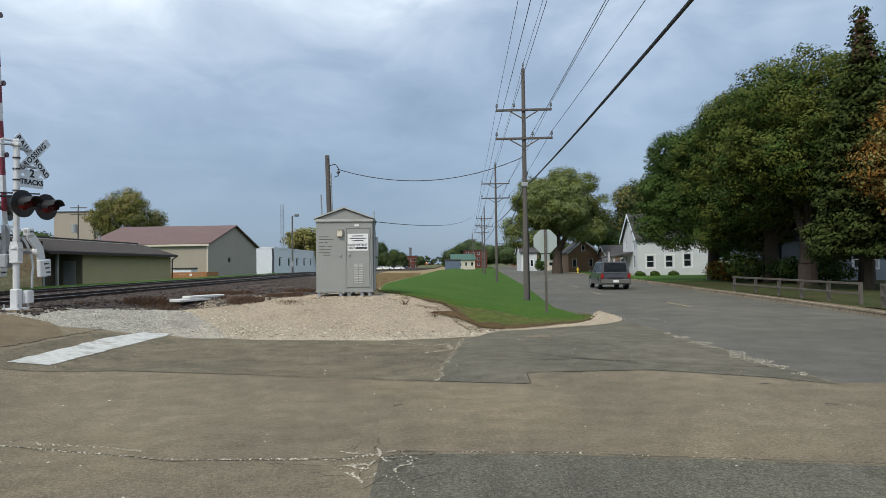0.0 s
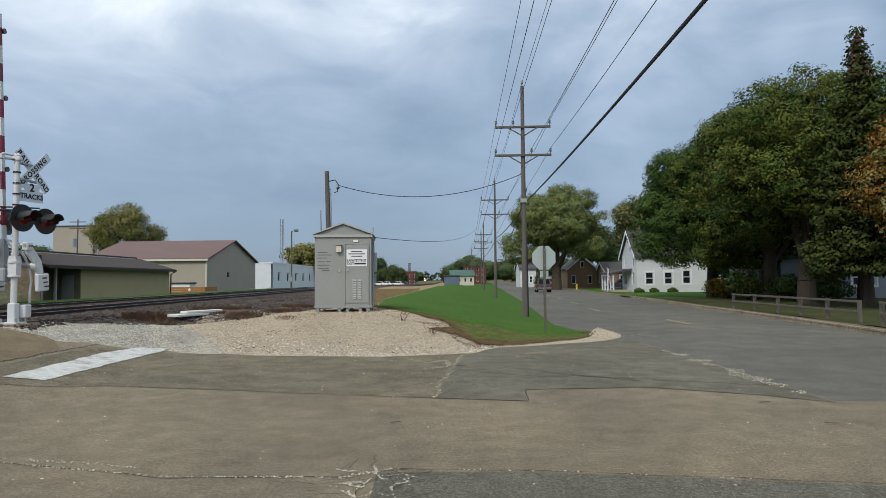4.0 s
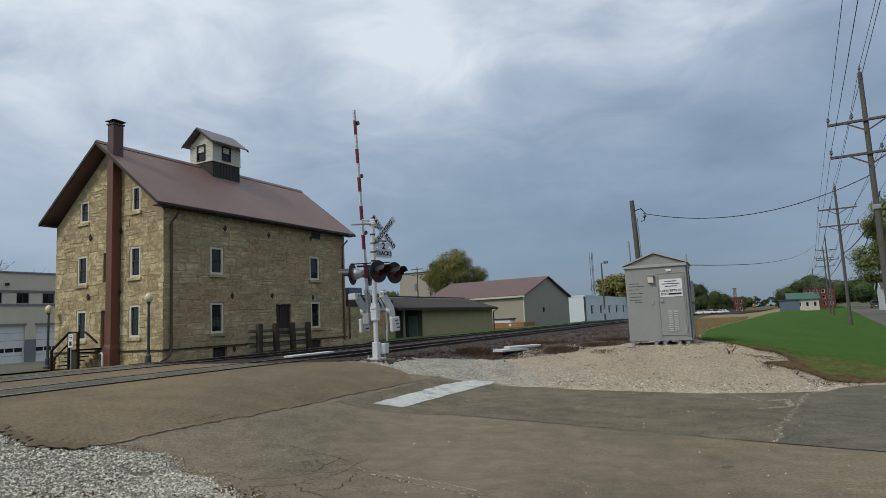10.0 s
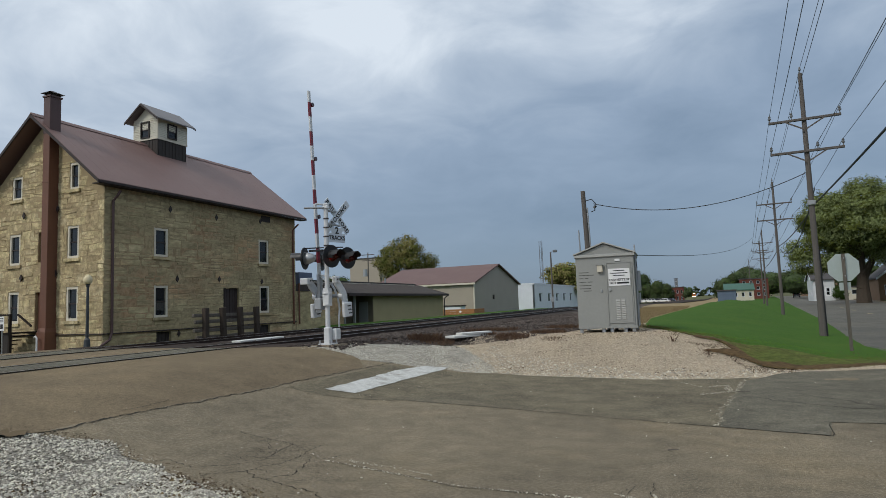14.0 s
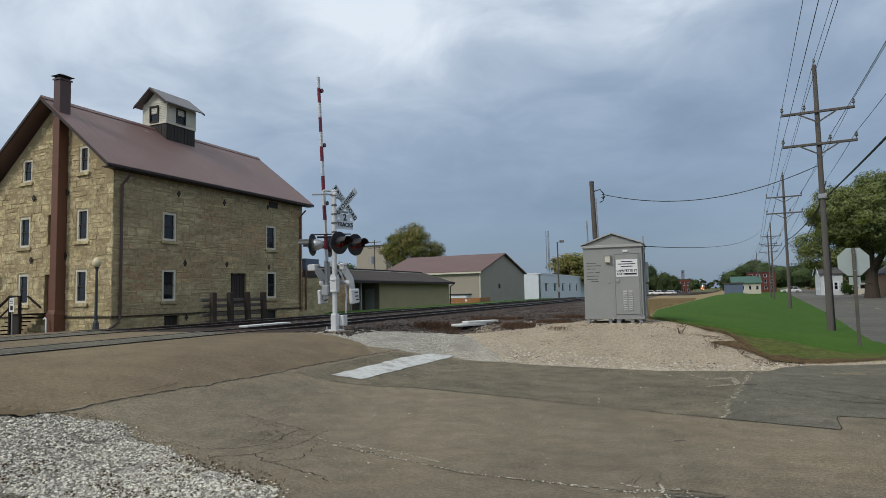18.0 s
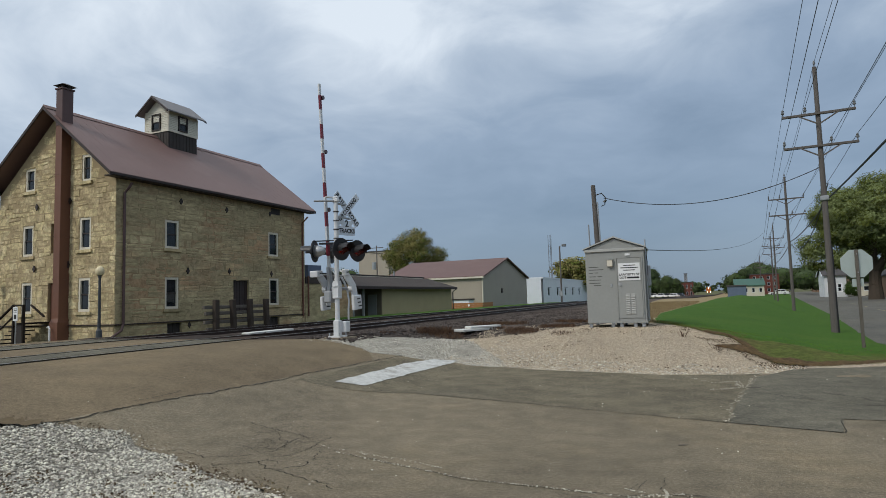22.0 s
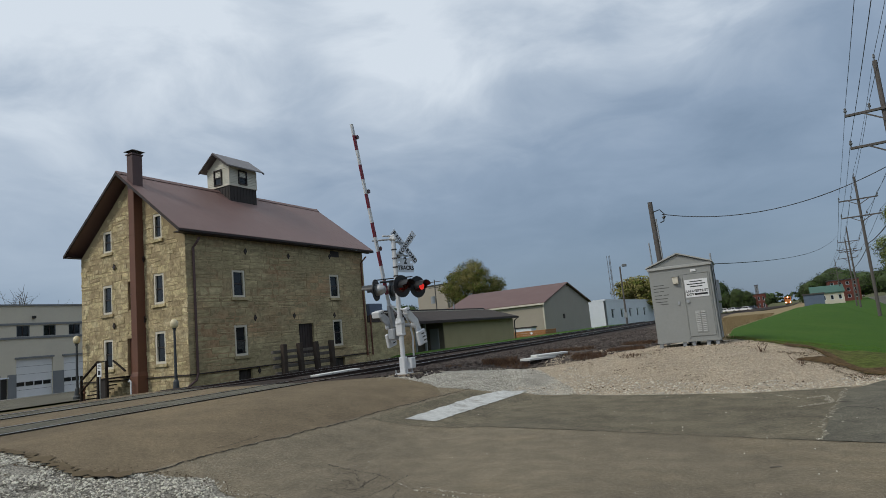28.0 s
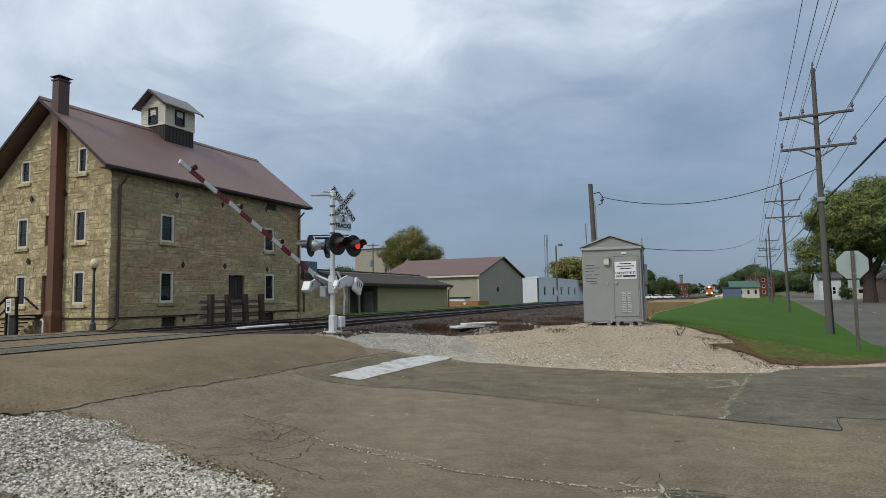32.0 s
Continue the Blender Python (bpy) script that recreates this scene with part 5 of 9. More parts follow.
# the approaching locomotive
M["head_glow"] = glow("lit_headlamp", (1.0, 0.72, 0.42), 30.0)
loco = thing("locomotive", pose(-7, 700, RAIL_Z), "orange locomotive with lit headlamps far down the line", "locomotive")
part("nose", bx(-1.45, 1.45, 0, 1.6, 0.9, 2.9, bevel=0.15), M["orange"], loco)
part("cab", bx(-1.55, 1.55, 1.6, 4.2, 0.9, 4.5, bevel=0.15), M["orange"], loco)
part("hood", bx(-1.3, 1.3, 4.2, 20, 1.2, 4.3, bevel=0.1), M["orange"], loco)
part("underframe", bx(-1.4, 1.4, 0.2, 20, 0.3, 0.95), M["black"], loco)
for sx in (-0.7, 0.7):
    part("cab_window", bx(sx - 0.45, sx + 0.45, 1.56, 1.62, 3.2, 3.9), M["glass"], loco)
    part("ditch_light", tube(B(), (sx * 1.45, -0.06, 1.35), (sx * 1.45, 0.0, 1.35), 0.22, 0.22, 12), M["head_glow"], loco, "lit ditch light")
part("headlight", tube(B(), (0, 1.5, 4.2), (0, 1.56, 4.2), 0.28, 0.28, 12), M["head_glow"], loco, "lit headlamp")
for y in (3.5, 6, 14, 16.5):
    for sx in (-0.755, 0.755):
        part("wheel", tube(B(), (sx - 0.06, y, 0.5), (sx + 0.06, y, 0.5), 0.5, 0.5, 16), M["steel"], loco)

# ---- the railway ----


def rail_profile(bm, x, y0, y1, top):
    prism(bm, [(x - 0.07, top - 0.17), (x + 0.07, top - 0.17), (x + 0.07, top - 0.15), (x + 0.01, top - 0.12), (x + 0.01, top - 0.04), (x + 0.036, top - 0.035), (x + 0.036, top), (x - 0.036, top),
               (x - 0.036, top - 0.035), (x - 0.01, top - 0.04), (x - 0.01, top - 0.12), (x - 0.07, top - 0.15)], "y", y0, y1)


def build_tracks():
    tie_mesh = mesh_of(bx(-1.3, 1.3, -0.115, 0.115, -0.16, 0.0, bevel=0.012), "tie")
    tie_mesh.materials.append(M["tie"])
    plate = B()
    for sx in (-0.755, 0.755):
        box(plate, sx - 0.16, sx + 0.16, -0.09, 0.09, 0, 0.018)
    plate_mesh = mesh_of(plate, "tie_plate")
    plate_mesh.materials.append(M["steel"])
    rnd = random.Random(4)
    for k, cx in enumerate(TRACKS):
        track = thing("railway_track", pose(cx, 0, 0), "rusty railway track on dark ties with polished rail heads", "railway track", "tracks of the double line")
        for sx in (-0.755, 0.755):
            bm, hd = B(), B()
            rail_profile(bm, sx, -160, 90, RAIL_Z)
            box(hd, sx - 0.034, sx + 0.034, -160, 90, RAIL_Z - 0.004, RAIL_Z + 0.004)
            for a, b in zip(steps(90, 1080, 15), steps(90, 1080, 15)[1:]):
                prism(bm, [(sx - 0.05 + bend(a), a), (sx + 0.05 + bend(a), a), (sx + 0.05 + bend(b), b), (sx - 0.05 + bend(b), b)], "z", RAIL_Z - 0.17 - dip((a + b) / 2), RAIL_Z - dip((a + b) / 2))
            r = part("rail", bm, M["steel"], track)
            part("rail_head", hd, M["railtop"], r, "bright worn rail head")
        n = 0
        y = 14.2
        while n < 130:
            o = new("tie", tie_mesh)
            o.parent = track
            o.location = (rnd.uniform(-0.04, 0.04), y, RAIL_Z - 0.17 + rnd.uniform(-0.012, 0.006))
            o.rotation_euler = (0, 0, rnd.uniform(-0.015, 0.015))
            y += 0.55
            n += 1
        bm = B()
        for y in steps(y, 90, 0.6) + steps(-60, 4.4, 0.6):
            box(bm, -1.3, 1.3, y - 0.11, y + 0.11, RAIL_Z - 0.33, RAIL_Z - 0.17)
        part("far_ties", bm, M["tie"], track, kind="stuff")
        # flangeways in the street
        for sx in (-0.755, 0.755):
            part("flangeway", bx(sx - 0.07, sx + 0.07, 5.2, 13.6, RAIL_Z - 0.1, RAIL_Z - 0.004), M["crack"], track, "dark gap beside the rail in the street")
        part("crossing_panel", bx(-0.66, 0.66, 5.2, 13.6, RAIL_Z - 0.16, RAIL_Z - 0.006, bevel=0.01), M["asphalt_mid"], track, "dark asphalt panel between the rails")
    part("crossing_infill", bx(TRACKS[1] + 0.9, TRACKS[0] - 0.9, 5.0, 13.5, 0.5, RAIL_Z - 0.02, bevel=0.01), M["asphalt_brown"], None, "brown asphalt between the two tracks", kind="structure", category="road")
    # loose crossing panels left beside the line
    for x, y, z, rz, l, w in ((-14.95, 18.2, RAIL_Z - 0.05, 2, 2.5, 0.4), (-6.62, 17.55, 0.745, -26, 1.45, 0.42), (-6.46, 17.72, 0.816, -31, 1.2, 0.30)):
        p = part("loose_slab", bx(-w / 2, w / 2, -l / 2, l / 2, -0.035, 0.035, bevel=0.012), M["pale_concrete"], None, "pale concrete crossing slab lying loose by the track", category="slab", group="loose crossing slabs")
        p.matrix_basis = pose(x, y, z, 0, 0, rz)


build_tracks()


def lettering(text, size, parent, m, mat, name="lettering", label="", spacing=1.0, depth=0.002):
    """Words as flat raised letters, in the built-in font, centred."""
    cu = bpy.data.curves.new(name, "FONT")
    cu.body, cu.size, cu.align_x, cu.align_y, cu.extrude, cu.space_character = text, size, "CENTER", "CENTER", depth, spacing
    cu.offset = size * 0.03
    tmp = new("tmp", cu)
    dg = bpy.context.evaluated_depsgraph_get()
    me = bpy.data.meshes.new_from_object(tmp.evaluated_get(dg))
    bpy.data.objects.remove(tmp)
    me.materials.clear()
    me.materials.append(mat)
    ob = new(name, me)
    ob.parent = parent
    ob.matrix_basis = m
    return tagged(ob, label or "black lettering reading " + text.lower())


# signs face +X: letters lie in the plane of Y (to the reader's right) and Z
FACE_X = Matrix(((0, 0, 1, 0), (1, 0, 0, 0), (0, 1, 0, 0), (0, 0, 0, 1)))
FACE_MY = Matrix(((1, 0, 0, 0), (0, 0, -1, 0), (0, 1, 0, 0), (0, 0, 0, 1)))

GATE_X, GATE_Y, GATE_Z = -9.5, 14.42, 0.70
PIVOT = (-0.40, 0.26, 1.36)
AIM = -14.0       # degrees by which the lamps are turned towards the street


def lamp_unit(parent, name, x, y, z, face, turn):
    """A flasher: housing, black target, lens, visor; face +1 looks along +X, then turned about the upright. An added
    glowing disc turns in the hood to flash it.
    """
    bm = B()
    lathe(bm, [(0.05, -0.30), (0.10, -0.27), (0.15, -0.16), (0.17, -0.02)], 18)
    bmesh.ops.transform(bm, matrix=Matrix.Rotation(radians(90 * face), 4, "Y"), verts=bm.verts[:])
    unit = part(name, bm, M["galv"] if face < 0 else M["black"], parent, "flashing light unit with a round black target", smooth=True)
    unit.matrix_basis = pose(x, y, z, 0, 0, turn)
    bm = tube(B(), (-face * 0.02, 0, 0), (0, 0, 0), 0.305, 0.305, 28)
    part("target", bm, M["black"], unit, "round black target plate")
    bm = B()
    n = 20
    for i in range(n):
        a0, a1 = math.pi * (-0.12 + 1.24 * i / n), math.pi * (-0.12 + 1.24 * (i + 1) / n)
        q = []
        for r, l in ((0.165, 0), (0.165, 0.36)):
            for a in (a0, a1):
                ll = l * (1 if 0.1 < a < math.pi - 0.1 else 0.55)
                q.append((face * ll, r * math.cos(a), r * math.sin(a)))
        for dr in (1.0, 0.965):
            vs = [bm.verts.new((px, py * dr, pz * dr)) for px, py, pz in (q[0], q[1], q[3], q[2])]
            bm.faces.new(vs)
    part("visor", bm, M["black"], unit, "black hood over the lens")
    part("lens", tube(B(), (face * 0.002, 0, 0), (face * 0.02, 0, 0), 0.152, 0.135, 20), M["red_lens"], unit, "dark red lens")
    return unit


def build_gate():
    g = thing("crossing_signal", pose(GATE_X, GATE_Y, GATE_Z), "white railway crossing signal mast with crossbuck, flashers and striped gate", "crossing signal")
    part("footing", prism(B(), [(-0.32, -0.34), (0.34, -0.32), (0.38, 0.36), (-0.34, 0.38)], "z", -0.35, 0.035), M["kerb"], g, "rough concrete footing")
    bm = B()
    tube(bm, (0, 0, 0.05), (0, 0, 3.86), 0.068, 0.062, 16)
    mast = part("mast", bm, M["alu"], g, "white tubular mast")
    for z in (1.15, 1.62, 2.75, 3.0, 3.25, 3.5):
        part("clamp", tube(B(), (0, 0, z - 0.016), (0, 0, z + 0.016), 0.08, 0.08, 14), M["alu"] if z < 2 else M["trim_dark"], mast)
    base = part("base_box", bx(-0.09, 0.09, -0.09, 0.09, 0.04, 0.50, bevel=0.02), M["alu"], g, "white cast base box")
    for sx in (-1, 1):
        for sy in (-1, 1):
            part("anchor_bolt", tube(B(), (sx * 0.16, sy * 0.16, 0.04), (sx * 0.16, sy * 0.16, 0.16), 0.02, 0.02, 6), M["galv"], base)
    part("base_flange", bx(-0.19, 0.19, -0.19, 0.19, 0.03, 0.07), M["alu"], base)
    part("junction_box", bx(0.07, 0.22, 0.08, 0.30, 0.16, 0.46, bevel=0.02), M["alu"], g, "white junction box")
    part("cable_hose", polytube(B(), [(0.2, 0.25, 0.5), (0.2, 0.25, 0.8), (0.18, 0.32, 1.0), (0.14, 0.3, 1.3), (0.1, 0.2, 1.55), (0.05, 0.12, 1.7)], 0.028, 8), M["alu"], g, "white flexible cable hose", smooth=True)
    # crossbuck
    cy, cz = 0.40, 3.60
    for ang, word in ((45, "CROSSING"), (-45, "RAILROAD")):
        blade = part("crossbuck_blade", bx(-0.005, 0.005, -0.61, 0.61, -0.105, 0.105, bevel=0.003), M["shaded_sheeting"], g, "white crossbuck blade with black letters")
        dx = 0.12 if word == "CROSSING" else 0.10
        blade.matrix_basis = pose(dx, cy, cz, 0, 0, -12) @ Matrix.Rotation(radians(ang), 4, "X")
        if word == "CROSSING":
            lettering(word, 0.17, blade, pose(0.008, 0, 0) @ FACE_X, M["black"], spacing=1.22)
        else:
            lettering("RAIL", 0.17, blade, pose(0.008, -0.375, 0) @ FACE_X, M["black"], spacing=1.22, label="black lettering reading rail")
            lettering("ROAD", 0.17, blade, pose(0.008, 0.365, 0) @ FACE_X, M["black"], spacing=1.12, label="black lettering reading road")
    for z in (3.35, 3.72):
        part("sign_bracket", bx(0.02, 0.11, 0.04, 0.6, z - 0.02, z + 0.02), M["galv"], g)
    s = part("track_sign", prism(B(), [(0.22, 3.28), (0.30, 3.12), (0.18, 3.12), (0.18, 2.86), (0.78, 2.86), (0.78, 3.12), (0.66, 3.12), (0.74, 3.28)], "x", 0.10, 0.112), M["shaded_sheeting"], g, "white sign below the crossbuck")
    lettering("2", 0.26, s, pose(0.116, 0.48, 3.19) @ FACE_X, M["black"])
    lettering("TRACKS", 0.165, s, pose(0.116, 0.48, 2.985) @ FACE_X, M["black"])
    s.matrix_basis = pose(0.106, 0.48, 0, 0, 0, -15) @ pose(-0.106, -0.48 - 0.08, 0)
    # top fixture
    for k, (ax, ay, bx_, by_, z) in enumerate(((-0.02, -0.06, -0.50, -0.32, 3.80), (-0.05, 0.02, -0.20, -0.22, 3.90))):
        d = Vector((bx_ - ax, by_ - ay, 0))
        f = part("top_fixture", bx(0, d.length, -0.045, 0.045, -0.02, 0.02, bevel=0.008), M["alu"] if k else M["galv"], g, "slim pale bar fixed to the mast top")
        f.matrix_basis = pose(ax, ay, z, 0, 0, math.degrees(math.atan2(d.y, d.x)))
    part("top_bracket", bx(-0.09, 0.10, -0.08, 0.06, 3.76, 3.86, bevel=0.02), M["alu"], g)
    part("mast_cap", lathe(B(), [(0.075, 3.84), (0.08, 3.9), (0.03, 3.95)], 12), M["alu"], g)
    # flashers on their crossarm
    part("crossarm", polytube(B(), [(0.30, -0.43, 2.60), (0.1, 0, 2.62), (0.34, 0.38, 2.60)], 0.03, 8), M["black"], g)
    part("crossarm", polytube(B(), [(-0.34, -0.33, 2.60), (-0.1, 0, 2.62), (-0.30, 0.46, 2.60)], 0.03, 8), M["black"], g)
    part("crossarm", polytube(B(), [(-0.5, -0.32, 2.68), (-0.2, -0.02, 2.70), (0.35, 0.3, 2.70)], 0.018, 8), M["black"], g)
    flash_discs = []
    for y in (-0.44, 0.38):
        lamp_unit(g, "flasher", 0.45, y, 2.40, 1, AIM)
        lamp_unit(g, "flasher", -0.50, y + 0.11, 2.40, -1, -AIM)
        # added disc, no part of a real flasher: one side glows, turning it makes the flash
        bm = B()
        tube(bm, (0.0, 0, 0), (0.006, 0, 0), 0.10, 0.10, 20)
        for f in bm.faces:
            f.material_index = 1 if f.normal.x > 0.9 or f.calc_center_median().x > 0.0055 else 0
        c = part("bulb_carrier", bm, [M["red_lens"], M["lamp_red"]], g, "added red disc that turns its glowing face out to flash the lamp")
        c.location = Vector((0.45, y, 2.40)) + Matrix.Rotation(radians(AIM), 3, "Z") @ Vector((0.145, 0, 0))
        flash_discs.append(c)
    # gate mechanism
    part("gate_housing", prism(B(), [(-0.09, 1.10), (0.09, 1.10), (0.10, 1.46), (0.07, 1.58), (-0.07, 1.58), (-0.10, 1.46)], "y", -0.09, 0.09), M["alu"], g, "white cast gate housing on the mast")
    for z in (1.08, 1.4):
        part("housing_flange", lathe(B(), [(0.10, z), (0.13, z + 0.015), (0.13, z + 0.05), (0.10, z + 0.065)], 14), M["alu"], g)
    part("mechanism_box", bx(-0.36, -0.14, -0.13, 0.13, 0.98, 1.30, bevel=0.03), M["galv"], g, "grey gate mechanism box")
    part("support_bracket", polytube(B(), [(-0.30, 0.1, 1.26), (-0.22, 0.12, 1.02), (-0.06, 0.05, 0.95)], 0.02, 6), M["alu"], g, "white bent bracket")
    # gate arm: the local x axis of the arm runs along it
    arm = part("gate_arm", prism(B(), [(0.25, -0.060), (0.25, 0.060), (5.82, 0.044), (5.82, -0.044)], "y", -0.02, 0.02), M["alu"], g, "long striped gate arm")
    L0, n = 0.94, 12
    for i in range(n):
        a = L0 + i * 0.415
        b = min(a + 0.415, 5.822) if i < 11 else 5.822
        h0, h1 = 0.0632 - 0.0030 * a, 0.0632 - 0.0030 * b
        bm = prism(B(), [(a, -h0), (a, h0), (b, h1), (b, -h1)], "y", -0.0235, 0.0235)
        part("stripe", bm, M["red_sheet"] if i % 2 == 0 else M["alu"], arm, "red reflective stripe" if i % 2 == 0 else "white reflective stripe")
    for a in (2.25, 3.9, 5.45):
        l = part("arm_lamp", tube(B(), (a, -0.05, -0.105), (a, 0.05, -0.105), 0.062, 0.062, 14), M["red_lens"], arm, "small red gate lamp")
    part("arm_bracket", prism(B(), [(-0.12, -0.09), (0.62, -0.07), (0.62, 0.07), (-0.12, 0.09)], "y", -0.045, 0.045), M["galv"], arm, "grey bracket that clasps the arm")
    part("arm_brace", polytube(B(), [(0.62, 0.0, 0.0), (0.46, -0.66, 0.24), (0.30, -0.34, 0.05), (0.62, 0.0, 0.0)], 0.024, 6), M["alu"], arm, "white tubular brace of the arm")
    # counterweights hang opposite the arm, one on each side of the mast
    wing = [(0.52, 0.40), (0.52, 0.22), (0.32, 0.0), (0.10, -0.20), (-0.16, -0.26), (-0.46, -0.22), (-0.46, 0.0), (-0.15, -0.02), (0.06, 0.08), (0.28, 0.30)]
    for y, out in ((0.17, 1), (-0.70, -1)):
        part("weight_arm", prism(B(), wing, "y", y - 0.025, y + 0.025), M["alu"], arm, "white bent counterweight arm")
        w = part("counterweight", bx(-0.20, 0.20, -0.05, 0.05, -0.20, 0.20, bevel=0.02), M["alu"], arm, "white iron counterweight plate")
        w.matrix_basis = pose(-0.40, y + out * 0.085, -0.10)
        for da in (-0.10, 0.0, 0.10):
            part("weight_slot", bx(da - 0.016, da + 0.016, -0.056, 0.056, -0.13 + da * 0.3, 0.03 + da * 0.3), M["black"], w)
        part("hub", tube(B(), (0, y - 0.06, 0), (0, y + 0.06, 0), 0.09, 0.09, 14), M["alu"], arm)
        head = part("arm_head", bx(0.36, 0.54, y - 0.07, y + 0.12 * (out > 0) + 0.07, 0.16, 0.44 if out > 0 else 0.36, bevel=0.02), M["alu"], arm, "white cast head of the counterweight arm")
        for b in (0.22, 0.30):
            part("bolt", tube(B(), (0.46, y - 0.085, b), (0.46, y - 0.07, b), 0.02, 0.02, 6), M["black"], head)
    part("pivot_shaft", tube(B(), (0, -0.70, 0), (0, 0.17, 0), 0.05, 0.05, 12), M["galv"], arm)
    return g, arm, flash_discs


M["lamp_red"] = glow("lit_red_lamp", (1.0, 0.04, 0.03), 0.62)
signal, gate_arm, flash_discs = build_gate()


# ---- the signal hut and the pole behind it ----
def build_hut():
    hx, hy, hz = -2.60, 18.45, 0.75
    w, d, h = 0.83, 0.9, 2.16
    hut = thing("signal_hut", pose(hx, hy, hz, 0, 0, 3.0), "grey metal signal hut with a low gable roof on feet", "signal hut")
    body = part("body", bx(-w, w, 0, 2 * d, 0.14, 0.14 + h - 0.1, bevel=0.012), M["hut"], hut)
    part("floor_frame", bx(-w - 0.01, w + 0.01, -0.01, 2 * d + 0.01, 0.10, 0.17), M["hut"], hut)
    for x in (-w + 0.08, -0.12, 0.12, 0.5, w - 0.1):
        for y in (0.08, 2 * d - 0.08):
            part("foot", bx(x - 0.05, x + 0.05, y - 0.05, y + 0.05, -0.1, 0.12, bevel=0.008), M["galv"], hut)
    zt = 0.14 + h - 0.1
    part("eaves_band", bx(-w - 0.03, w + 0.03, -0.05, 2 * d + 0.05, zt - 0.02, zt + 0.06, bevel=0.008), M["hut_light"], hut, "pale eaves band")
    part("pediment", prism(B(), [(-w, zt + 0.06), (w, zt + 0.06), (0, zt + 0.36)], "y", 0.0, 0.03), M["hut"], hut)
    for sgn in (1, -1):
        part("roof_slope", prism(B(), [(0, zt + 0.42), (sgn * (w + 0.06), zt + 0.09), (sgn * (w + 0.06), zt + 0.055), (0, zt + 0.38)], "y", -0.07, 2 * d + 0.07), M["hut_light"], hut, "pale grey metal roof slope")
    # door with frame, sign, handle, hinges and louvres
    dx0, dx1 = 0.06, 0.74
    for name, a in (("door_frame", (dx0 - 0.03, dx0, 0.2, 1.98)), ("door_frame", (dx1, dx1 + 0.03, 0.2, 1.98)), ("door_frame", (dx0 - 0.03, dx1 + 0.03, 1.98, 2.01))):
        part(name, bx(a[0], a[1], -0.03, 0.0, a[2], a[3]), M["hut"], hut)
    door = part("door", bx(dx0 + 0.006, dx1 - 0.006, -0.022, 0.01, 0.24, 1.974, bevel=0.006), M["hut"], hut, "grey steel door")
    for x0 in (0.27, 0.42):
        lv = part("louvre", bx(x0, x0 + 0.12, -0.034, -0.02, 0.34, 0.94, bevel=0.004), M["hut_light"], door, "pale louvred vent")
        for k in range(11):
            z = 0.37 + k * 0.051
            part("louvre_blade", prism(B(), [(-0.05, z), (-0.034, z + 0.02), (-0.034, z - 0.01)], "x", x0 + 0.01, x0 + 0.11), M["hut_light"], lv)
    part("door_handle", tube(B(), (0.13, -0.06, 1.22), (0.13, -0.02, 1.22), 0.045, 0.045, 12), M["galv"], door, "round steel door handle")
    for z in (0.42, 1.1, 1.75):
        part("hinge", tube(B(), (dx1 + 0.01, -0.035, z - 0.06), (dx1 + 0.01, -0.035, z + 0.06), 0.016, 0.016, 8), M["hut"], door)
    sign = part("notice_board", bx(0.10, 0.70, -0.034, -0.022, 1.32, 1.82, bevel=0.003), M["white"], hut, "white crossing notice with black words")
    on = lambda x, z: pose(x, -0.036, z) @ FACE_MY
    lettering("LAFAYETTE ST", 0.089, sign, on(0.40, 1.49), M["black"])
    lettering("DOT", 0.089, sign, on(0.22, 1.40), M["black"])
    part("notice_line", bx(0.33, 0.67, -0.037, -0.034, 1.375, 1.425), M["black"], sign)
    for k, (a, b) in enumerate(((0.24, 0.56), (0.16, 0.64), (0.24, 0.56))):
        part("notice_line", bx(a, b, -0.037, -0.034, 1.745 - 0.07 * k, 1.770 - 0.07 * k), M["black"], sign)
    part("name_plate", bx(0.3, 0.44, -0.034, -0.004, 2.04, 2.1), M["white"], hut, "small white plate above the door")
    for k, (a, b) in enumerate(((-0.74, -0.46), (-0.74, -0.32), (-0.74, -0.62), (-0.58, -0.48), (-0.74, -0.54), (-0.5, -0.36), (-0.74, -0.4), (-0.74, -0.42), (-0.62, -0.4))):
        z = (1.74, 1.66, 1.57, 1.57, 1.46, 1.46, 1.36, 1.27, 1.20)[k]
        part("stencil_line", bx(a, b, -0.003, 0.001, z - 0.011, z + 0.011), M["stencil"], hut, "dark stencilled line")
    lampb = part("lamp_box", bx(-0.2, -0.05, -0.11, 0.0, 1.74, 1.94, bevel=0.01), M["frame_cream"], hut, "small cream box lamp")
    part("lamp_shade", bx(-0.22, -0.03, -0.13, 0.0, 1.94, 1.96), M["hut"], lampb)
    part("lock_plate", bx(-0.14, -0.09, -0.02, 0, 1.14, 1.24, bevel=0.004), M["galv"], hut)
    # conduits and boxes on the side wall
    for y in (0.25, 0.4, 0.75):
        part("conduit", tube(B(), (w + 0.03, y, 0.15), (w + 0.03, y, zt + 0.3 * (y < 0.3)), 0.022, 0.022, 8), M["galv"], hut, "grey steel conduit")
    part("meter_box", bx(w, w + 0.14, 0.42, 0.72, 1.15, 1.75, bevel=0.015), M["galv"], hut, "grey meter box")
    part("service_box", bx(w, w + 0.1, 0.95, 1.2, 0.8, 1.1, bevel=0.01), M["galv"], hut)
    part("vent_hood", bx(-w + 0.5, -w + 0.7, 0.8, 1.0, zt + 0.2, zt + 0.42), M["galv"], hut)
    return hut


hut = build_hut()

# ---- poles and wires ----


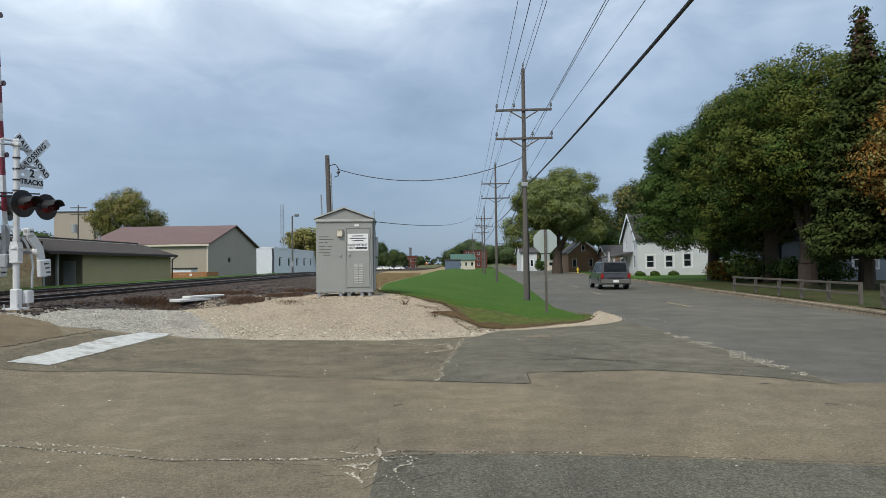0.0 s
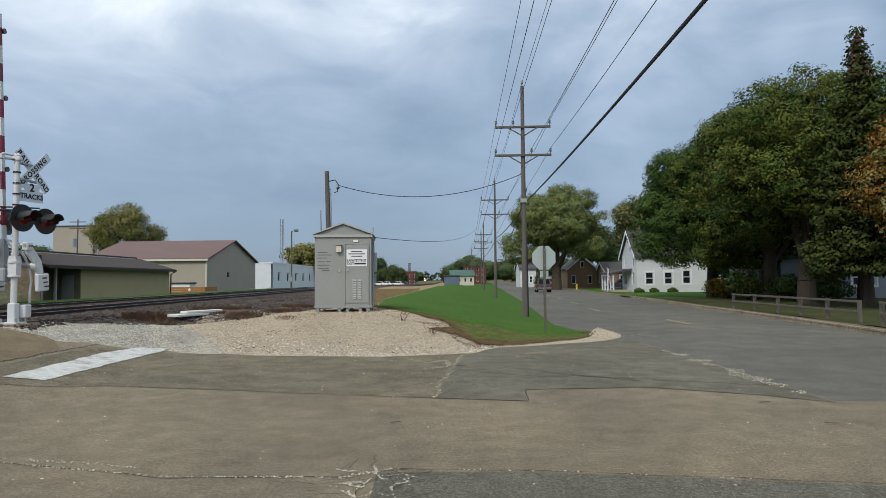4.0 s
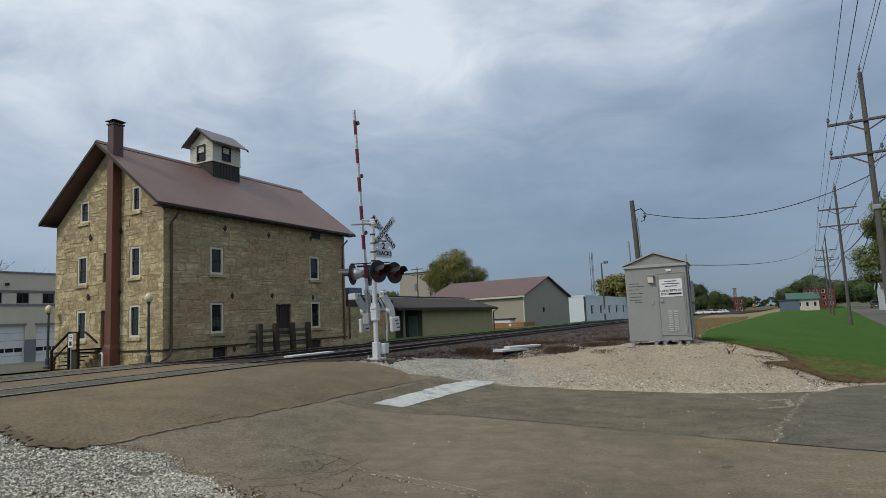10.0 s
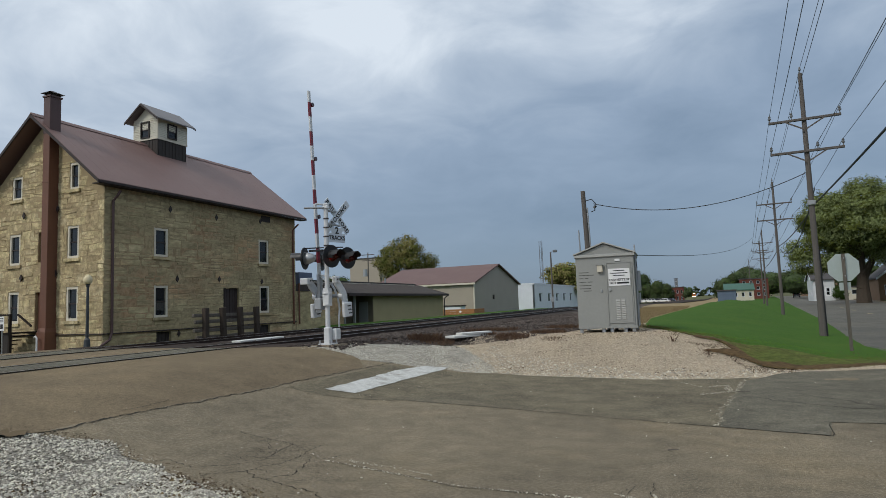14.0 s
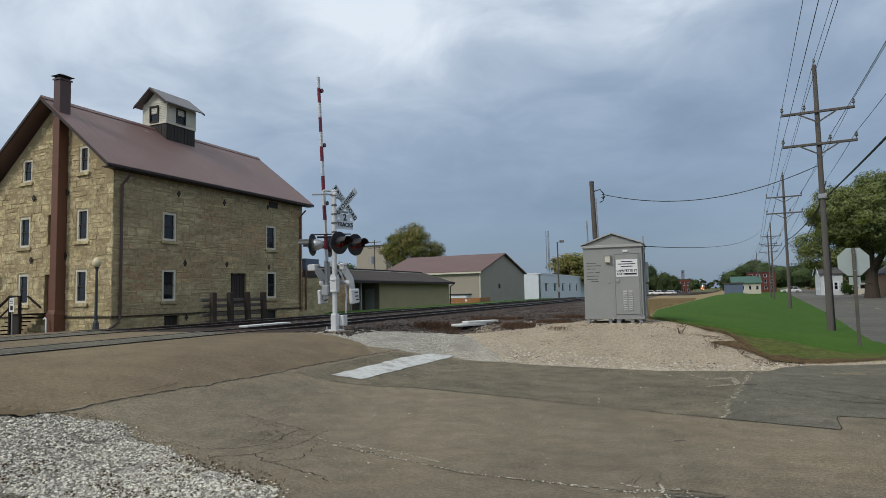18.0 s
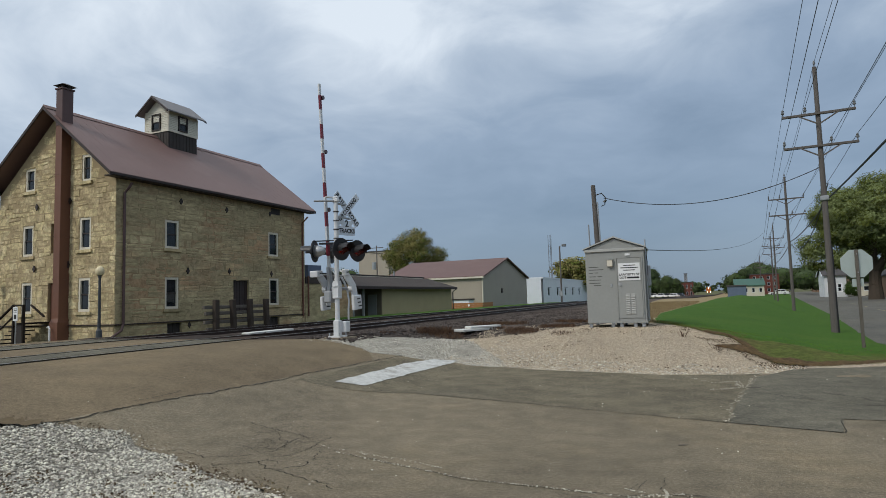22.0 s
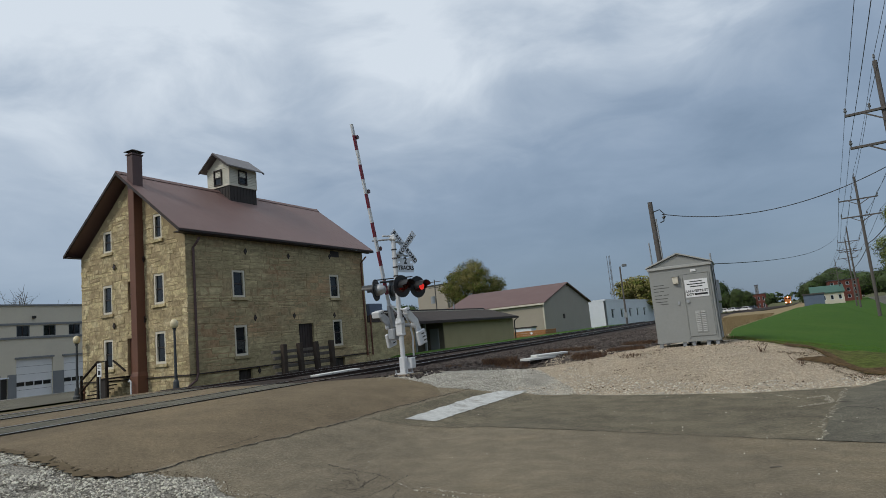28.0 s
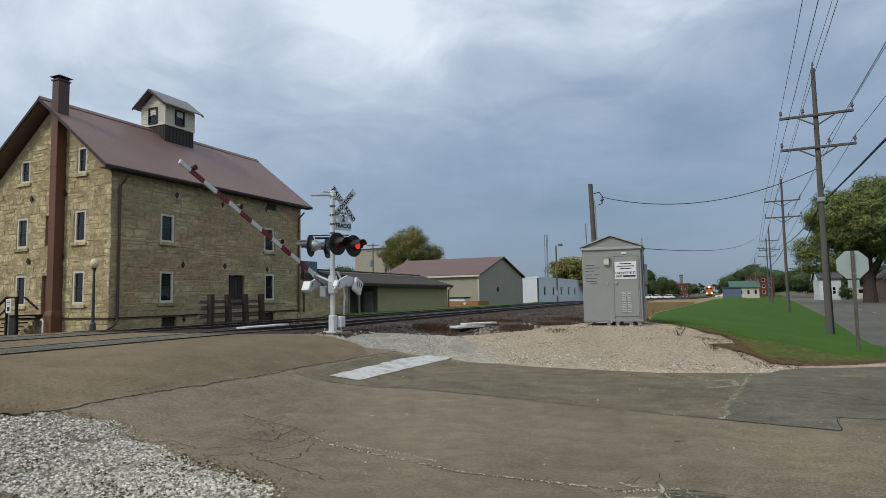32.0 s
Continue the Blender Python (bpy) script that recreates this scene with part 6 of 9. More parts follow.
def build_pole(m, h, arms, label, insul=True, r=0.16):
    """A timber power pole. arms: (height, half width, pins as fractions)."""
    p = thing("power_pole", m, label, "power pole", "power poles along the street")
    part("pole", tube(B(), (0, 0, -0.4), (0, 0, h), r, r * 0.62, 14), M["wood_pole"], p, smooth=False)
    for z, half, pins in arms:
        a = part("crossarm", bx(-half, half, -0.16, -0.05, z - 0.045, z + 0.045, bevel=0.008), M["wood_pole"], p)
        for sgn in (1, -1):
            part("arm_brace", prism(B(), [(sgn * 0.06, z - 0.42), (sgn * 0.06, z - 0.36), (sgn * 0.62, z - 0.03), (sgn * 0.68, z - 0.05)], "y", -0.19, -0.162), M["wood_pole"], a)
        for q in pins:
            part("insulator", lathe(B(), [(0.02, z + 0.05), (0.02, z + 0.13), (0.055, z + 0.15), (0.06, z + 0.2), (0.035, z + 0.22), (0.05, z + 0.27), (0.02, z + 0.31)], 10, (q * half, -0.105)), M["porcelain"], a, "grey porcelain insulator")
    part("top_pin", lathe(B(), [(0.02, h - 0.02), (0.02, h + 0.1), (0.05, h + 0.13), (0.03, h + 0.25)], 8), M["porcelain"], p)
    return p


ARMS = [(8.12, 1.2, (-0.97, -0.35, 0.97)), (6.88, 1.22, (-0.97, 0.3, 0.97))]
POLES = [((4.02, 26.8, 0.15), 9.95), ((5.45, 53.1, 0.35), 9.8), ((7.7, 92.3, 0.2), 9.9), ((8.5, 107, 0.1), 9.7), ((10.7, 168, 0.0), 9.8), ((14.5, 240, 0.0), 9.8)]
for i, ((x, y, z), h) in enumerate(POLES):
    build_pole(pose(x, y, z, 0, 0, -4), h, ARMS, "weathered timber power pole with two crossarms and grey insulators", r=0.12)
near_pole = [o for o in scene.objects if o.name == "power_pole"][0]
part("conduit", tube(B(), (0.13, -0.03, -0.2), (0.10, -0.03, 3.1), 0.035, 0.035, 8), M["black"], near_pole, "black cable conduit up the pole")
part("cable_clamp", bx(-0.14, 0.14, -0.14, 0.0, 4.8, 4.98, bevel=0.02), M["galv"], near_pole)
build_pole(pose(2.1, -9.0, 0.0, 0, 0, -4), 9.95, ARMS, "weathered timber power pole with two crossarms and grey insulators")


def sag(a, b, drop, n=14):
    a, b = Vector(a), Vector(b)
    return [a.lerp(b, k / n) - Vector((0, 0, drop * 4 * (k / n) * (1 - k / n))) for k in range(n + 1)]


def build_wires():
    pts = [((2.1, -9.0, 0.0), 9.95)] + POLES
    for k, (z, off) in enumerate(((8.42, -1.16), (8.42, -0.42), (8.42, 1.16), (7.18, -1.18), (7.18, 0.37), (7.18, 1.18), (10.15, 0.0))):
        bm = B()
        for ((x0, y0, z0), h0), ((x1, y1, z1), h1) in zip(pts, pts[1:]):
            polytube(bm, sag((x0 + off, y0 - 0.1, z0 + z), (x1 + off, y1 - 0.1, z1 + z), 0.16 + 0.02 * k), 0.009 if y1 < 60 else 0.014, 4)
        tagged(part("power_line", bm, M["wire"]), "thin dark overhead power line", "cable", "overhead lines")
    bm = B()
    for ((x0, y0, z0), h0), ((x1, y1, z1), h1) in zip(pts, pts[1:]):
        polytube(bm, sag((x0 + 0.15, y0, z0 + 4.9), (x1 + 0.15, y1, z1 + 4.9), 0.22), 0.029, 6)
    tagged(part("telephone_cable", bm, M["wire"]), "thick black telephone cable on the poles", "cable", "overhead lines")
    bm = B()
    polytube(bm, sag((4.17, 26.8, 5.6), (5.6, 53.1, 5.0), 1.2), 0.022, 5)
    tagged(part("telephone_cable", bm, M["wire"]), "slack black cable between two poles", "cable", "overhead lines")
    bm = polytube(B(), sag((-4.05, 26.5, 5.75), (4.0, 26.8, 6.25), 0.75, 20), 0.016, 5)
    tagged(part("service_wire", bm, M["wire"]), "service wire from the short pole to the street pole", "cable", "overhead lines")
    bm = polytube(B(), sag((-1.75, 18.8, 2.95), (6.6, 92.3, 9.2), 0.75, 24), 0.012, 5)
    tagged(part("service_wire", bm, M["wire"]), "long slack service wire from the hut", "cable", "overhead lines")
    bm = polytube(B(), [(-1.75, 18.8, 2.95), (-1.72, 18.82, 2.6), (-1.74, 18.8, 2.2)], 0.01, 5)
    tagged(part("service_wire", bm, M["wire"]), "wire hanging down the hut wall", "cable", "overhead lines")


build_wires()
hp = thing("service_pole", pose(-4.33, 26.6, 0.7, 0, -1.5, 0), "short leaning timber service pole behind the hut", "pole")
part("pole", tube(B(), (0, 0, -0.4), (0, 0, 5.65), 0.115, 0.095, 14), M["wood_pole"], hp)
part("cable_loop", polytube(B(), [(0.1, -0.1, 5.2), (0.35, -0.1, 5.25), (0.5, -0.1, 5.05), (0.45, -0.1, 4.75), (0.3, -0.1, 4.7)], 0.02, 6), M["wire"], hp, "loop of dark cable")
part("splice", tube(B(), (0.42, -0.1, 4.85), (0.52, -0.1, 4.95), 0.06, 0.05, 8), M["black"], hp)
part("conduit", tube(B(), (0.14, -0.06, 0), (0.14, -0.06, 4.9), 0.03, 0.03, 8), M["galv"], hp)
part("stub_pipe", tube(B(), (-0.35, 0.2, 0), (-0.35, 0.2, 4.0), 0.03, 0.03, 8), M["galv"], hp)

up = thing("power_pole", pose(-69.5, 122, 0), "far timber power pole with a grey transformer", "power pole")
part("pole", tube(B(), (0, 0, -0.4), (0, 0, 14.0), 0.17, 0.12, 10), M["wood_pole"], up)
for z in (12.2, 13.5):
    part("crossarm", bx(-1.6, 1.6, -0.08, 0.08, z - 0.08, z + 0.08), M["wood_pole"], up)
part("transformer", tube(B(), (-0.6, -0.3, 8.6), (-0.6, -0.3, 10.2), 0.5, 0.5, 12), M["galv"], up, "grey transformer can")
an = thing("antenna_mast", pose(-26.5, 108, 0), "thin grey lattice antenna mast", "mast")
for dx, dy in ((0, 0), (0.35, 0), (0.17, 0.3)):
    part("mast_leg", tube(B(), (dx * 1.5, dy * 1.5, 0), (dx * 1.5, dy * 1.5, 12.4), 0.05, 0.05, 6), M["porcelain"], an)
for k in range(22):
    part("mast_brace", tube(B(), (0.525 * (k % 2), 0, 0.5 + k * 0.5), (0.525 * (1 - k % 2), 0, 1.0 + k * 0.5), 0.025, 0.025, 4), M["porcelain"], an)
yl = thing("yard_lamp", pose(-18.6, 82.0, 0.3), "tall timber yard lamp pole beside the track", "street lamp")
part("pole", tube(B(), (0, 0, -0.3), (0, 0, 7.9), 0.13, 0.09, 10), M["wood_pole"], yl)
part("arm", polytube(B(), [(0, 0, 7.7), (0.3, -0.2, 8.0), (0.6, -0.3, 8.0)], 0.03, 6), M["galv"], yl)
part("lamp_head", bx(0.4, 0.95, -0.5, -0.1, 7.8, 8.15, bevel=0.06), M["porcelain"], yl, "grey lamp head")
part("cabinet", bx(-0.2, 0.2, -0.3, -0.1, 1.2, 1.9), M["galv"], yl)

# stop sign seen from behind
ss = thing("stop_sign", pose(3.68, 20.2, 0.0, 0, 0, 4), "stop sign seen from its bare metal back on a wooden post", "stop sign")
part("post", bx(-0.038, 0.038, -0.036, 0.036, -0.3, 2.72, bevel=0.008), M["wood_grey"], ss, "weathered wooden post")
oc = [(0.385 / math.cos(math.pi / 8) * math.cos(math.pi / 8 + k * math.pi / 4), 2.34 + 0.385 / math.cos(math.pi / 8) * math.sin(math.pi / 8 + k * math.pi / 4)) for k in range(8)]
part("plate", prism(B(), oc, "y", 0.048, 0.052), M["sign_back"], ss, "bare octagonal sign back")
part("face", prism(B(), oc, "y", 0.0525, 0.055), M["red_sheet"], ss, "red sign face")
part("sub_plate", bx(-0.14, 0.14, 0.047, 0.051, 1.7, 1.92), M["sign_back"], ss)
for z in (2.1, 2.6):
    part("bolt", tube(B(), (0, -0.06, z), (0, -0.04, z), 0.016, 0.016, 6), M["galv"], ss)

# street lamps and stair by the mill


def build_lamp(m):
    l = thing("street_lamp", m, "dark fluted lamp post with a round cream globe", "street lamp", "lamp posts by the mill")
    part("base", lathe(B(), [(0.2, 0), (0.2, 0.12), (0.13, 0.2), (0.11, 0.5), (0.07, 0.58)], 14), M["lamp_post"], l)
    part("shaft", lathe(B(), [(0.065, 0.55), (0.048, 2.68), (0.07, 2.7), (0.07, 2.76), (0.1, 2.8)], 12), M["lamp_post"], l)
    part("globe", lathe(B(), [(0.07, 2.78), (0.14, 2.84), (0.175, 2.95), (0.16, 3.07), (0.09, 3.16), (0.025, 3.2)], 18), M["lamp_globe"], l, "round cream globe", smooth=True)
    return l


lamp = build_lamp(pose(-23.5, 17.9, 0.28))
copy_thing(lamp, pose(-32.05, 18.65, 0.2))

st = thing("entrance_stairs", pose(0, 0, 0), "dark timber stairs and railing at the mill door", "stairs")
for k in range(5):
    part("step", bx(-30.35 + k * 0.28, -30.05 + k * 0.28, 17.95, 18.95, 0.18 + k * 0.19, 0.23 + k * 0.19), M["tie"], st)
part("landing", bx(-29.0, -28.35, 17.9, 19.2, 1.08, 1.15), M["tie"], st)
part("skirt", bx(-29.0, -28.4, 17.95, 18.0, 0.0, 1.08), M["siding_dark"], st, "dark lattice skirt")
for x, z0, z1 in ((-30.45, 0.0, 1.1), (-29.1, 0.0, 1.95), (-28.42, 0.0, 1.95)):
    part("rail_post", bx(x - 0.05, x + 0.05, 17.86, 17.96, z0, z1), M["tie"], st)
part("hand_rail", prism(B(), [(-30.5, 1.05), (-29.1, 1.92), (-29.1, 1.99), (-30.5, 1.12)], "y", 17.86, 17.96), M["tie"], st)
part("hand_rail", bx(-29.1, -28.4, 17.86, 17.96, 1.9, 1.97), M["tie"], st)
part("mid_rail", prism(B(), [(-30.5, 0.55), (-29.1, 1.42), (-29.1, 1.48), (-30.5, 0.61)], "y", 17.88, 17.94), M["tie"], st)
part("back_rail", prism(B(), [(-28.4, 1.97), (-27.5, 1.45), (-27.5, 1.38), (-28.4, 1.9)], "y", 18.2, 18.28), M["tie"], st)
sg = thing("parking_sign", pose(-28.6, 17.7, 0.15), "small white sign on a thin post by the stairs", "sign")
part("post", bx(-0.02, 0.02, -0.02, 0.02, -0.1, 1.75), M["galv"], sg)
pl_ = part("plate", bx(-0.16, 0.16, -0.035, -0.022, 1.1, 1.72, bevel=0.003), M["white"], sg)
part("symbol", bx(-0.09, 0.09, -0.039, -0.035, 1.18, 1.38), M["black"], pl_)
for k in range(3):
    part("line", bx(-0.11, 0.11, -0.039, -0.035, 1.62 - k * 0.07, 1.65 - k * 0.07), M["black"], pl_)
hy = thing("fire_hydrant", pose(-30.75, 18.15, 0.1), "small dark red fire hydrant by the stairs", "hydrant")
part("barrel", lathe(B(), [(0.15, 0), (0.15, 0.06), (0.11, 0.08), (0.11, 0.55), (0.14, 0.56), (0.14, 0.6), (0.1, 0.7), (0.04, 0.78)], 14), M["brown"], hy)
part("outlet", tube(B(), (-0.2, 0, 0.42), (0.2, 0, 0.42), 0.055, 0.055, 10), M["brown"], hy)
wp = part("vent_hook", polytube(B(), [(-27.35, 18.4, 0.1), (-27.35, 18.4, 0.85), (-27.42, 18.4, 0.95), (-27.52, 18.4, 0.9)], 0.04, 8), M["white"], None, "white bent vent pipe at the foot of the wall", category="pipe")

# heavy timber rack in front of the mill
rk = thing("timber_rack", pose(-21.6, 0, 0), "rough grey rack of heavy railway timbers by the mill", "fence")
rnd = random.Random(9)
for y in (22.3, 23.5, 24.7, 25.9):
    p = part("post", bx(-0.12, 0.12, -0.13, 0.13, 0.2, 1.95, bevel=0.03), M["tie_old"], rk)
    p.matrix_basis = pose(0.22, y, 0, rnd.uniform(-2, 2), rnd.uniform(-2, 2), rnd.uniform(-8, 8))
for z, a, b in ((0.55, 21.9, 26.2), (0.92, 21.75, 26.3), (1.28, 21.8, 26.15), (1.66, 21.7, 26.2)):
    p = part("rail", bx(-0.06, 0.09, a, b, z - 0.09, z + 0.07, bevel=0.02), M["wood_grey"], rk)
    p.matrix_basis = pose(0, 0, 0, rnd.uniform(-0.2, 0.2), 0, 0)

# post and rail fence before the maples
fe = thing("garden_fence", pose(0, 0, 0), "low weathered two-rail timber fence along the lawn", "fence")
FENCE = [(15.05, 30.8), (14.95, 28.6), (14.8, 26.4), (14.7, 24.6), (14.55, 22.7), (14.42, 20.8), (14.3, 19.6), (14.2, 17.8), (14.1, 15.5)]
for x, y in FENCE:
    p = part("fence_post", bx(-0.055, 0.055, -0.055, 0.055, 0.0, 0.80, bevel=0.01), M["wood_grey"], fe)
    p.location = (x, y, 0.05)
for k, ((x0, y0), (x1, y1)) in enumerate(zip(FENCE, FENCE[1:])):
    if k == 5:
        continue
    for z in (0.42, 0.76):
        d = Vector((x1 - x0, y1 - y0, 0))
        p = part("fence_rail", bx(0, d.length, -0.10, -0.055, z - 0.038, z + 0.038, bevel=0.006), M["wood_grey"], fe)
        p.matrix_basis = pose(x0, y0, 0.05, 0, 0, math.degrees(math.atan2(d.y, d.x)))

# ---- the low shed beyond the mill ----


def plane_x(x0, y0, sgn=-1):
    """Faces +X: u runs along +Y from y0, d goes behind the face."""
    return lambda u, z, d: (x0 + sgn * d, y0 + u, z)


def plane_y(x0, y0):
    """Faces -Y: u runs along +X from x0."""
    return lambda u, z, d: (x0 + u, y0 + d, z)


def build_shed():
    s = thing("shed", pose(0, 0, 0), "long low shed with olive siding and a brown shingle roof", "shed")
    x = -24.1
    part("stone_end", bx(-30, x, 32.95, 38.6, -0.3, 2.9), M["stone_flat"], s, "old stone end wall")
    part("stone_cap", bx(-30.05, x + 0.05, 32.95, 38.6, 2.9, 3.35), M["shed_roof"], s)
    part("porch_back", bx(-30, x - 1.9, 38.6, 43.0, -0.3, 2.75), M["porch_dark"], s, "dark recessed porch wall")
    # thin sheet added over the olive end wall to paint the recess's shade
    part("porch_lining", bx(x - 1.9, x - 0.03, 42.94, 43.0, -0.3, 2.7), M["porch_dark"], s, "dark sheet added on the porch end for the recess's shade")
    part("porch_door", bx(x - 1.25, x - 0.45, 42.88, 42.94, 0.1, 2.15, bevel=0.01), M["hut"], s, "pale grey porch door")
    for y in (38.75, 40.2):
        part("porch_post", bx(x - 0.16, x - 0.02, y, y + 0.14, -0.2, 2.75), M["hut"], s)
    part("side_wall", bx(-30, x, 43.0, 57.2, -0.3, 2.72), M["shed_wall"], s, "olive tan siding wall")
    part("roof", prism(B(), [(x + 0.55, 2.62), (x + 0.55, 2.75), (x - 2.6, 3.72), (-30, 3.72), (-30, 3.3), (x - 2.6, 3.55)], "y", 38.4, 57.35), M["shed_roof"], s, "brown shingle roof slope")
    part("roof_edge", bx(x - 2.9, x - 2.55, 33.0, 56.3, 3.7, 3.86), M["siding_dark"], s, "dark parapet edge")
    part("flashing", bx(x - 2.56, x - 2.5, 38.5, 56.0, 3.62, 3.74), M["frame_cream"], s)
    part("fascia", bx(x + 0.54, x + 0.6, 38.4, 57.35, 2.56, 2.76), M["trim_dark"], s)
    part("downspout", polytube(B(), [(x + 0.55, 57.2, 2.6), (x + 0.1, 57.3, 2.3), (x + 0.1, 57.3, -0.2)], 0.06, 8), M["black"], s, "black downspout")
    part("roof_unit", bx(-27.6, -26.2, 36.2, 37.8, 3.35, 4.35, bevel=0.03), M["blue_box"], s, "blue-grey roof unit")
    part("vent_pipe", tube(B(), (-27, 50.5, 3.6), (-27, 50.5, 4.3), 0.08, 0.08, 8), M["galv"], s)


def build_tan_building():
    t = thing("metal_building", pose(-27.2, 75.0, 0, 0, 0, -4), "tan metal building with a dull red roof and a taupe gable", "building")
    L, W, e, r = 15.2, 16.5, 4.35, 6.95
    part("side_wall", bx(-L, -0.05, 0, 0.2, -0.5, e), M["tan_metal"], t, "tan ribbed metal side wall")
    part("gable_wall", prism(B(), [(0, -0.5), (W, -0.5), (W, e), (W / 2, r), (0, e)], "x", -0.2, 0), M["taupe_metal"], t, "taupe ribbed metal gable wall")
    part("back_wall", bx(-L, -0.2, W - 0.2, W, -0.5, e), M["taupe_metal"], t)
    part("end_wall", prism(B(), [(0, -0.5), (W, -0.5), (W, e), (W / 2, r), (0, e)], "x", -L, -L + 0.2), M["taupe_metal"], t)
    for y0, y1 in ((-0.35, W / 2), (W + 0.35, W / 2)):
        ze = e - 0.35 * (r - e) / (W / 2)
        part("roof_slope", prism(B(), [(y0, ze + 0.05), (y1, r + 0.05), (y1, r + 0.2), (y0, ze + 0.2)], "x", -L - 0.3, 0.35), M["roof_tan"], t, "dull red-brown metal roof slope")
    part("trim", bx(-0.12, 0.03, -0.04, 0.1, -0.4, e), M["frame_cream"], t, "cream corner trim")
    part("trim", bx(-L, 0.3, -0.38, -0.32, e - 0.2, e + 0.02), M["frame_cream"], t, "cream eaves trim")
    part("plinth", bx(-0.02, 0.05, 0.1, W, -0.5, 0.55), M["concrete"], t)
    part("wall_lamp", bx(0, 0.12, 6.2, 6.6, 2.2, 2.8), M["trim_dark"], t)
    # lean-to box and board fence by its near corner
    b = thing("storage_bin", pose(-27.6, 71.0, 0, 0, 0, -4), "white storage bin with a dark lid", "bin")
    part("bin", bx(-2.2, 0, 0, 1.4, -0.2, 1.4, bevel=0.03), M["white_wall"], b)
    part("lid", bx(-2.3, 0.1, -0.1, 1.5, 1.4, 1.55), M["trim_dark"], b)
    f = thing("board_fence", pose(-24.0, 66.0, 0, 0, 0, 0), "low brown board bay beside the white bin", "fence")
    for k in range(4):
        part("board", bx(-4.4, -0.03, 0, 0.06, 0.15 + k * 0.235, 0.375 + k * 0.235, bevel=0.01), M["orange_wood"], f)
        part("board", bx(-0.06, 0.0, 0.07, 3.5, 0.15 + k * 0.235, 0.375 + k * 0.235, bevel=0.01), M["orange_wood"], f)
    for x in (-4.3, -2.2, -0.16):
        part("post", bx(x - 0.06, x + 0.06, 0.065, 0.18, -0.2, 1.05), M["orange_wood"], f)
    part("reflector", tube(B(), (-1.7, -0.02, 0.8), (-1.7, 0.0, 0.8), 0.14, 0.14, 14), M["white"], f, "small white round reflector")
    sheet("back_lawn", steps(58, 140, 4.0), lambda y: -60, lambda y: -20, 6, M["grass"], -0.02, "green lawn beyond the tracks", along="y", category="lawn")


def build_white_building():
    w = thing("white_building", pose(-25.7, 100, 0.25), "long white flat-roofed block building with small windows", "building")
    holes = [(3.2 + k * 6.5, 4.5 + k * 6.5, 1.3, 2.7) for k in range(5)]
    pl = lambda u, z, d: (-d, u, z)
    part("front_wall", wall_sheet(B(), (0, 40), (-0.5, 4.2), holes, pl, 0.3), M["white_wall"], w, "white wall with small windows")
    part("end_wall", bx(-12, -0.3, 0, 0.3, -0.5, 4.2), M["white_wall"], w)
    part("roof", bx(-12, 0.05, -0.05, 40, 4.2, 4.45), M["white_wall"], w)
    part("inner_wall", bx(-12, -11.8, 0.3, 40, -0.5, 4.2), M["garage_grey"], w)
    for h in holes:
        sash_window(w, pl, *h, M["white_wall"], None, fw=0.08)
        part("hood", bx(0.0, 0.25, h[0] - 0.1, h[1] + 0.1, 2.72, 2.8), M["garage_grey"], w)


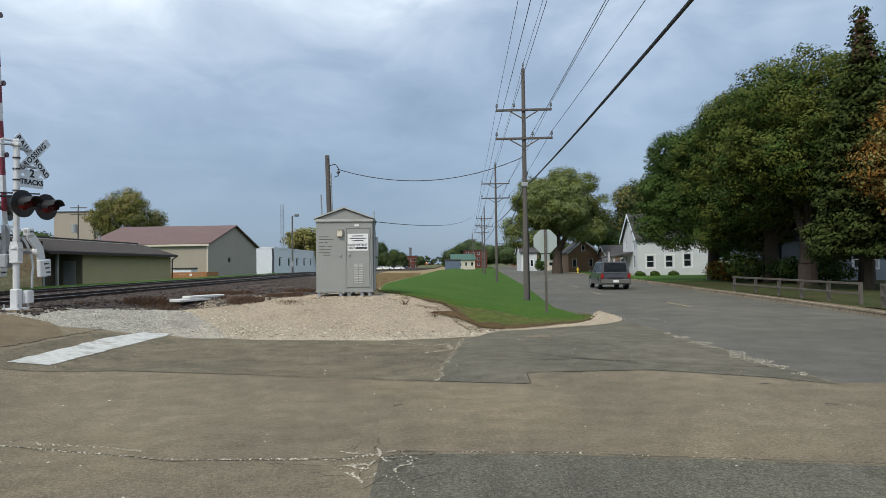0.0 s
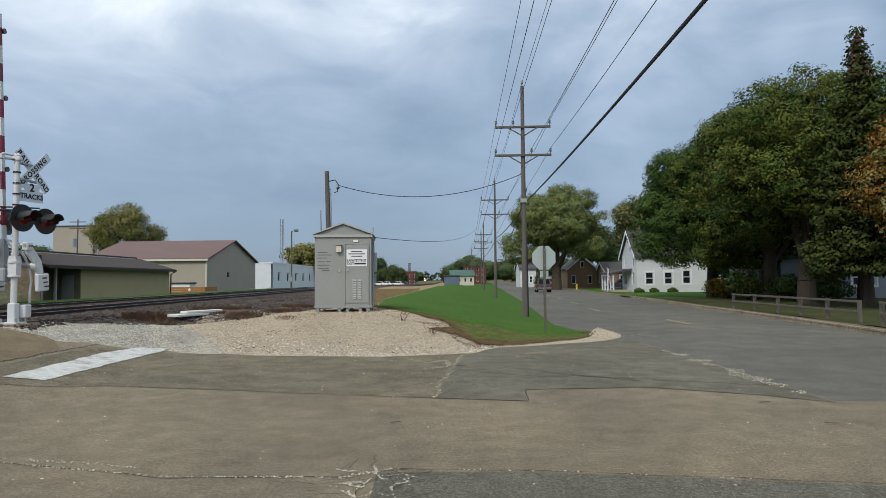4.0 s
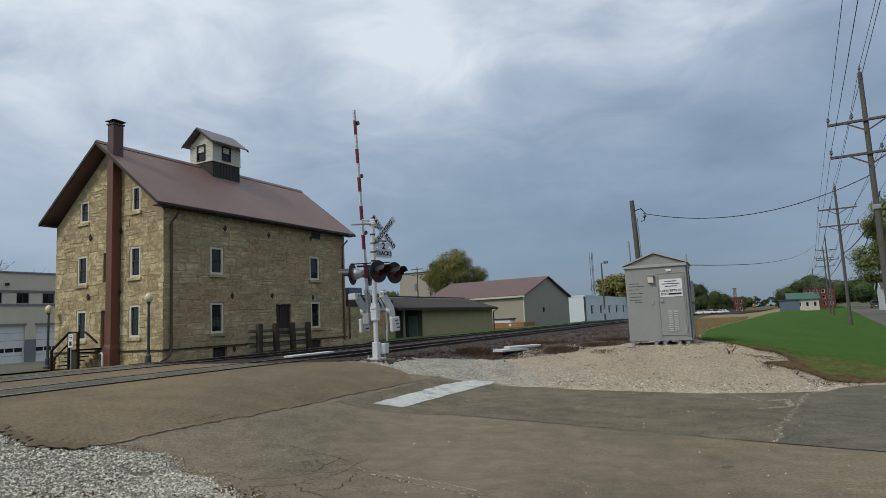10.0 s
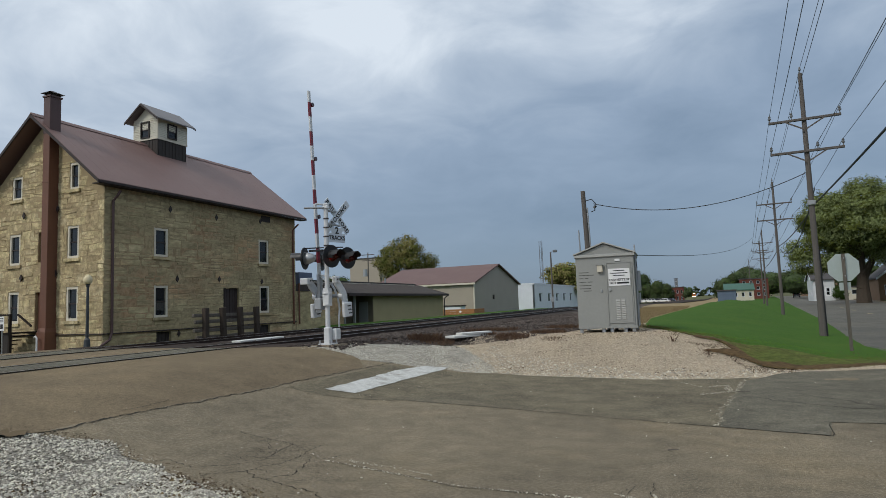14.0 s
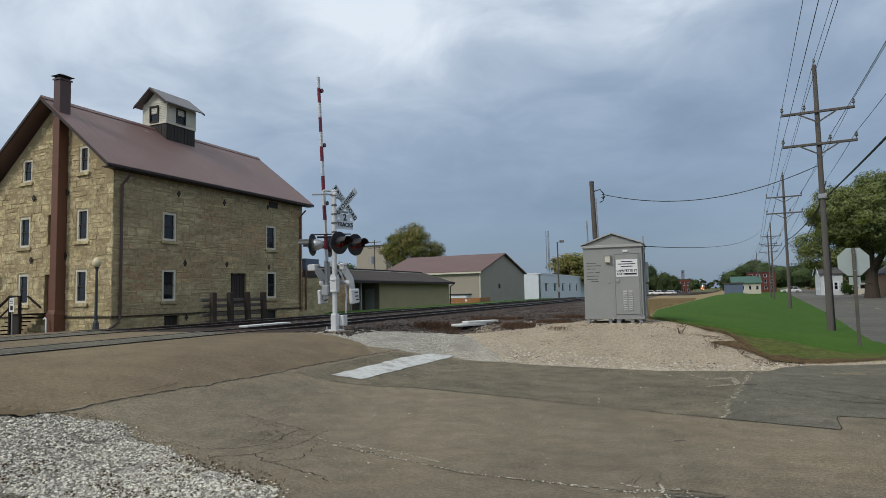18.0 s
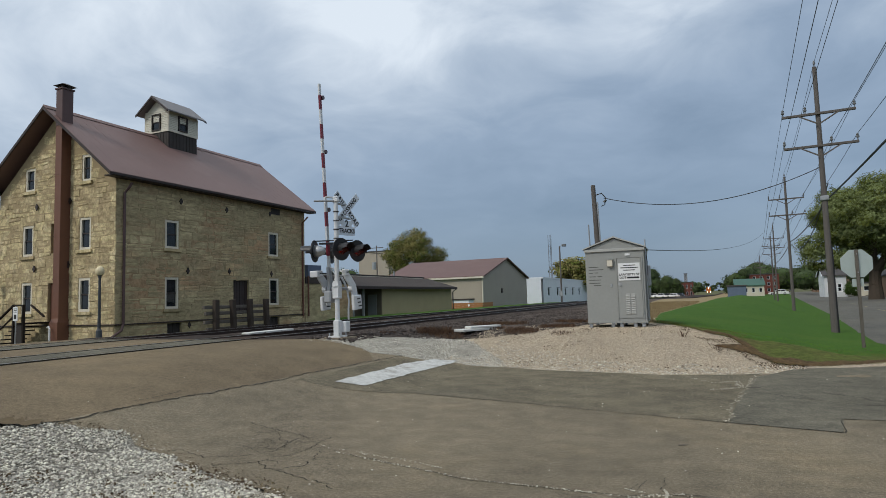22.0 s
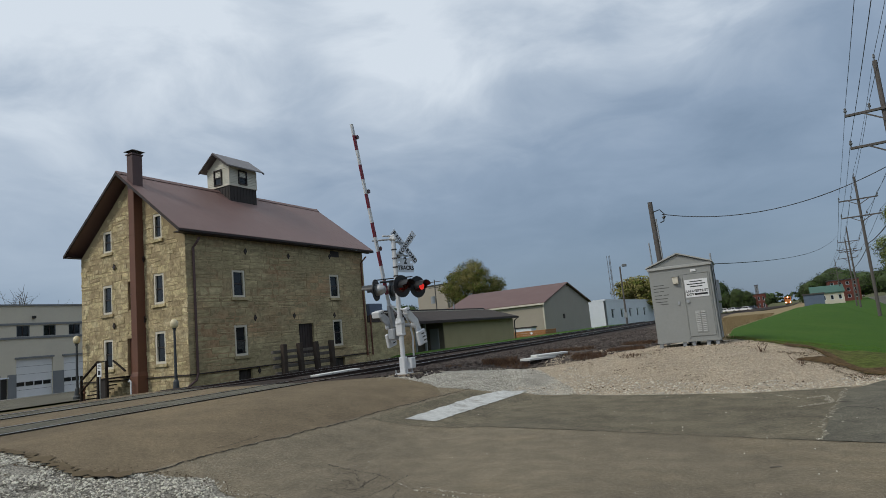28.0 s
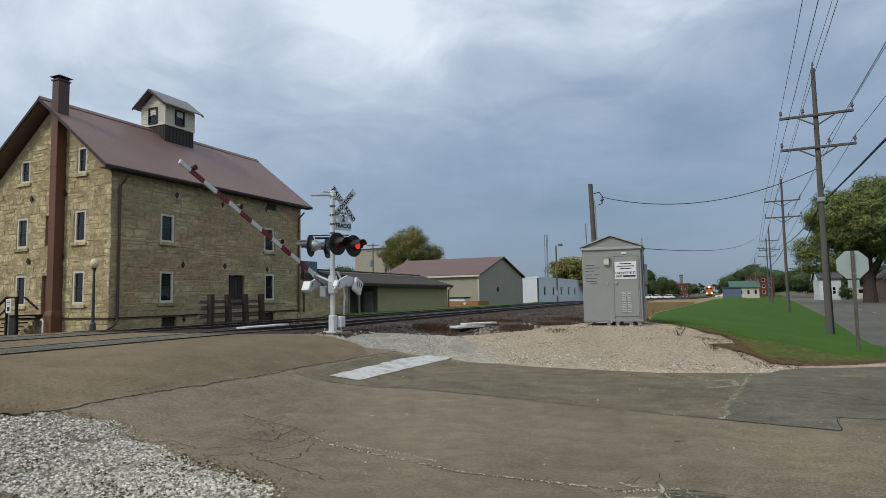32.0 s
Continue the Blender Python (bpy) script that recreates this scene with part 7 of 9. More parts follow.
def build_garage():
    g = thing("service_garage", pose(0, 0, 0), "cream two-tone service garage with white sectional doors and a flat roof", "building")
    X, y0, y1, top = -52.0, 23.75, 48.0, 6.95
    pl = plane_x(X, y0)
    doors = [(1.95 + k * 3.55, 4.65 + k * 3.55, -0.1, 2.85) for k in range(4)]
    wins = [(1.97 + k * 1.98, 2.93 + k * 1.98, 4.56, 5.42) for k in range(8)]
    man = (0.85, 1.35, -0.1, 1.45)
    part("front_wall", wall_sheet(B(), (0, y1 - y0), (-0.4, top), doors + wins + [man], pl, 0.35), M["garage_cream"], g, "cream stucco front wall")
    part("end_wall", bx(X - 25, X - 0.004, y0 - 0.02, y0 + 0.3, -0.4, top), M["garage_cream"], g, "cream stucco end wall")
    part("rear_wall", bx(X - 25, X - 24.7, y0 + 0.3, y1, -0.4, top), M["garage_cream"], g)
    part("roof", bx(X - 25.1, X + 0.1, y0 - 0.1, y1, top, top + 0.12), M["garage_grey"], g)
    for z in (4.38, 5.45):
        part("band", bx(X, X + 0.08, y0 - 0.05, y1, z, z + 0.16), M["garage_grey"], g, "grey string course")
        part("band", bx(X - 25, X + 0.08, y0 - 0.10, y0 - 0.02, z, z + 0.16), M["garage_grey"], g, "grey string course")
    spans = [0, man[0]] + [man[1]] + [v for d in doors for v in d[:2]] + [y1 - y0]
    for a, b in zip(spans[::2], spans[1::2]):
        part("grey_base", bx(X, X + 0.05, y0 + a, y0 + b, -0.4, 1.72), M["garage_grey"], g, "grey painted base")
    part("grey_base", bx(X - 25, X + 0.05, y0 - 0.07, y0 - 0.02, -0.4, 1.72), M["garage_grey"], g, "grey painted base")
    for d in doors:
        dr = part("sectional_door", bar_between(B(), pl, d[0], d[1], d[2], d[3], 0.15, 0.22), M["door_white"], g, "white sectional garage door")
        for k in range(1, 5):
            z = d[2] + (d[3] - d[2]) * k / 5
            part("door_joint", bar_between(B(), pl, d[0], d[1], z - 0.012, z + 0.012, 0.145, 0.16), M["garage_grey"], dr)
        for k in range(4):
            a = d[0] + 0.05 + (d[1] - d[0] - 0.1) * k / 4
            part("door_light", bar_between(B(), pl, a + 0.03, a + (d[1] - d[0]) / 4 - 0.08, 0.78, 1.08, 0.135, 0.16), M["glass"], dr, "dark door window")
        part("door_head", bar_between(B(), pl, d[0] - 0.1, d[1] + 0.1, d[3], d[3] + 0.14, -0.08, 0.0), M["garage_grey"], g)
    for wv in wins:
        sash_window(g, pl, *wv, M["garage_grey"], None, fw=0.05, meeting=False, split=True)
    md = part("entrance_door", bar_between(B(), pl, *man, 0.12, 0.2), M["black"], g, "dark entrance door")
    part("door_surround", bar_between(B(), pl, man[0] - 0.08, man[1] + 0.08, man[3], man[3] + 0.1, -0.06, 0.02), M["white_wall"], md)
    for x, z in ((X - 1.1, 5.75), (X - 4.5, 5.75), (X - 1.2, 3.0)):
        part("wall_lamp", bx(x - 0.15, x + 0.15, y0 - 0.28, y0 - 0.02, z, z + 0.16), M["black"], g)
    ep = lambda u, z, d: (X - 25 + u, y0 - 0.02 + d, z)
    for u in (19.2, 17.2):
        sash_window(g, ep, u - 0.95, u, 4.56, 5.42, M["garage_grey"], None, set_back=-0.03, fw=0.06, meeting=False, split=True)
    sheet("forecourt", steps(14.0, 60, 2.0), lambda y: -50.5, lambda y: -33.5, 6, M["asphalt_mid"], -0.03, "grey asphalt yard before the garage", along="y", category="yard")
    sheet("forecourt", steps(14.0, 60, 2.0), lambda y: -80, lambda y: -50.5, 6, M["concrete"], -0.02, "pale concrete apron along the garage", along="y", category="yard")
    for y in (3.1, 8.1, 13.0):
        part("wall_lamp", bx(X, X + 0.25, y0 + y, y0 + y + 0.2, 5.95, 6.15), M["black"], g)


def gable_house(name, m, label, W, L, e, r, wall, roof, front, side, porch=None, trim="white_wall"):
    """A house whose gable (width W) faces local -X and whose long side (length L) faces local -Y."""
    h = thing(name, m, label, "house")
    fp = lambda u, z, d: (d, W - u, z)
    sp = lambda u, z, d: (u, d, z)
    low = [f for f in front if f[3] < e]
    part("gable_wall", wall_sheet(B(), (0, W), (-0.4, e), low, fp, 0.2, top=[(0, e), (W, e), (W / 2, r)]), M[wall], h, "gable wall")
    part("side_wall", wall_sheet(B(), (0.2, L), (-0.4, e), side, sp, 0.2), M[wall], h, "long side wall")
    part("rear_wall", bx(0.2, L, W - 0.2, W, -0.4, e), M[wall], h)
    part("end_wall", prism(B(), [(0, -0.4), (W, -0.4), (W, e), (W / 2, r), (0, e)], "x", L - 0.2, L), M[wall], h)
    k = (r - e) / (W / 2)
    for y0 in (-0.3, W + 0.3):
        ze = e - 0.3 * k
        part("roof_slope", prism(B(), [(y0, ze + 0.06), (W / 2, r + 0.06), (W / 2, r + 0.24), (y0, ze + 0.24)], "x", -0.3, L + 0.3), M[roof], h, "shingle roof slope")
        part("bargeboard", prism(B(), [(y0, ze - 0.1), (W / 2, r - 0.1), (W / 2, r + 0.2), (y0, ze + 0.2)], "x", -0.35, -0.29), M[trim], h)
    for f in front:
        sash_window(h, fp, *f, M[trim], None, set_back=0.1 if f[3] < e else -0.04, fw=0.09)
    for s in side:
        sash_window(h, sp, *s, M[trim], None, fw=0.09)
        x0, x1, z0, z1 = s
        for a, b, c, d in ((x0 - 0.12, x0, z0 - 0.12, z1 + 0.14), (x1, x1 + 0.12, z0 - 0.12, z1 + 0.14), (x0, x1, z1, z1 + 0.14), (x0, x1, z0 - 0.12, z0), (x0 + 0.09, x1 - 0.09, (z0 + z1) / 2 - 0.035, (z0 + z1) / 2 + 0.035)):
            part("window_trim", bx(a, b, -0.035, 0.05, c, d), M["white"], h)
    if wall in ("white_siding",):
        n = int((e + 0.2) / 0.2)
        bm = B()
        for i in range(n):
            z = -0.2 + i * 0.2
            cuts = sorted([(s[0] - 0.01, s[1] + 0.01) for s in side if s[2] < z + 0.1 < s[3]])
            x = 0.0
            for a, b in cuts + [(L, L)]:
                if a > x:
                    prism(bm, [(-0.018, z), (0.0, z), (0.0, z + 0.19), (-0.004, z + 0.19)], "x", x, a)
                x = b
        part("clapboard", bm, M[wall], h, kind="stuff")
    if porch:
        a, b, dep, z = porch
        part("porch_roof", prism(B(), [(-dep - 0.3, z), (0, z + 0.45), (0, z + 0.6), (-dep - 0.3, z + 0.15)], "y", a - 0.3, b + 0.3), M[roof], h, "porch roof")
        part("porch_beam", bx(-dep - 0.1, -dep + 0.1, a, b, z - 0.2, z), M[trim], h)
        part("porch_floor", bx(-dep, 0, a, b, -0.1, 0.35), M["concrete"], h)
        for i in range(5):
            y = a + (b - a) * i / 4
            part("porch_post", bx(-dep - 0.07, -dep + 0.07, y - 0.07, y + 0.07, 0.3, z), M[trim], h)
    return h


M["orange_wood"] = material("orange_stained_boards", (0.38, 0.17, 0.06), (0.26, 0.11, 0.04), 3, 0.8, 0.2)
M["roof_grey"] = material("grey_asphalt_shingles", (0.10, 0.095, 0.095), (0.065, 0.062, 0.062), 2, 0.9, 0.3, fine=20)
M["blue_siding"] = material("pale_blue_siding", (0.25, 0.28, 0.31), (0.19, 0.215, 0.24), 1, 0.7, 0.05)
build_shed()
build_tan_building()
build_white_building()
build_garage()
gable_house("house", pose(22.0, 66.3, 0, 0, 0, 0), "white clapboard house with a steep gable and a porch", 5.0, 7.7, 4.1, 6.75, "white_siding", "roof_grey",
            [(0.8, 1.5, 0.9, 2.3), (3.5, 4.2, 0.9, 2.3), (0.9, 1.5, 2.85, 3.95), (3.5, 4.1, 2.85, 3.95)],
            [(0.95, 1.85, 0.95, 2.3), (3.0, 3.9, 0.95, 2.3), (4.98, 5.88, 1.0, 2.45)], porch=(1.8, 6.2, 2.0, 2.1))
gable_house("house", pose(26.5, 99, 0, 0, 0, 86), "brown brick house with a front gable and white windows", 4.7, 9, 3.2, 5.15, "brown_brick", "roof_grey",
            [(0.6, 1.3, 0.8, 2.2), (3.2, 3.9, 0.8, 2.2), (2.05, 2.65, 3.4, 4.4)], [(2, 3, 0.8, 2.2)])
gable_house("house", pose(26.0, 92, 0, 0, 0, -5.5), "low dark red house beyond the trees", 8, 10, 2.6, 4.0, "brown_brick", "roof_grey", [(1.2, 2.2, 0.9, 2.1), (5, 6, 0.9, 2.1)], [(2, 3, 0.9, 2.1)])
gable_house("house", pose(17.3, 122, 0, 0, 0, 0), "white house with a pale blue-grey side", 6.0, 3.2, 3.6, 5.2, "white_siding", "roof_grey",
            [(1.4, 2.2, 0.9, 2.2), (3.9, 4.7, 0.9, 2.2)], [(0.5, 1.1, 0.9, 2.2), (1.9, 2.5, 0.9, 2.2)])
gable_house("house", pose(24.5, 43.5, 0, 0, 0, -5.5), "pale blue-grey house in the shade of the maples", 9.0, 18, 3.0, 5.2, "blue_siding", "roof_grey",
            [(1.2, 2.2, 0.9, 2.2), (6.0, 7.0, 0.9, 2.2)], [(1.6, 2.6, 1.0, 2.2), (5.0, 6.6, 1.0, 2.2), (9.5, 10.7, 1.0, 2.2)])


def block(name, m, label, w, d, h, wall, roofm, rows, cols, category="building", gable=0.0):
    """A plain far block with a grid of windows on its front (local -Y)."""
    b = thing(name, m, label, category)
    holes = []
    for r in range(rows):
        z = 0.9 + r * (h - 0.6) / max(rows, 1)
        for c in range(cols):
            u = (c + 0.5) * w / cols
            holes.append((u - w / cols * 0.22, u + w / cols * 0.22, z, z + (h - 0.6) / max(rows, 1) * 0.55))
    pl = lambda u, z, dd: (u, dd, z)
    part("front_wall", wall_sheet(B(), (0, w), (-0.5, h), holes, pl, 0.3), M[wall], b)
    part("side_wall", bx(0, 0.3, 0.3, d, -0.5, h), M[wall], b)
    part("side_wall", bx(w - 0.3, w, 0.3, d, -0.5, h), M[wall], b)
    part("rear_wall", bx(0.3, w - 0.3, d - 0.3, d, -0.5, h), M[wall], b)
    if gable:
        part("roof", prism(B(), [(-0.3, h - 0.1), (d / 2, h + gable), (d + 0.3, h - 0.1), (d + 0.3, h + 0.05), (d / 2, h + gable + 0.15), (-0.3, h + 0.05)], "x", -0.3, w + 0.3), M[roofm], b)
    else:
        part("roof", bx(-0.15, w + 0.15, -0.15, d, h, h + 0.25), M[roofm], b)
    for hh in holes:
        wd = part("window", bar_between(B(), pl, *hh, 0.12, 0.18), M["white_wall"], b)
        part("pane", bar_between(B(), pl, hh[0] + 0.1, hh[1] - 0.1, hh[2] + 0.1, hh[3] - 0.1, 0.10, 0.122), M["glass"], wd)
    return b


block("brick_building", pose(10.4, 205, 0), "dark red brick building with pale windows", 7.4, 12, 5.9, "brick", "roof_grey", 3, 4)
block("store", pose(4.9, 165, 0), "cream store with a green metal roof", 6.2, 8, 2.6, "garage_cream", "green_roof", 1, 4, gable=1.5)
block("storage_container", pose(2.5, 130, 0), "blue-grey storage container beside the lawn", 3.2, 2.4, 2.3, "blue_box", "roof_grey", 0, 1)
block("store", pose(6.2, 178, 0), "white low store front", 5, 8, 3.0, "white_wall", "roof_grey", 1, 2)
block("brick_building", pose(-18.6, 330, -1.3), "red brick building with a roof tower far along the line", 9.5, 12, 7.2, "brick", "roof_grey", 2, 5)
block("tower", pose(-13.2, 334, 6.1), "grey steel tower on the far roof", 1.5, 1.5, 4.2, "garage_grey", "roof_grey", 2, 1)
block("concrete_tower", pose(-78.5, 129, 0), "tall blank tan grain building beyond the shed", 8.2, 6, 13.2, "tan_metal", "roof_grey", 0, 1)
block("brick_building", pose(33, 250, 0), "brown brick block beyond the street trees", 12, 12, 9.5, "brown_brick", "roof_grey", 3, 4)
block("garage", pose(21.0, 125, 0), "low cream garage beside the far white house", 3.8, 5, 2.1, "garage_cream", "roof_grey", 1, 2, category="garage")

# ---- trees ----


def leaf_mesh(name, lobes, n, size, seed, mats, clump=0.55, per=14, flat=0.6):
    """Leaves in clumps over the skin of several uneven lobes."""
    rng = np.random.default_rng(seed)
    vol = np.array([(l[3] * l[4] + l[4] * l[5] + l[3] * l[5]) for l in lobes])
    pick = rng.choice(len(lobes), size=max(1, n // per), p=vol / vol.sum())
    L = np.array(lobes)[pick]
    d = rng.normal(size=(len(pick), 3))
    d /= np.linalg.norm(d, axis=1)[:, None]
    r = rng.uniform(0.3, 1.0, len(pick)) ** 0.35
    c = L[:, :3] + d * L[:, 3:6] * r[:, None]
    c = np.repeat(c, per, axis=0)
    out = np.repeat(d, per, axis=0)
    w = rng.normal(size=c.shape)
    w /= np.maximum(1.0, np.linalg.norm(w, axis=1) / 1.75)[:, None]
    p = c + w * clump * np.array([1, 1, flat])
    m = len(p)
    puff = (p - c) / max(clump, 0.01)
    nrm = out * 0.55 + puff * 0.45 + np.array([0, 0, 0.4]) + rng.normal(size=(m, 3)) * 0.35
    nrm /= np.linalg.norm(nrm, axis=1)[:, None]
    a = np.cross(nrm, rng.normal(size=(m, 3)))
    a /= np.linalg.norm(a, axis=1)[:, None]
    b = np.cross(nrm, a)
    s = size * rng.uniform(0.55, 1.3, m)[:, None]
    v = np.stack([p - a * s, p - b * s * 0.6, p + a * s, p + b * s * 0.6], axis=1).reshape(-1, 3)
    me = bpy.data.meshes.new(name)
    me.from_pydata(v.tolist(), [], np.arange(4 * m).reshape(-1, 4).tolist())
    soft = out * 0.55 + puff * 0.5 + np.array([0, 0, 0.25]) + rng.normal(size=(m, 3)) * 0.22
    soft /= np.linalg.norm(soft, axis=1)[:, None]
    me.polygons.foreach_set("use_smooth", np.ones(m, dtype=bool))
    me.normals_split_custom_set_from_vertices(np.repeat(soft, 4, axis=0).tolist())
    for k in mats:
        me.materials.append(k)
    if len(mats) > 1:
        me.polygons.foreach_set("material_index", np.repeat(rng.choice(len(mats), size=m // per, p=[0.62] + [0.38 / (len(mats) - 1)] * (len(mats) - 1)), per).astype(np.int32))
    return me


def build_tree(m, label, trunk_h, trunk_r, lobes, n, size, seed, mats, limbs=7, clump=0.55, kind="tree", per=14):
    t = thing("tree", m, label, kind)
    rnd = random.Random(seed)
    bm = B()
    tube(bm, (0, 0, -0.3), (0, 0, trunk_h * 0.5), trunk_r * 1.25, trunk_r, 12)
    tube(bm, (0, 0, trunk_h * 0.5), (0.1, 0.05, trunk_h), trunk_r, trunk_r * 0.85, 12)
    for k in range(limbs):
        l = lobes[k % len(lobes)]
        z0 = trunk_h * rnd.uniform(0.6, 1.0)
        mid = Vector((l[0] * 0.5, l[1] * 0.5, (z0 + l[2]) / 2 + rnd.uniform(-0.3, 0.5)))
        end = Vector((l[0] + rnd.uniform(-0.4, 0.4) * l[3], l[1] + rnd.uniform(-0.4, 0.4) * l[4], l[2] + rnd.uniform(0, 0.5) * l[5]))
        tube(bm, (0, 0, z0), mid, trunk_r * 0.55, trunk_r * 0.34, 8)
        tube(bm, mid, end, trunk_r * 0.34, trunk_r * 0.08, 6)
    part("trunk", bm, M["bark"], t, "grey bark trunk with spreading limbs")
    cr = new("crown", leaf_mesh("crown", lobes, n, size, seed, mats, clump, per))
    cr.parent = t
    return t


def round_lobes(r, z0, z1, seed, n=12, spread=0.62, least=0.32):
    """Lobes of a broad round crown of radius r between two heights."""
    rnd = random.Random(seed)
    zc, hz = (z0 + z1) / 2, (z1 - z0) / 2
    out = [(0, 0, zc, r * 0.7, r * 0.7, hz * 0.8), (0.1 * r, 0, zc + hz * 0.55, r * 0.5, r * 0.5, hz * 0.44), (-0.3 * r, 0.1 * r, zc + hz * 0.4, r * 0.45, r * 0.45, hz * 0.45)]
    for k in range(n):
        a = 2 * math.pi * k / n * 2.4 + rnd.uniform(-0.4, 0.4)
        u = rnd.uniform(-0.75, 0.75)
        q = r * spread * math.sqrt(1 - u * u) * rnd.uniform(0.8, 1.1)
        s = rnd.uniform(least, least + 0.13)
        out.append((q * math.cos(a), q * math.sin(a), zc + u * hz * 0.75, r * s, r * s, max(0.8, hz * s)))
    return out


dk, ol, md, og, fl = M["leaf_dark"], M["leaf_olive"], M["leaf_mid"], M["leaf_orange"], M["far_leaf"]
# the row of maples and the spruce before the shaded house
build_tree(pose(22.3, 49.0, 0.1), "dark green maple at the end of the row", 3.0, 0.40, round_lobes(5.9, 2.7, 13.2, 11, 30, 0.78, 0.2) + [(-5.6, -2.0, 4.9, 1.5, 1.6, 1.5), (-5.1, -1.5, 6.6, 1.5, 1.6, 1.4), (-5.4, -2.0, 3.9, 1.4, 1.5, 1.2), (-4.0, -2.2, 3.7, 1.8, 1.8, 1.3), (-2.2, -2.8, 3.6, 1.8, 1.8, 1.3), (-4.4, -1.0, 7.0, 1.6, 1.8, 1.6), (-3.6, -3.2, 5.6, 2.5, 2.5, 2.2), (-1.0, -4.6, 4.0, 2.6, 2.2, 1.6), (2.5, -4.2, 4.0, 2.4, 2.2, 1.6)], 150000, 0.085, 11, [dk], clump=0.32, per=60)
build_tree(pose(22.8, 41.5, 0.1), "broad dark maple with a few olive leaves", 3.2, 0.45, round_lobes(5.8, 2.4, 14.2, 12, 40, 0.84, 0.17) + [(-2.6, 2.4, 3.2, 1.8, 1.8, 1.0), (-1.2, 3.0, 3.1, 1.9, 1.8, 1.0), (0.6, 2.6, 3.1, 1.8, 1.8, 0.95)], 150000, 0.083, 12, [ol, dk], clump=0.32, per=60)
build_tree(pose(22.3, 36.6, 0.1), "maple with a forked trunk behind the low fence", 2.6, 0.48, round_lobes(5.6, 2.6, 14.4, 13, 40, 0.84, 0.17), 150000, 0.08, 13, [ol, dk], clump=0.32, per=60)
build_tree(pose(26.5, 37.5, 0.1), "tall maple at the back of the row", 3.4, 0.40, round_lobes(5.0, 3.0, 15.0, 14, 26, 0.76, 0.2), 60000, 0.10, 14, [dk], clump=0.38, per=48)
build_tree(pose(29.0, 47.0, 0.1), "dark maple behind the row", 3.4, 0.40, round_lobes(6.0, 2.5, 12.5, 15), 16000, 0.2, 15, [dk], clump=0.5)


def build_spruce(m, h, r0, n, seed):
    t = thing("tree", m, "tall dark spruce with a brown cone-laden top", "tree")
    bm = tube(B(), (0, 0, -0.3), (0, 0, h), 0.2, 0.03, 10)
    rng = np.random.default_rng(seed)
    part("trunk", bm, M["bark"], t, "straight spruce trunk")
    lobes = []
    z = 2.5
    rnd = random.Random(seed)
    while z < h - 0.3:
        r = r0 * (1 - z / h) ** 0.85 + 0.12
        k = max(3, int(6 * r))
        for i in range(k):
            a = 2 * math.pi * i / k + rnd.uniform(-0.3, 0.3)
            q = r * rnd.uniform(0.55, 0.95)
            lobes.append((q * math.cos(a) * 0.6, q * math.sin(a) * 0.6, z - q * 0.2 + rnd.uniform(-0.22, 0.22), max(0.14, abs(math.cos(a)) * q * 0.5 + 0.12), max(0.14, abs(math.sin(a)) * q * 0.5 + 0.12), rnd.uniform(0.13, 0.26)))
        z += 0.42
    cr = new("crown", leaf_mesh("crown", lobes, n, 0.10, seed, [M["needle"]], 0.17, 10, 0.7))
    cr.parent = t
    top = [(0.0, 0.0, h - 0.5 - 0.35 * k, 0.14 + 0.07 * k, 0.14 + 0.07 * k, 0.16) for k in range(7)]
    c2 = new("cone_cluster", leaf_mesh("cone_cluster", top, 2600, 0.07, seed + 1, [M["weeds"]], 0.1, 8))
    c2.parent = t
    tagged(c2, "brown cones at the tip", kind="stuff")


build_spruce(pose(21.6, 30.5, 0.1), 14.2, 3.9, 64000, 21)
build_tree(pose(22.15, 26.6, 0.1), "maple turning orange beside the spruce", 2.6, 0.36, round_lobes(3.3, 2.6, 9.4, 16), 56000, 0.08, 16, [og, md], clump=0.26, per=30)
build_tree(pose(25.6, 31.5, 0.1), "dark trunked shade tree", 3.4, 0.4, round_lobes(4.2, 3.2, 9.5, 17), 14000, 0.15, 17, [dk, ol], clump=0.45)
# street trees further down
build_tree(pose(18.5, 92, 0.1), "big yellow-green street tree hung over the road", 3.4, 0.7, round_lobes(6.6, 4.4, 14.6, 18, 26, 0.78, 0.18) + [(-5.6, 0, 5.4, 2.1, 2.1, 1.5), (5.6, 0, 6.2, 1.9, 2.0, 1.7), (-6.4, 0, 7.0, 1.7, 1.8, 1.6), (1.2, 0, 14.4, 2.0, 2.0, 1.4), (4.3, 0, 13.4, 2.0, 2.0, 1.6), (-3.4, 0, 13.0, 2.0, 2.0, 1.5), (6.6, 0, 9.6, 1.5, 1.6, 2.2), (-3.0, -1, 5.0, 2.2, 2.0, 1.1), (3.0, -1, 5.6, 2.0, 2.0, 1.0)], 130000, 0.12, 18, [M["leaf_street"], ol], clump=0.48, per=56)
build_tree(pose(28.2, 85, 0.1), "pale green tree behind the white house", 4, 0.4, round_lobes(3.6, 3.5, 13.0, 19, 14, 0.7, 0.24), 22000, 0.16, 19, [fl, md])
build_tree(pose(-51.6, 104, 0), "round tree turning olive yellow behind the shed", 3, 0.5, round_lobes(5.9, 2.5, 15.0, 20, 22, 0.74, 0.2), 38000, 0.14, 20, [md, ol], clump=0.5, per=36)
build_tree(pose(-27.5, 138, 0), "yellowing tree behind the white building", 3, 0.4, round_lobes(6.0, 2.5, 10.0, 22), 9000, 0.28, 22, [md, ol])
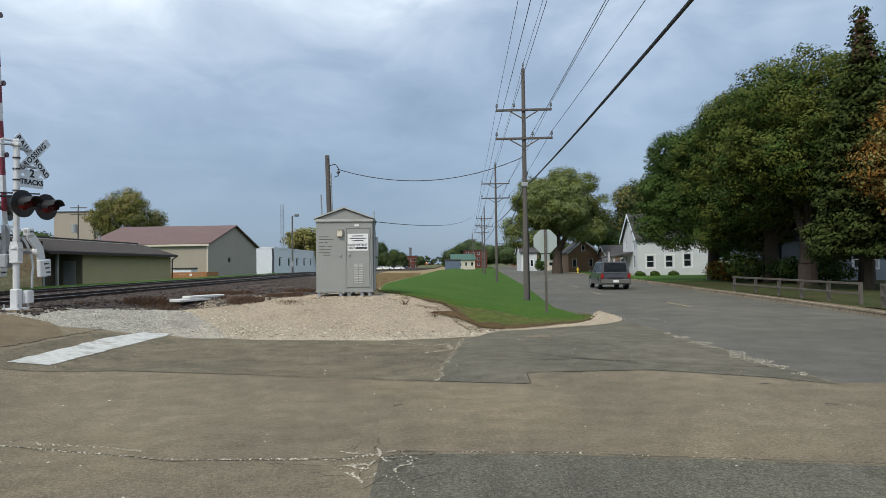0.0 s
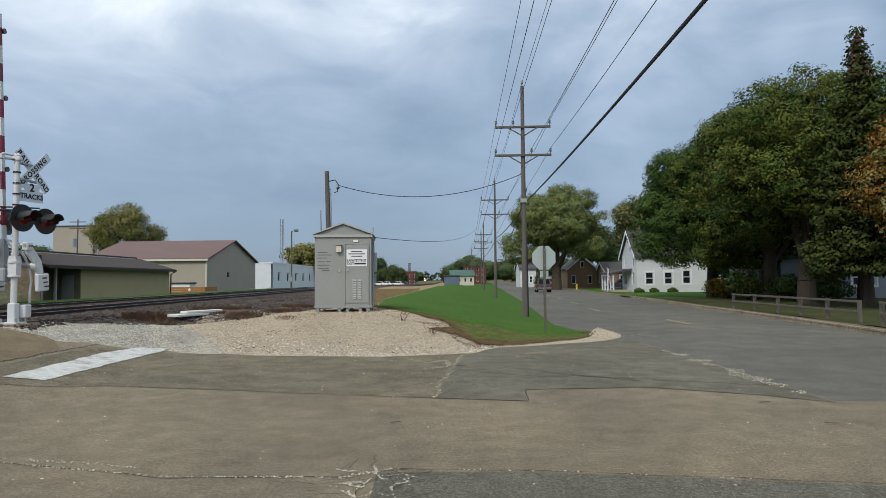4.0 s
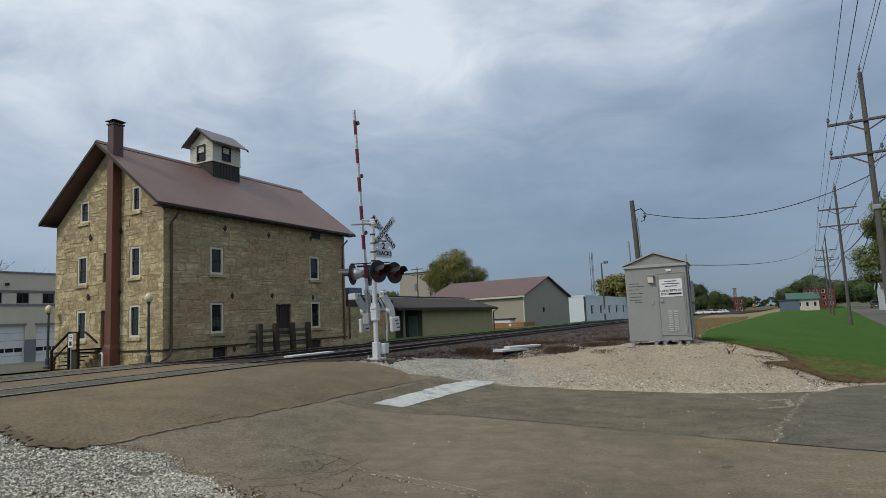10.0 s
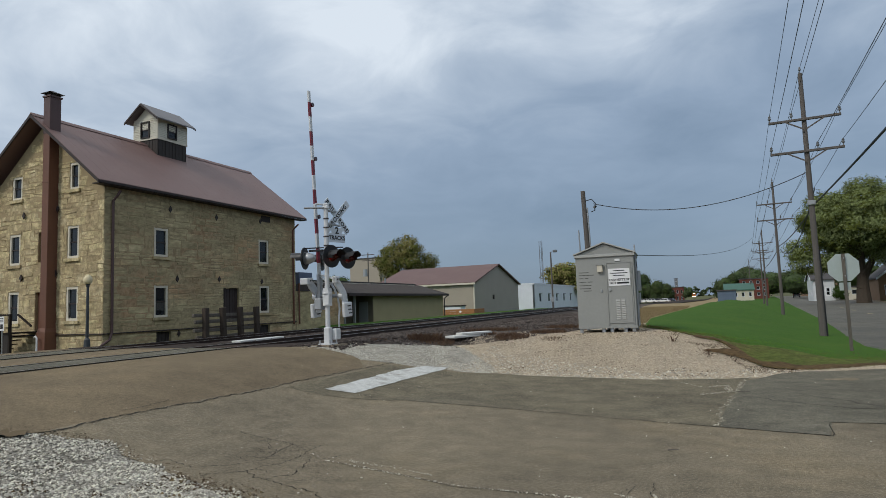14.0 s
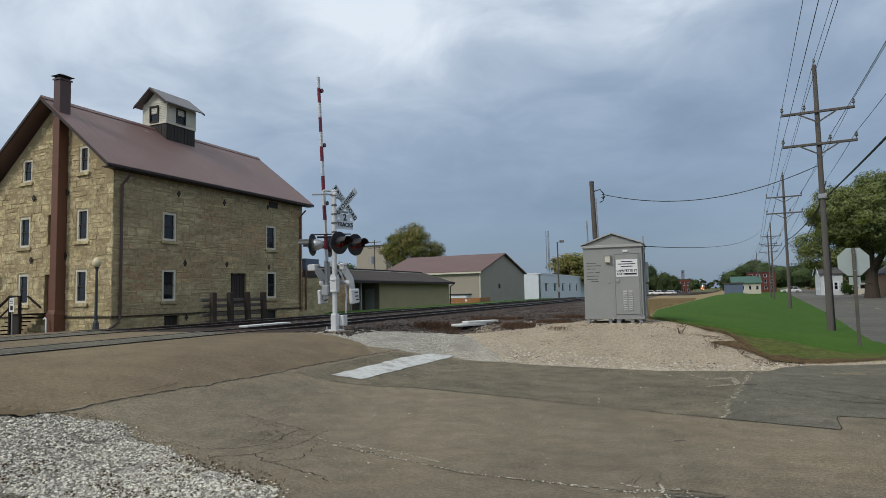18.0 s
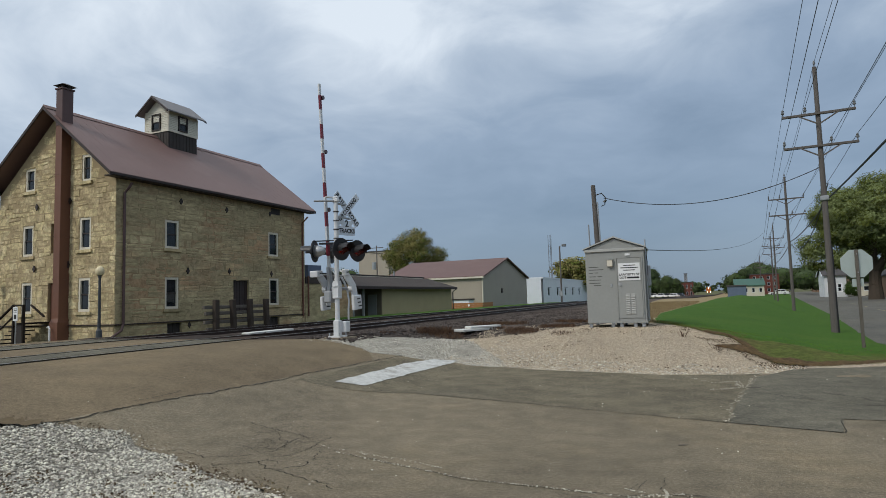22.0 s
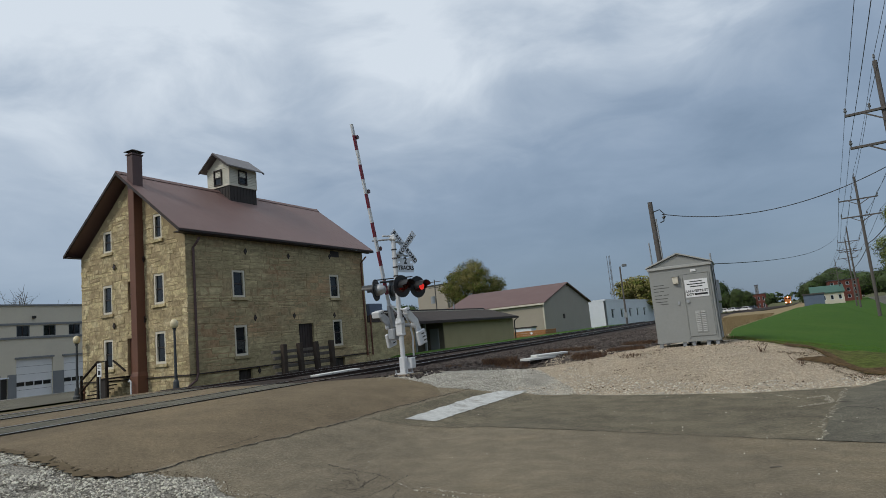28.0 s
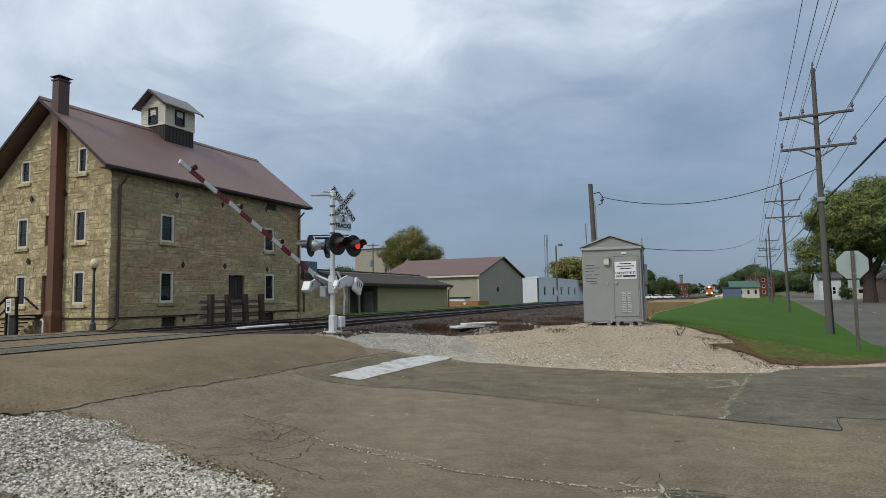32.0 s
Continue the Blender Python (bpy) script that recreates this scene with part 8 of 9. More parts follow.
# bare trees beyond the garage
for bx_, by_, s in ((-88, 43.5, 1.22), (-90, 49.5, 1.12), (-86, 40, 0.7)):
    t = thing("tree", pose(bx_, by_, 0), "pale bare treetop beyond the garage", "tree")
    rnd = random.Random(int(by_))
    bm = tube(B(), (0, 0, -0.3), (0, 0, 5 * s), 0.3, 0.2, 8)
    for k in range(90):
        a, e = rnd.uniform(0, 6.28), rnd.uniform(0.25, 1.4)
        L = rnd.uniform(2.5, 5.2) * s
        s0 = Vector((0, 0, rnd.uniform(3.5, 6.5) * s))
        e0 = s0 + Vector((math.cos(a) * math.cos(e), math.sin(a) * math.cos(e), math.sin(e))) * L
        tube(bm, s0, e0, 0.06, 0.015, 4)
        for j in range(3):
            f = rnd.uniform(0.4, 0.95)
            p0 = s0.lerp(e0, f)
            tube(bm, p0, p0 + Vector((rnd.uniform(-1, 1), rnd.uniform(-1, 1), rnd.uniform(0, 1))) * 1.1 * s, 0.025, 0.01, 3)
    part("trunk", bm, M["wood_grey"], t)

# far woods along the horizon
FAR = []
rng0 = random.Random(3)
for x, y, r, h in ((-18.5, 250, 5.0, 8.6), (-21.5, 255, 5, 10.5), (-28, 250, 7, 10.5), (-37, 245, 8, 10), (-14.5, 262, 4, 6.5), (7.6, 215, 4, 8), (13, 230, 6, 9), (17, 240, 8, 10), (20, 230, 7, 9), (26, 200, 6, 8), (22, 170, 5, 7),
                   (30, 150, 7, 10), (36, 130, 7, 11), (40, 110, 8, 12), (46, 95, 8, 12), (50, 80, 8, 12), (48, 62, 7, 12), (44, 50, 7, 11), (-62, 190, 9, 9), (-75, 180, 9, 9), (-88, 150, 9, 10), (-100, 130, 10, 10), (-18, 450, 8, 8), (17, 400, 7, 9), (-28, 420, 9, 10), (-6.5, 300, 2, 5)):
    for k in range(5):
        FAR.append((x + rng0.uniform(-r, r) * 0.7, y + rng0.uniform(-r, r) * 0.7, h * rng0.uniform(0.25, 0.8), r * 0.5, r * 0.5, h * 0.32))
core = B()
for fx, fy, fz, fr, fr2, fh in FAR:
    bmesh.ops.create_icosphere(core, subdivisions=2, radius=1.0, matrix=Matrix.Translation((fx, fy, fz)) @ Matrix.Diagonal((fr * 0.92, fr2 * 0.92, fh * 0.92, 1)))
for v in core.verts:
    v.co += Vector((noise.noise(v.co * 0.9), noise.noise(v.co * 0.9 + Vector((9, 0, 0))), noise.noise(v.co * 0.9 + Vector((0, 9, 0))))) * 0.5
part("far_tree_core", core, M["far_leaf"], None, "dense dark foliage of the far trees", kind="stuff", category="trees")
tagged(new("far_trees", leaf_mesh("far_trees", FAR, 170000, 0.26, 33, [fl, M["leaf_dark"]], 0.7, 12)), "dark green trees along the horizon", "trees", kind="stuff")
HAZE = []
for k in range(140):
    x = -1200 + k * 17
    HAZE.append((x, 1150 + rng0.uniform(-40, 40), 5.5, 16, 8, rng0.uniform(6, 12)))
tagged(new("far_woods", leaf_mesh("far_woods", HAZE, 26000, 2.4, 34, [fl], 1.6, 10)), "low dark woods on the horizon", "trees", kind="stuff")

# shrubs by the houses


def bush(x, y, r, h, mats, seed, label):
    b = thing("bush", pose(x, y, 0.1), label, "bush")
    lob = [(math.cos(k * 2.1) * r * 0.45, math.sin(k * 2.1) * r * 0.45, h * (0.4 + 0.12 * (k % 3)), r * 0.55, r * 0.55, h * 0.42) for k in range(6)]
    part("stems", polytube(B(), [(0, 0, -0.1), (0.05, 0, h * 0.5)], 0.03, 5), M["bark"], b)
    c = new("leaves", leaf_mesh("leaves", lob, 2600, 0.09, seed, mats, 0.2, 10))
    c.parent = b


bush(21.6, 46.0, 1.25, 1.45, [og, ol], 41, "orange and green shrub under the maples")
bush(21.6, 42.2, 1.5, 2.2, [dk, ol], 42, "dark green shrub beside the house wall")
bush(23.4, 40.3, 1.6, 1.7, [dk], 43, "low dark hedge shrub under the maples")
bush(24.8, 38.6, 1.6, 1.6, [dk], 44, "low dark hedge shrub under the maples")
for x in (22.0, 23.6, 25.6):
    bush(x, 65.6, 0.28, 0.32, [dk], int(x * 3), "small clipped shrub at the white house")
bush(20.8, 120, 1.2, 2.2, [dk], 46, "dark evergreen shrub by the far white house")

# ---- marks, cracks and patches on the roads ----


def strip(name, pts, w, mat, lift, label, wander=0.0, seed=0, category="crack", close=0.12, fray=0.7):
    """A narrow band that follows the ground along a line of (x, y) points, with uneven edges."""
    rnd = random.Random(seed)
    line = []
    for (x0, y0), (x1, y1) in zip(pts, pts[1:]):
        d = math.hypot(x1 - x0, y1 - y0)
        n = max(1, int(d / close))
        for k in range(n):
            line.append((x0 + (x1 - x0) * k / n, y0 + (y1 - y0) * k / n))
    line.append(pts[-1])
    bm, prev = B(), None
    for i, (x, y) in enumerate(line):
        a, b = line[max(0, i - 1)], line[min(len(line) - 1, i + 1)]
        tx, ty = b[0] - a[0], b[1] - a[1]
        l = math.hypot(tx, ty) or 1
        nx, ny = -ty / l, tx / l
        o = wander * noise.noise((x * 2.3 + seed, y * 2.3, seed * 1.7)) + wander * 0.5 * noise.noise((x * 7 + seed, y * 7, 5.0)) + wander * 0.3 * rnd.uniform(-1, 1)
        wl, wr = w / 2 * (1 + rnd.uniform(-fray, fray)), w / 2 * (1 + rnd.uniform(-fray, fray))
        row = []
        for s in (wl, -wr):
            px, py = x + nx * (o + s), y + ny * (o + s)
            row.append(bm.verts.new((px, py, height(px, py) + lift)))
        if prev:
            bm.faces.new((prev[0], prev[1], row[1], row[0]))
        prev = row
    bmesh.ops.recalc_face_normals(bm, faces=bm.faces[:])
    for f in bm.faces:
        if f.normal.z < 0:
            f.normal_flip()
    return part(name, bm, mat, None, label, kind="structure", category=category)


def patch(name, outline, mat, lift, label, step=0.4):
    """A flat area on the road bounded by lo(x) and hi(x) tables."""
    lo, hi = outline
    x0, x1 = max(lo[0][0], hi[0][0]), min(lo[-1][0], hi[-1][0])
    return sheet(name, steps(x0, x1, step), ragged(lambda x: table(lo, x), 0.03, 2.0, 4.0), ragged(lambda x: table(hi, x), 0.03, 2.0, 7.0), 24, mat, lift, label, category="road")


# stop line
bar = B()
n = 26
rnd = random.Random(5)
rows = []
for k in range(n + 1):
    f = k / n
    y0, y1 = 10.06 + 4.32 * f, 10.30 + 4.42 * f
    xa = table([(0, -6.73), (0.4, -6.74), (0.73, -6.78), (1, -6.60)], f) + 0.02 * rnd.uniform(-1, 1)
    xb = table([(0, -6.21), (0.3, -6.17), (0.7, -6.16), (1, -6.06)], f) + 0.02 * rnd.uniform(-1, 1)
    rows.append([bar.verts.new((xa, y0, height(xa, y0) + 0.012)), bar.verts.new(((xa + xb) / 2, (y0 + y1) / 2, height((xa + xb) / 2, y0) + 0.012)), bar.verts.new((xb, y1, height(xb, y1) + 0.012))])
for r0, r1 in zip(rows, rows[1:]):
    for j in range(2):
        bar.faces.new((r0[j], r0[j + 1], r1[j + 1], r1[j]))
part("stop_line", bar, M["paint_white"], None, "worn white stop line painted on the street", kind="structure", category="road marking")

patch("road_patch", ([(0.1, 8.9), (1.3, 8.62), (1.34, 8.62), (1.40, 9.5), (3.3, 9.55), (4.65, 8.85), (5.35, 8.3)], [(0.1, 9.2), (0.25, 10.7), (0.65, 13.6), (1.3, 14.6), (3.4, 16.0), (4.6, 16.9), (5.35, 17.5)]), M["asphalt_dark"], 0.005, "newer dark asphalt patch at the street mouth", 0.15)
patch("road_patch", ([(-0.45, 4.4), (5.35, 3.0)], [(-0.45, 5.55), (-0.3, 5.62), (1.15, 5.5), (2.94, 5.2), (5.35, 4.7)]), M["asphalt_mid"], 0.005, "darker strip of asphalt across the street", 0.3)
patch("road_patch", ([(-7.2, 9.5), (-6.5, 9.7), (-5.2, 10.2), (-3.17, 9.75), (0.05, 8.9), (0.75, 8.75)], [(-7.2, 13.6), (-6.1, 14.3), (-4.8, 14.3), (-3.5, 14.0), (-1.1, 13.65), (0.05, 13.85), (0.75, 14.1)]), M["asphalt_old"], 0.002, "older brownish asphalt along the gravel edge", 0.3)
CORNER_OUT = [(1.7, 14.88), (2.5, 15.12), (3.3, 15.6), (4.0, 16.05), (4.6, 16.6), (5.1, 17.15), (5.35, 17.6), (5.55, 18.4)]
CORNER_IN = [(1.7, 14.92), (2.2, 15.4), (2.75, 15.8), (3.3, 16.25), (3.9, 16.9), (4.5, 17.95), (4.9, 19.0), (5.2, 20.0), (5.55, 20.8)]
patch("gravel_corner", (CORNER_OUT, CORNER_IN), M["limestone_gravel"], 0.007, "pale gravel rim round the tip of the lawn", 0.08)
strip("seam", [(-6.5, 9.65), (-5.2, 10.25), (-3.17, 9.73), (-1.37, 9.23), (0.07, 8.89), (1.32, 8.62)], 0.014, M["crack"], 0.008, "dark seam between two asphalt courses", 0.03, 1, "seam")
strip("seam", [(1.33, 8.62), (1.42, 9.49), (3.3, 9.57), (4.65, 8.85), (5.2, 8.4)], 0.011, M["crack"], 0.008, "dark seam between two asphalt courses", 0.02, 2, "seam")
strip("seam", [(-7.41, 5.07), (-7.44, 5.75), (-7.44, 6.48), (-7.39, 7.59), (-7.33, 8.91), (-7.36, 9.98), (-7.33, 11.49), (-7.26, 13.9)], 0.020, M["crack"], 0.008, "dark ragged edge where the crossing asphalt ends", 0.05, 3, "seam", close=0.05, fray=0.9)
strip("crack", [(-7.61, 6.31), (-7.61, 6.73), (-7.67, 7.23)], 0.010, M["crack"], 0.014, "thin dark crack", 0.05, 140)
strip("crack", [(-4.05, 6.06), (-3.0, 5.75), (-2.26, 5.55), (-0.79, 5.47), (-0.33, 5.68)], 0.009, M["crack"], 0.005, "long thin crack", 0.05, 4)
strip("crack", [(-0.33, 5.68), (1.15, 5.55), (2.94, 5.24), (5.2, 4.85)], 0.008, M["crack"], 0.007, "long thin crack", 0.03, 5)
strip("crack", [(0.66, 13.77), (0.45, 12.2), (0.23, 10.67), (0.07, 8.93)], 0.035, M["crumble"], 0.008, "crumbled joint across the street mouth", 0.10, 6, close=0.04, fray=0.95)
strip("crack", [(1.5, 11.9), (2.1, 11.1), (3.0, 10.5), (4.2, 10.0), (5.2, 9.6)], 0.026, M["crack"], 0.008, "thin dark crack", 0.10, 9, close=0.06, fray=0.9)
strip("crack", [(0.5, 11.6), (1.3, 11.0), (2.0, 10.6), (2.6, 10.65), (3.4, 10.2)], 0.024, M["crack"], 0.008, "thin dark crack", 0.12, 10, close=0.06, fray=0.9)
rnd = random.Random(12)
# crazed asphalt at the road edge and at the near joint
NET = ([(-5.32, 5.42), (-5.0, 5.6), (-4.82, 5.91), (-4.84, 6.27), (-5.01, 6.75)], [(-4.99, 5.13), (-4.67, 5.48), (-4.49, 5.82), (-4.45, 6.23), (-4.56, 6.7)], [(-4.19, 5.29), (-4.09, 5.45), (-4.14, 5.74), (-4.25, 6.07)],
       [(-6.06, 6.91), (-5.76, 6.87), (-5.32, 6.83), (-4.65, 6.51)], [(-4.35, 5.24), (-3.96, 5.13), (-3.74, 5.04), (-3.43, 5.0), (-3.3, 4.89)], [(-4.67, 5.48), (-4.35, 5.24), (-4.19, 5.29)], [(-5.4, 6.71), (-4.97, 6.32), (-4.79, 6.04)], [(-5.91, 5.32), (-5.8, 5.49), (-5.35, 5.41)])
for k, q in enumerate(NET):
    strip("crack", q, 0.010, M["crack"], 0.004, "dark crack in crazed asphalt", 0.07, 150 + k, close=0.04, fray=0.8)
for k in range(16):
    x, y = rnd.uniform(-5.6, -4.0), rnd.uniform(5.4, 6.8)
    a = rnd.uniform(-0.5, 0.5) + (0 if rnd.random() < 0.4 else 1.4)
    l = rnd.uniform(0.2, 0.5)
    strip("crack", [(x, y), (x + l * math.cos(a), y + l * math.sin(a))], 0.006, M["crack"], 0.004, "thin crack in crazed asphalt", 0.12, 20 + k, close=0.04, fray=0.8)
for k in range(22):
    x, y = rnd.uniform(-0.95, -0.05), rnd.uniform(4.75, 5.75)
    a = rnd.uniform(0, 3.14)
    l = rnd.uniform(0.15, 0.45)
    strip("crack", [(x, y), (x + l * math.cos(a), y + l * math.sin(a))], 0.006, M["crack"], 0.007, "short thin crack", 0.08, 60 + k, close=0.05)
for k in range(26):
    x, y = rnd.uniform(-6.2, -0.3), rnd.uniform(9.8, 13.2)
    a = rnd.uniform(-0.5, 0.5)
    l = rnd.uniform(0.5, 1.6)
    strip("crack", [(x, y), (x + l * math.cos(a), y + l * math.sin(a))], 0.007, M["crack"], 0.007, "thin dark crack in old asphalt", 0.18, 90 + k, close=0.06, fray=0.8)
for k in range(1, 7):
    y = 12.6 + 9.4 * k
    x = 9.15 + 0.02 * (y - 20) if y < 30 else (street_left(y) + street_right(y)) / 2 - 1.4
    strip("lane_dash", [(x, y), (x + 0.12, y + 2.6)], 0.11, M["paint_yellow"], 0.006, "faded yellow lane dash", 0.0, 130 + k, "road marking", fray=0.5)

strip("dirt_edge", [(-13.0, 4.52), (-10.5, 4.5), (-7.9, 4.52), (-7.5, 4.95)], 0.16, M["dirt"], 0.014, "brown dirt where the asphalt crumbles into the gravel", 0.06, 142, "dirt", close=0.05, fray=1.0)

# ---- stones, weeds and leaves ----
noise.seed_set(7)


def stones(name, n, area, size, mat, seed, label, sink=0.3, keep=None, base_z=-0.02):
    """Loose angular stones scattered on the ground: area (x0, x1, y0, y1)."""
    rng = np.random.default_rng(seed)
    x0, x1, y0, y1 = area
    p = np.stack([rng.uniform(x0, x1, n), rng.uniform(y0, y1, n)], axis=1)
    if keep:
        p = p[[bool(keep(a, b)) for a, b in p]]
    n = len(p)
    z = np.array([height(a, b) for a, b in p])
    base = np.array([(1, 0, 0), (-1, 0, 0), (0, 1, 0), (0, -1, 0), (0, 0, 1), (0, 0, -1)], float)
    s = size * rng.uniform(0.38, 1.45, n) ** 1.4
    v = base[None] * rng.uniform(0.55, 1.25, (n, 6, 1)) + rng.normal(0, 0.22, (n, 6, 3))
    v *= np.array([1, 1, 0.65])
    a = rng.uniform(0, 6.28, n)
    c, q = np.cos(a)[:, None], np.sin(a)[:, None]
    v = np.stack([v[:, :, 0] * c - v[:, :, 1] * q, v[:, :, 0] * q + v[:, :, 1] * c, v[:, :, 2]], axis=2) * s[:, None, None]
    v += np.stack([p[:, 0], p[:, 1], z + base_z + s * sink], axis=1)[:, None]
    tri = np.array([(0, 2, 4), (2, 1, 4), (1, 3, 4), (3, 0, 4), (2, 0, 5), (1, 2, 5), (3, 1, 5), (0, 3, 5)])
    f = (np.arange(n)[:, None, None] * 6 + tri[None]).reshape(-1, 3)
    me = bpy.data.meshes.new(name)
    me.from_pydata(v.reshape(-1, 3).tolist(), [], f.tolist())
    me.materials.append(mat)
    return tagged(new(name, me), label, "stones", kind="stuff")


stones("shoulder_stones", 120000, (-12.5, -1.4, 0.6, 5.8), 0.0135, M["pebble"], 1, "loose pale crushed stones on the shoulder", keep=lambda x, y: y < crossing_near(x) + 0.02 + 0.22 * noise.noise((x * 2, y * 2, 0)) and noise.noise((x * 0.8, y * 1.1, 5)) + 0.5 * noise.noise((x * 3, y * 3, 8)) < 0.42)
stones("shoulder_stones", 26000, (-10.0, -0.5, -5.0, 0.6), 0.026, M["pebble"], 15, "loose pale crushed stones on the shoulder", keep=lambda x, y: y < crossing_near(x))
stones("shoulder_edge_stones", 9000, (-9.5, -2.0, 2.8, 6.4), 0.0095, M["pebble"], 2, "scattered small stones at the road edge", keep=lambda x, y: crossing_near(x) - 0.1 < y < crossing_near(x) + 0.75 * abs(noise.noise((x * 1.4, y * 1.4, 6))) + 0.9 * noise.random() ** 3)
stones("shoulder_dirt", 26000, (-11.0, -1.4, 1.2, 5.8), 0.011, M["dirt"], 19, "brown dirt and dead leaf bits among the shoulder stones", base_z=-0.008, keep=lambda x, y: y < crossing_near(x) + 0.1 and noise.noise((x * 0.9, y * 1.3, 15)) + 0.5 * noise.noise((x * 3.5, y * 3.5, 4)) > 0.22)
stones("mast_gravel", 42000, (-10.2, -4.9, 12.6, 16.4), 0.0155, M["pebble_grey"], 3, "pale loose gravel round the mast", keep=lambda x, y: crossing_far(x) - 0.08 < y < table([(-10, 14.6), (-9.1, 14.9), (-8, 16.0), (-6.5, 16.3), (-5.6, 15.4), (-4.9, 14.6)], x) + 0.3)
stones("apron_gravel", 90000, (-6.4, 5.6, 13.7, 20.0), 0.0125, M["pebble_tan"], 4, "tan loose gravel on the apron", keep=lambda x, y: y > crossing_far(x) - 0.06 and not (x > table([(15.15, 1.7), (15.35, 1.14), (15.75, 0.9), (16.4, 0.65), (17.2, 0.37), (17.9, -0.43), (18.85, -0.88), (20.5, -1.42), (21.7, -1.9)], y) + 0.2 and y > 15.3 and y < 19.5))
stones("pale_edge_gravel", 12000, (-5.6, 4.6, 13.6, 17.6), 0.018, M["pebble"], 8, "pale gravel along the asphalt edge", keep=lambda x, y: -0.05 < y - crossing_far(x) < 0.7 + 0.6 * noise.noise((x, y, 2)) + 0.18 * max(0, -x))
stones("corner_gravel", 16000, (1.7, 6.0, 14.8, 21.0), 0.011, M["pebble_tan"], 16, "pale gravel spilling over the street corner", base_z=0.010, keep=lambda x, y: table(CORNER_OUT, x) - 0.12 * noise.random() < y < table(CORNER_IN, x) + 0.1 and x < 5.5 + 0.2 * noise.random() ** 2)
stones("corner_gravel", 420, (5.2, 6.4, 16.9, 19.6), 0.010, M["pebble_grey"], 18, "stray gravel dragged onto the street", base_z=0.002, keep=lambda x, y: abs(y - 17.75 - 0.25 * noise.noise((x * 3, 0, 1))) < 0.22 * noise.random() or noise.random() < 0.12)
stones("apron_debris", 5200, (-6.6, 3.5, 14.2, 20.0), 0.0135, M["dirt"], 17, "brown crumbs and dead leaves on the gravel", keep=lambda x, y: y > crossing_far(x) + 0.15 and noise.noise((x * 0.8, y * 1.4, 11)) + 0.4 * noise.noise((x * 4, y * 4, 3)) > 0.12, base_z=0.0)
stones("edge_dirt", 12000, (-9.5, -2.2, 2.6, 6.4), 0.0075, M["dirt"], 9, "brown dirt between gravel and asphalt", keep=lambda x, y: abs(y - crossing_near(x) - 0.05) < (0.18 + 0.2 * noise.noise((x * 2, y * 2, 7))) * (0.4 + 1.3 * noise.random()), base_z=-0.002)
stones("fringe_dirt", 30000, (-1.6, 4.9, 14.6, 19.0), 0.013, M["dirt"], 10, "brown dirt and leaf bits along the lawn edge", keep=lambda x, y: -1.0 < y - table([(-1.9, 21.7), (-1.42, 20.5), (-0.88, 18.85), (-0.43, 17.9), (0.37, 17.2), (0.65, 16.4), (0.9, 15.75), (1.14, 15.35), (1.7, 15.15), (2.2, 15.3), (2.75, 15.65), (3.3, 16.1), (3.9, 16.75), (4.5, 17.8), (4.9, 18.9)], x) < 0.25 and noise.noise((x * 1.3, y * 1.3, 9)) + 0.3 * noise.noise((x * 5, y * 5, 2)) > 0.02 and y > crossing_far(x) + 0.1)
stones("ballast_stones", 34000, (-20.0, -8.8, 13.9, 40.0), 0.042, M["ballast_piece"], 5, "dark loose ballast stones", sink=0.55, keep=lambda x, y: not (x < -10.6 and y < 17.5) and not abs(x + 12.9) < 0.9 and not abs(x + 17.2) < 0.9)
stones("cinder_stones", 16000, (-9.6, -3.6, 16.0, 44.0), 0.038, M["ballast_piece"], 6, "dark stones in the soil strip", keep=lambda x, y: x < table([(15.6, -8.9), (16.6, -6.6), (17.4, -4.7), (19, -3.9), (26, -3.6), (44, -4.4)], y))
stones("road_grit", 210, (-8.5, 5.0, 4.3, 13.5), 0.010, M["grit"], 7, "stray grit on the asphalt", keep=lambda x, y: y > crossing_near(x), base_z=0.004)


def grit_line(name, pts, n, spread, size, seed, label):
    """Pale grit that has gathered in a crack."""
    def near(x, y):
        best = 9.0
        for (x0, y0), (x1, y1) in zip(pts, pts[1:]):
            dx, dy = x1 - x0, y1 - y0
            f = min(1, max(0, ((x - x0) * dx + (y - y0) * dy) / (dx * dx + dy * dy)))
            best = min(best, math.hypot(x - x0 - f * dx, y - y0 - f * dy))
        return best < spread * (0.45 + 1.3 * noise.noise((x * 2.2, y * 2.2, seed)))
    xs, ys = [p[0] for p in pts], [p[1] for p in pts]
    return stones(name, n, (min(xs) - spread, max(xs) + spread, min(ys) - spread, max(ys) + spread), size, M["grit"], seed, label, sink=0.25, keep=near, base_z=0.006)


grit_line("crack_grit", [(-4.05, 6.06), (-3.0, 5.75), (-2.26, 5.55), (-0.79, 5.47), (-0.33, 5.68)], 6000, 0.035, 0.008, 81, "pale grit gathered in the long crack")
grit_line("crack_grit", [(-0.33, 5.68), (1.15, 5.55), (2.94, 5.24)], 1500, 0.025, 0.007, 82, "pale grit along the joint")
rnd = random.Random(21)
for k in range(20):
    x, y = rnd.uniform(-0.72, -0.25), rnd.uniform(5.1, 5.68)
    d = rnd.uniform(0, 6.28)
    q = [(x, y)]
    for j in range(3):
        d += rnd.uniform(-0.9, 0.9)
        q.append((q[-1][0] + 0.08 * math.cos(d), q[-1][1] + 0.08 * math.sin(d)))
    grit_line("crack_grit", q, 240, 0.014, 0.0065, 83 + k, "pale grit in crumbled asphalt")
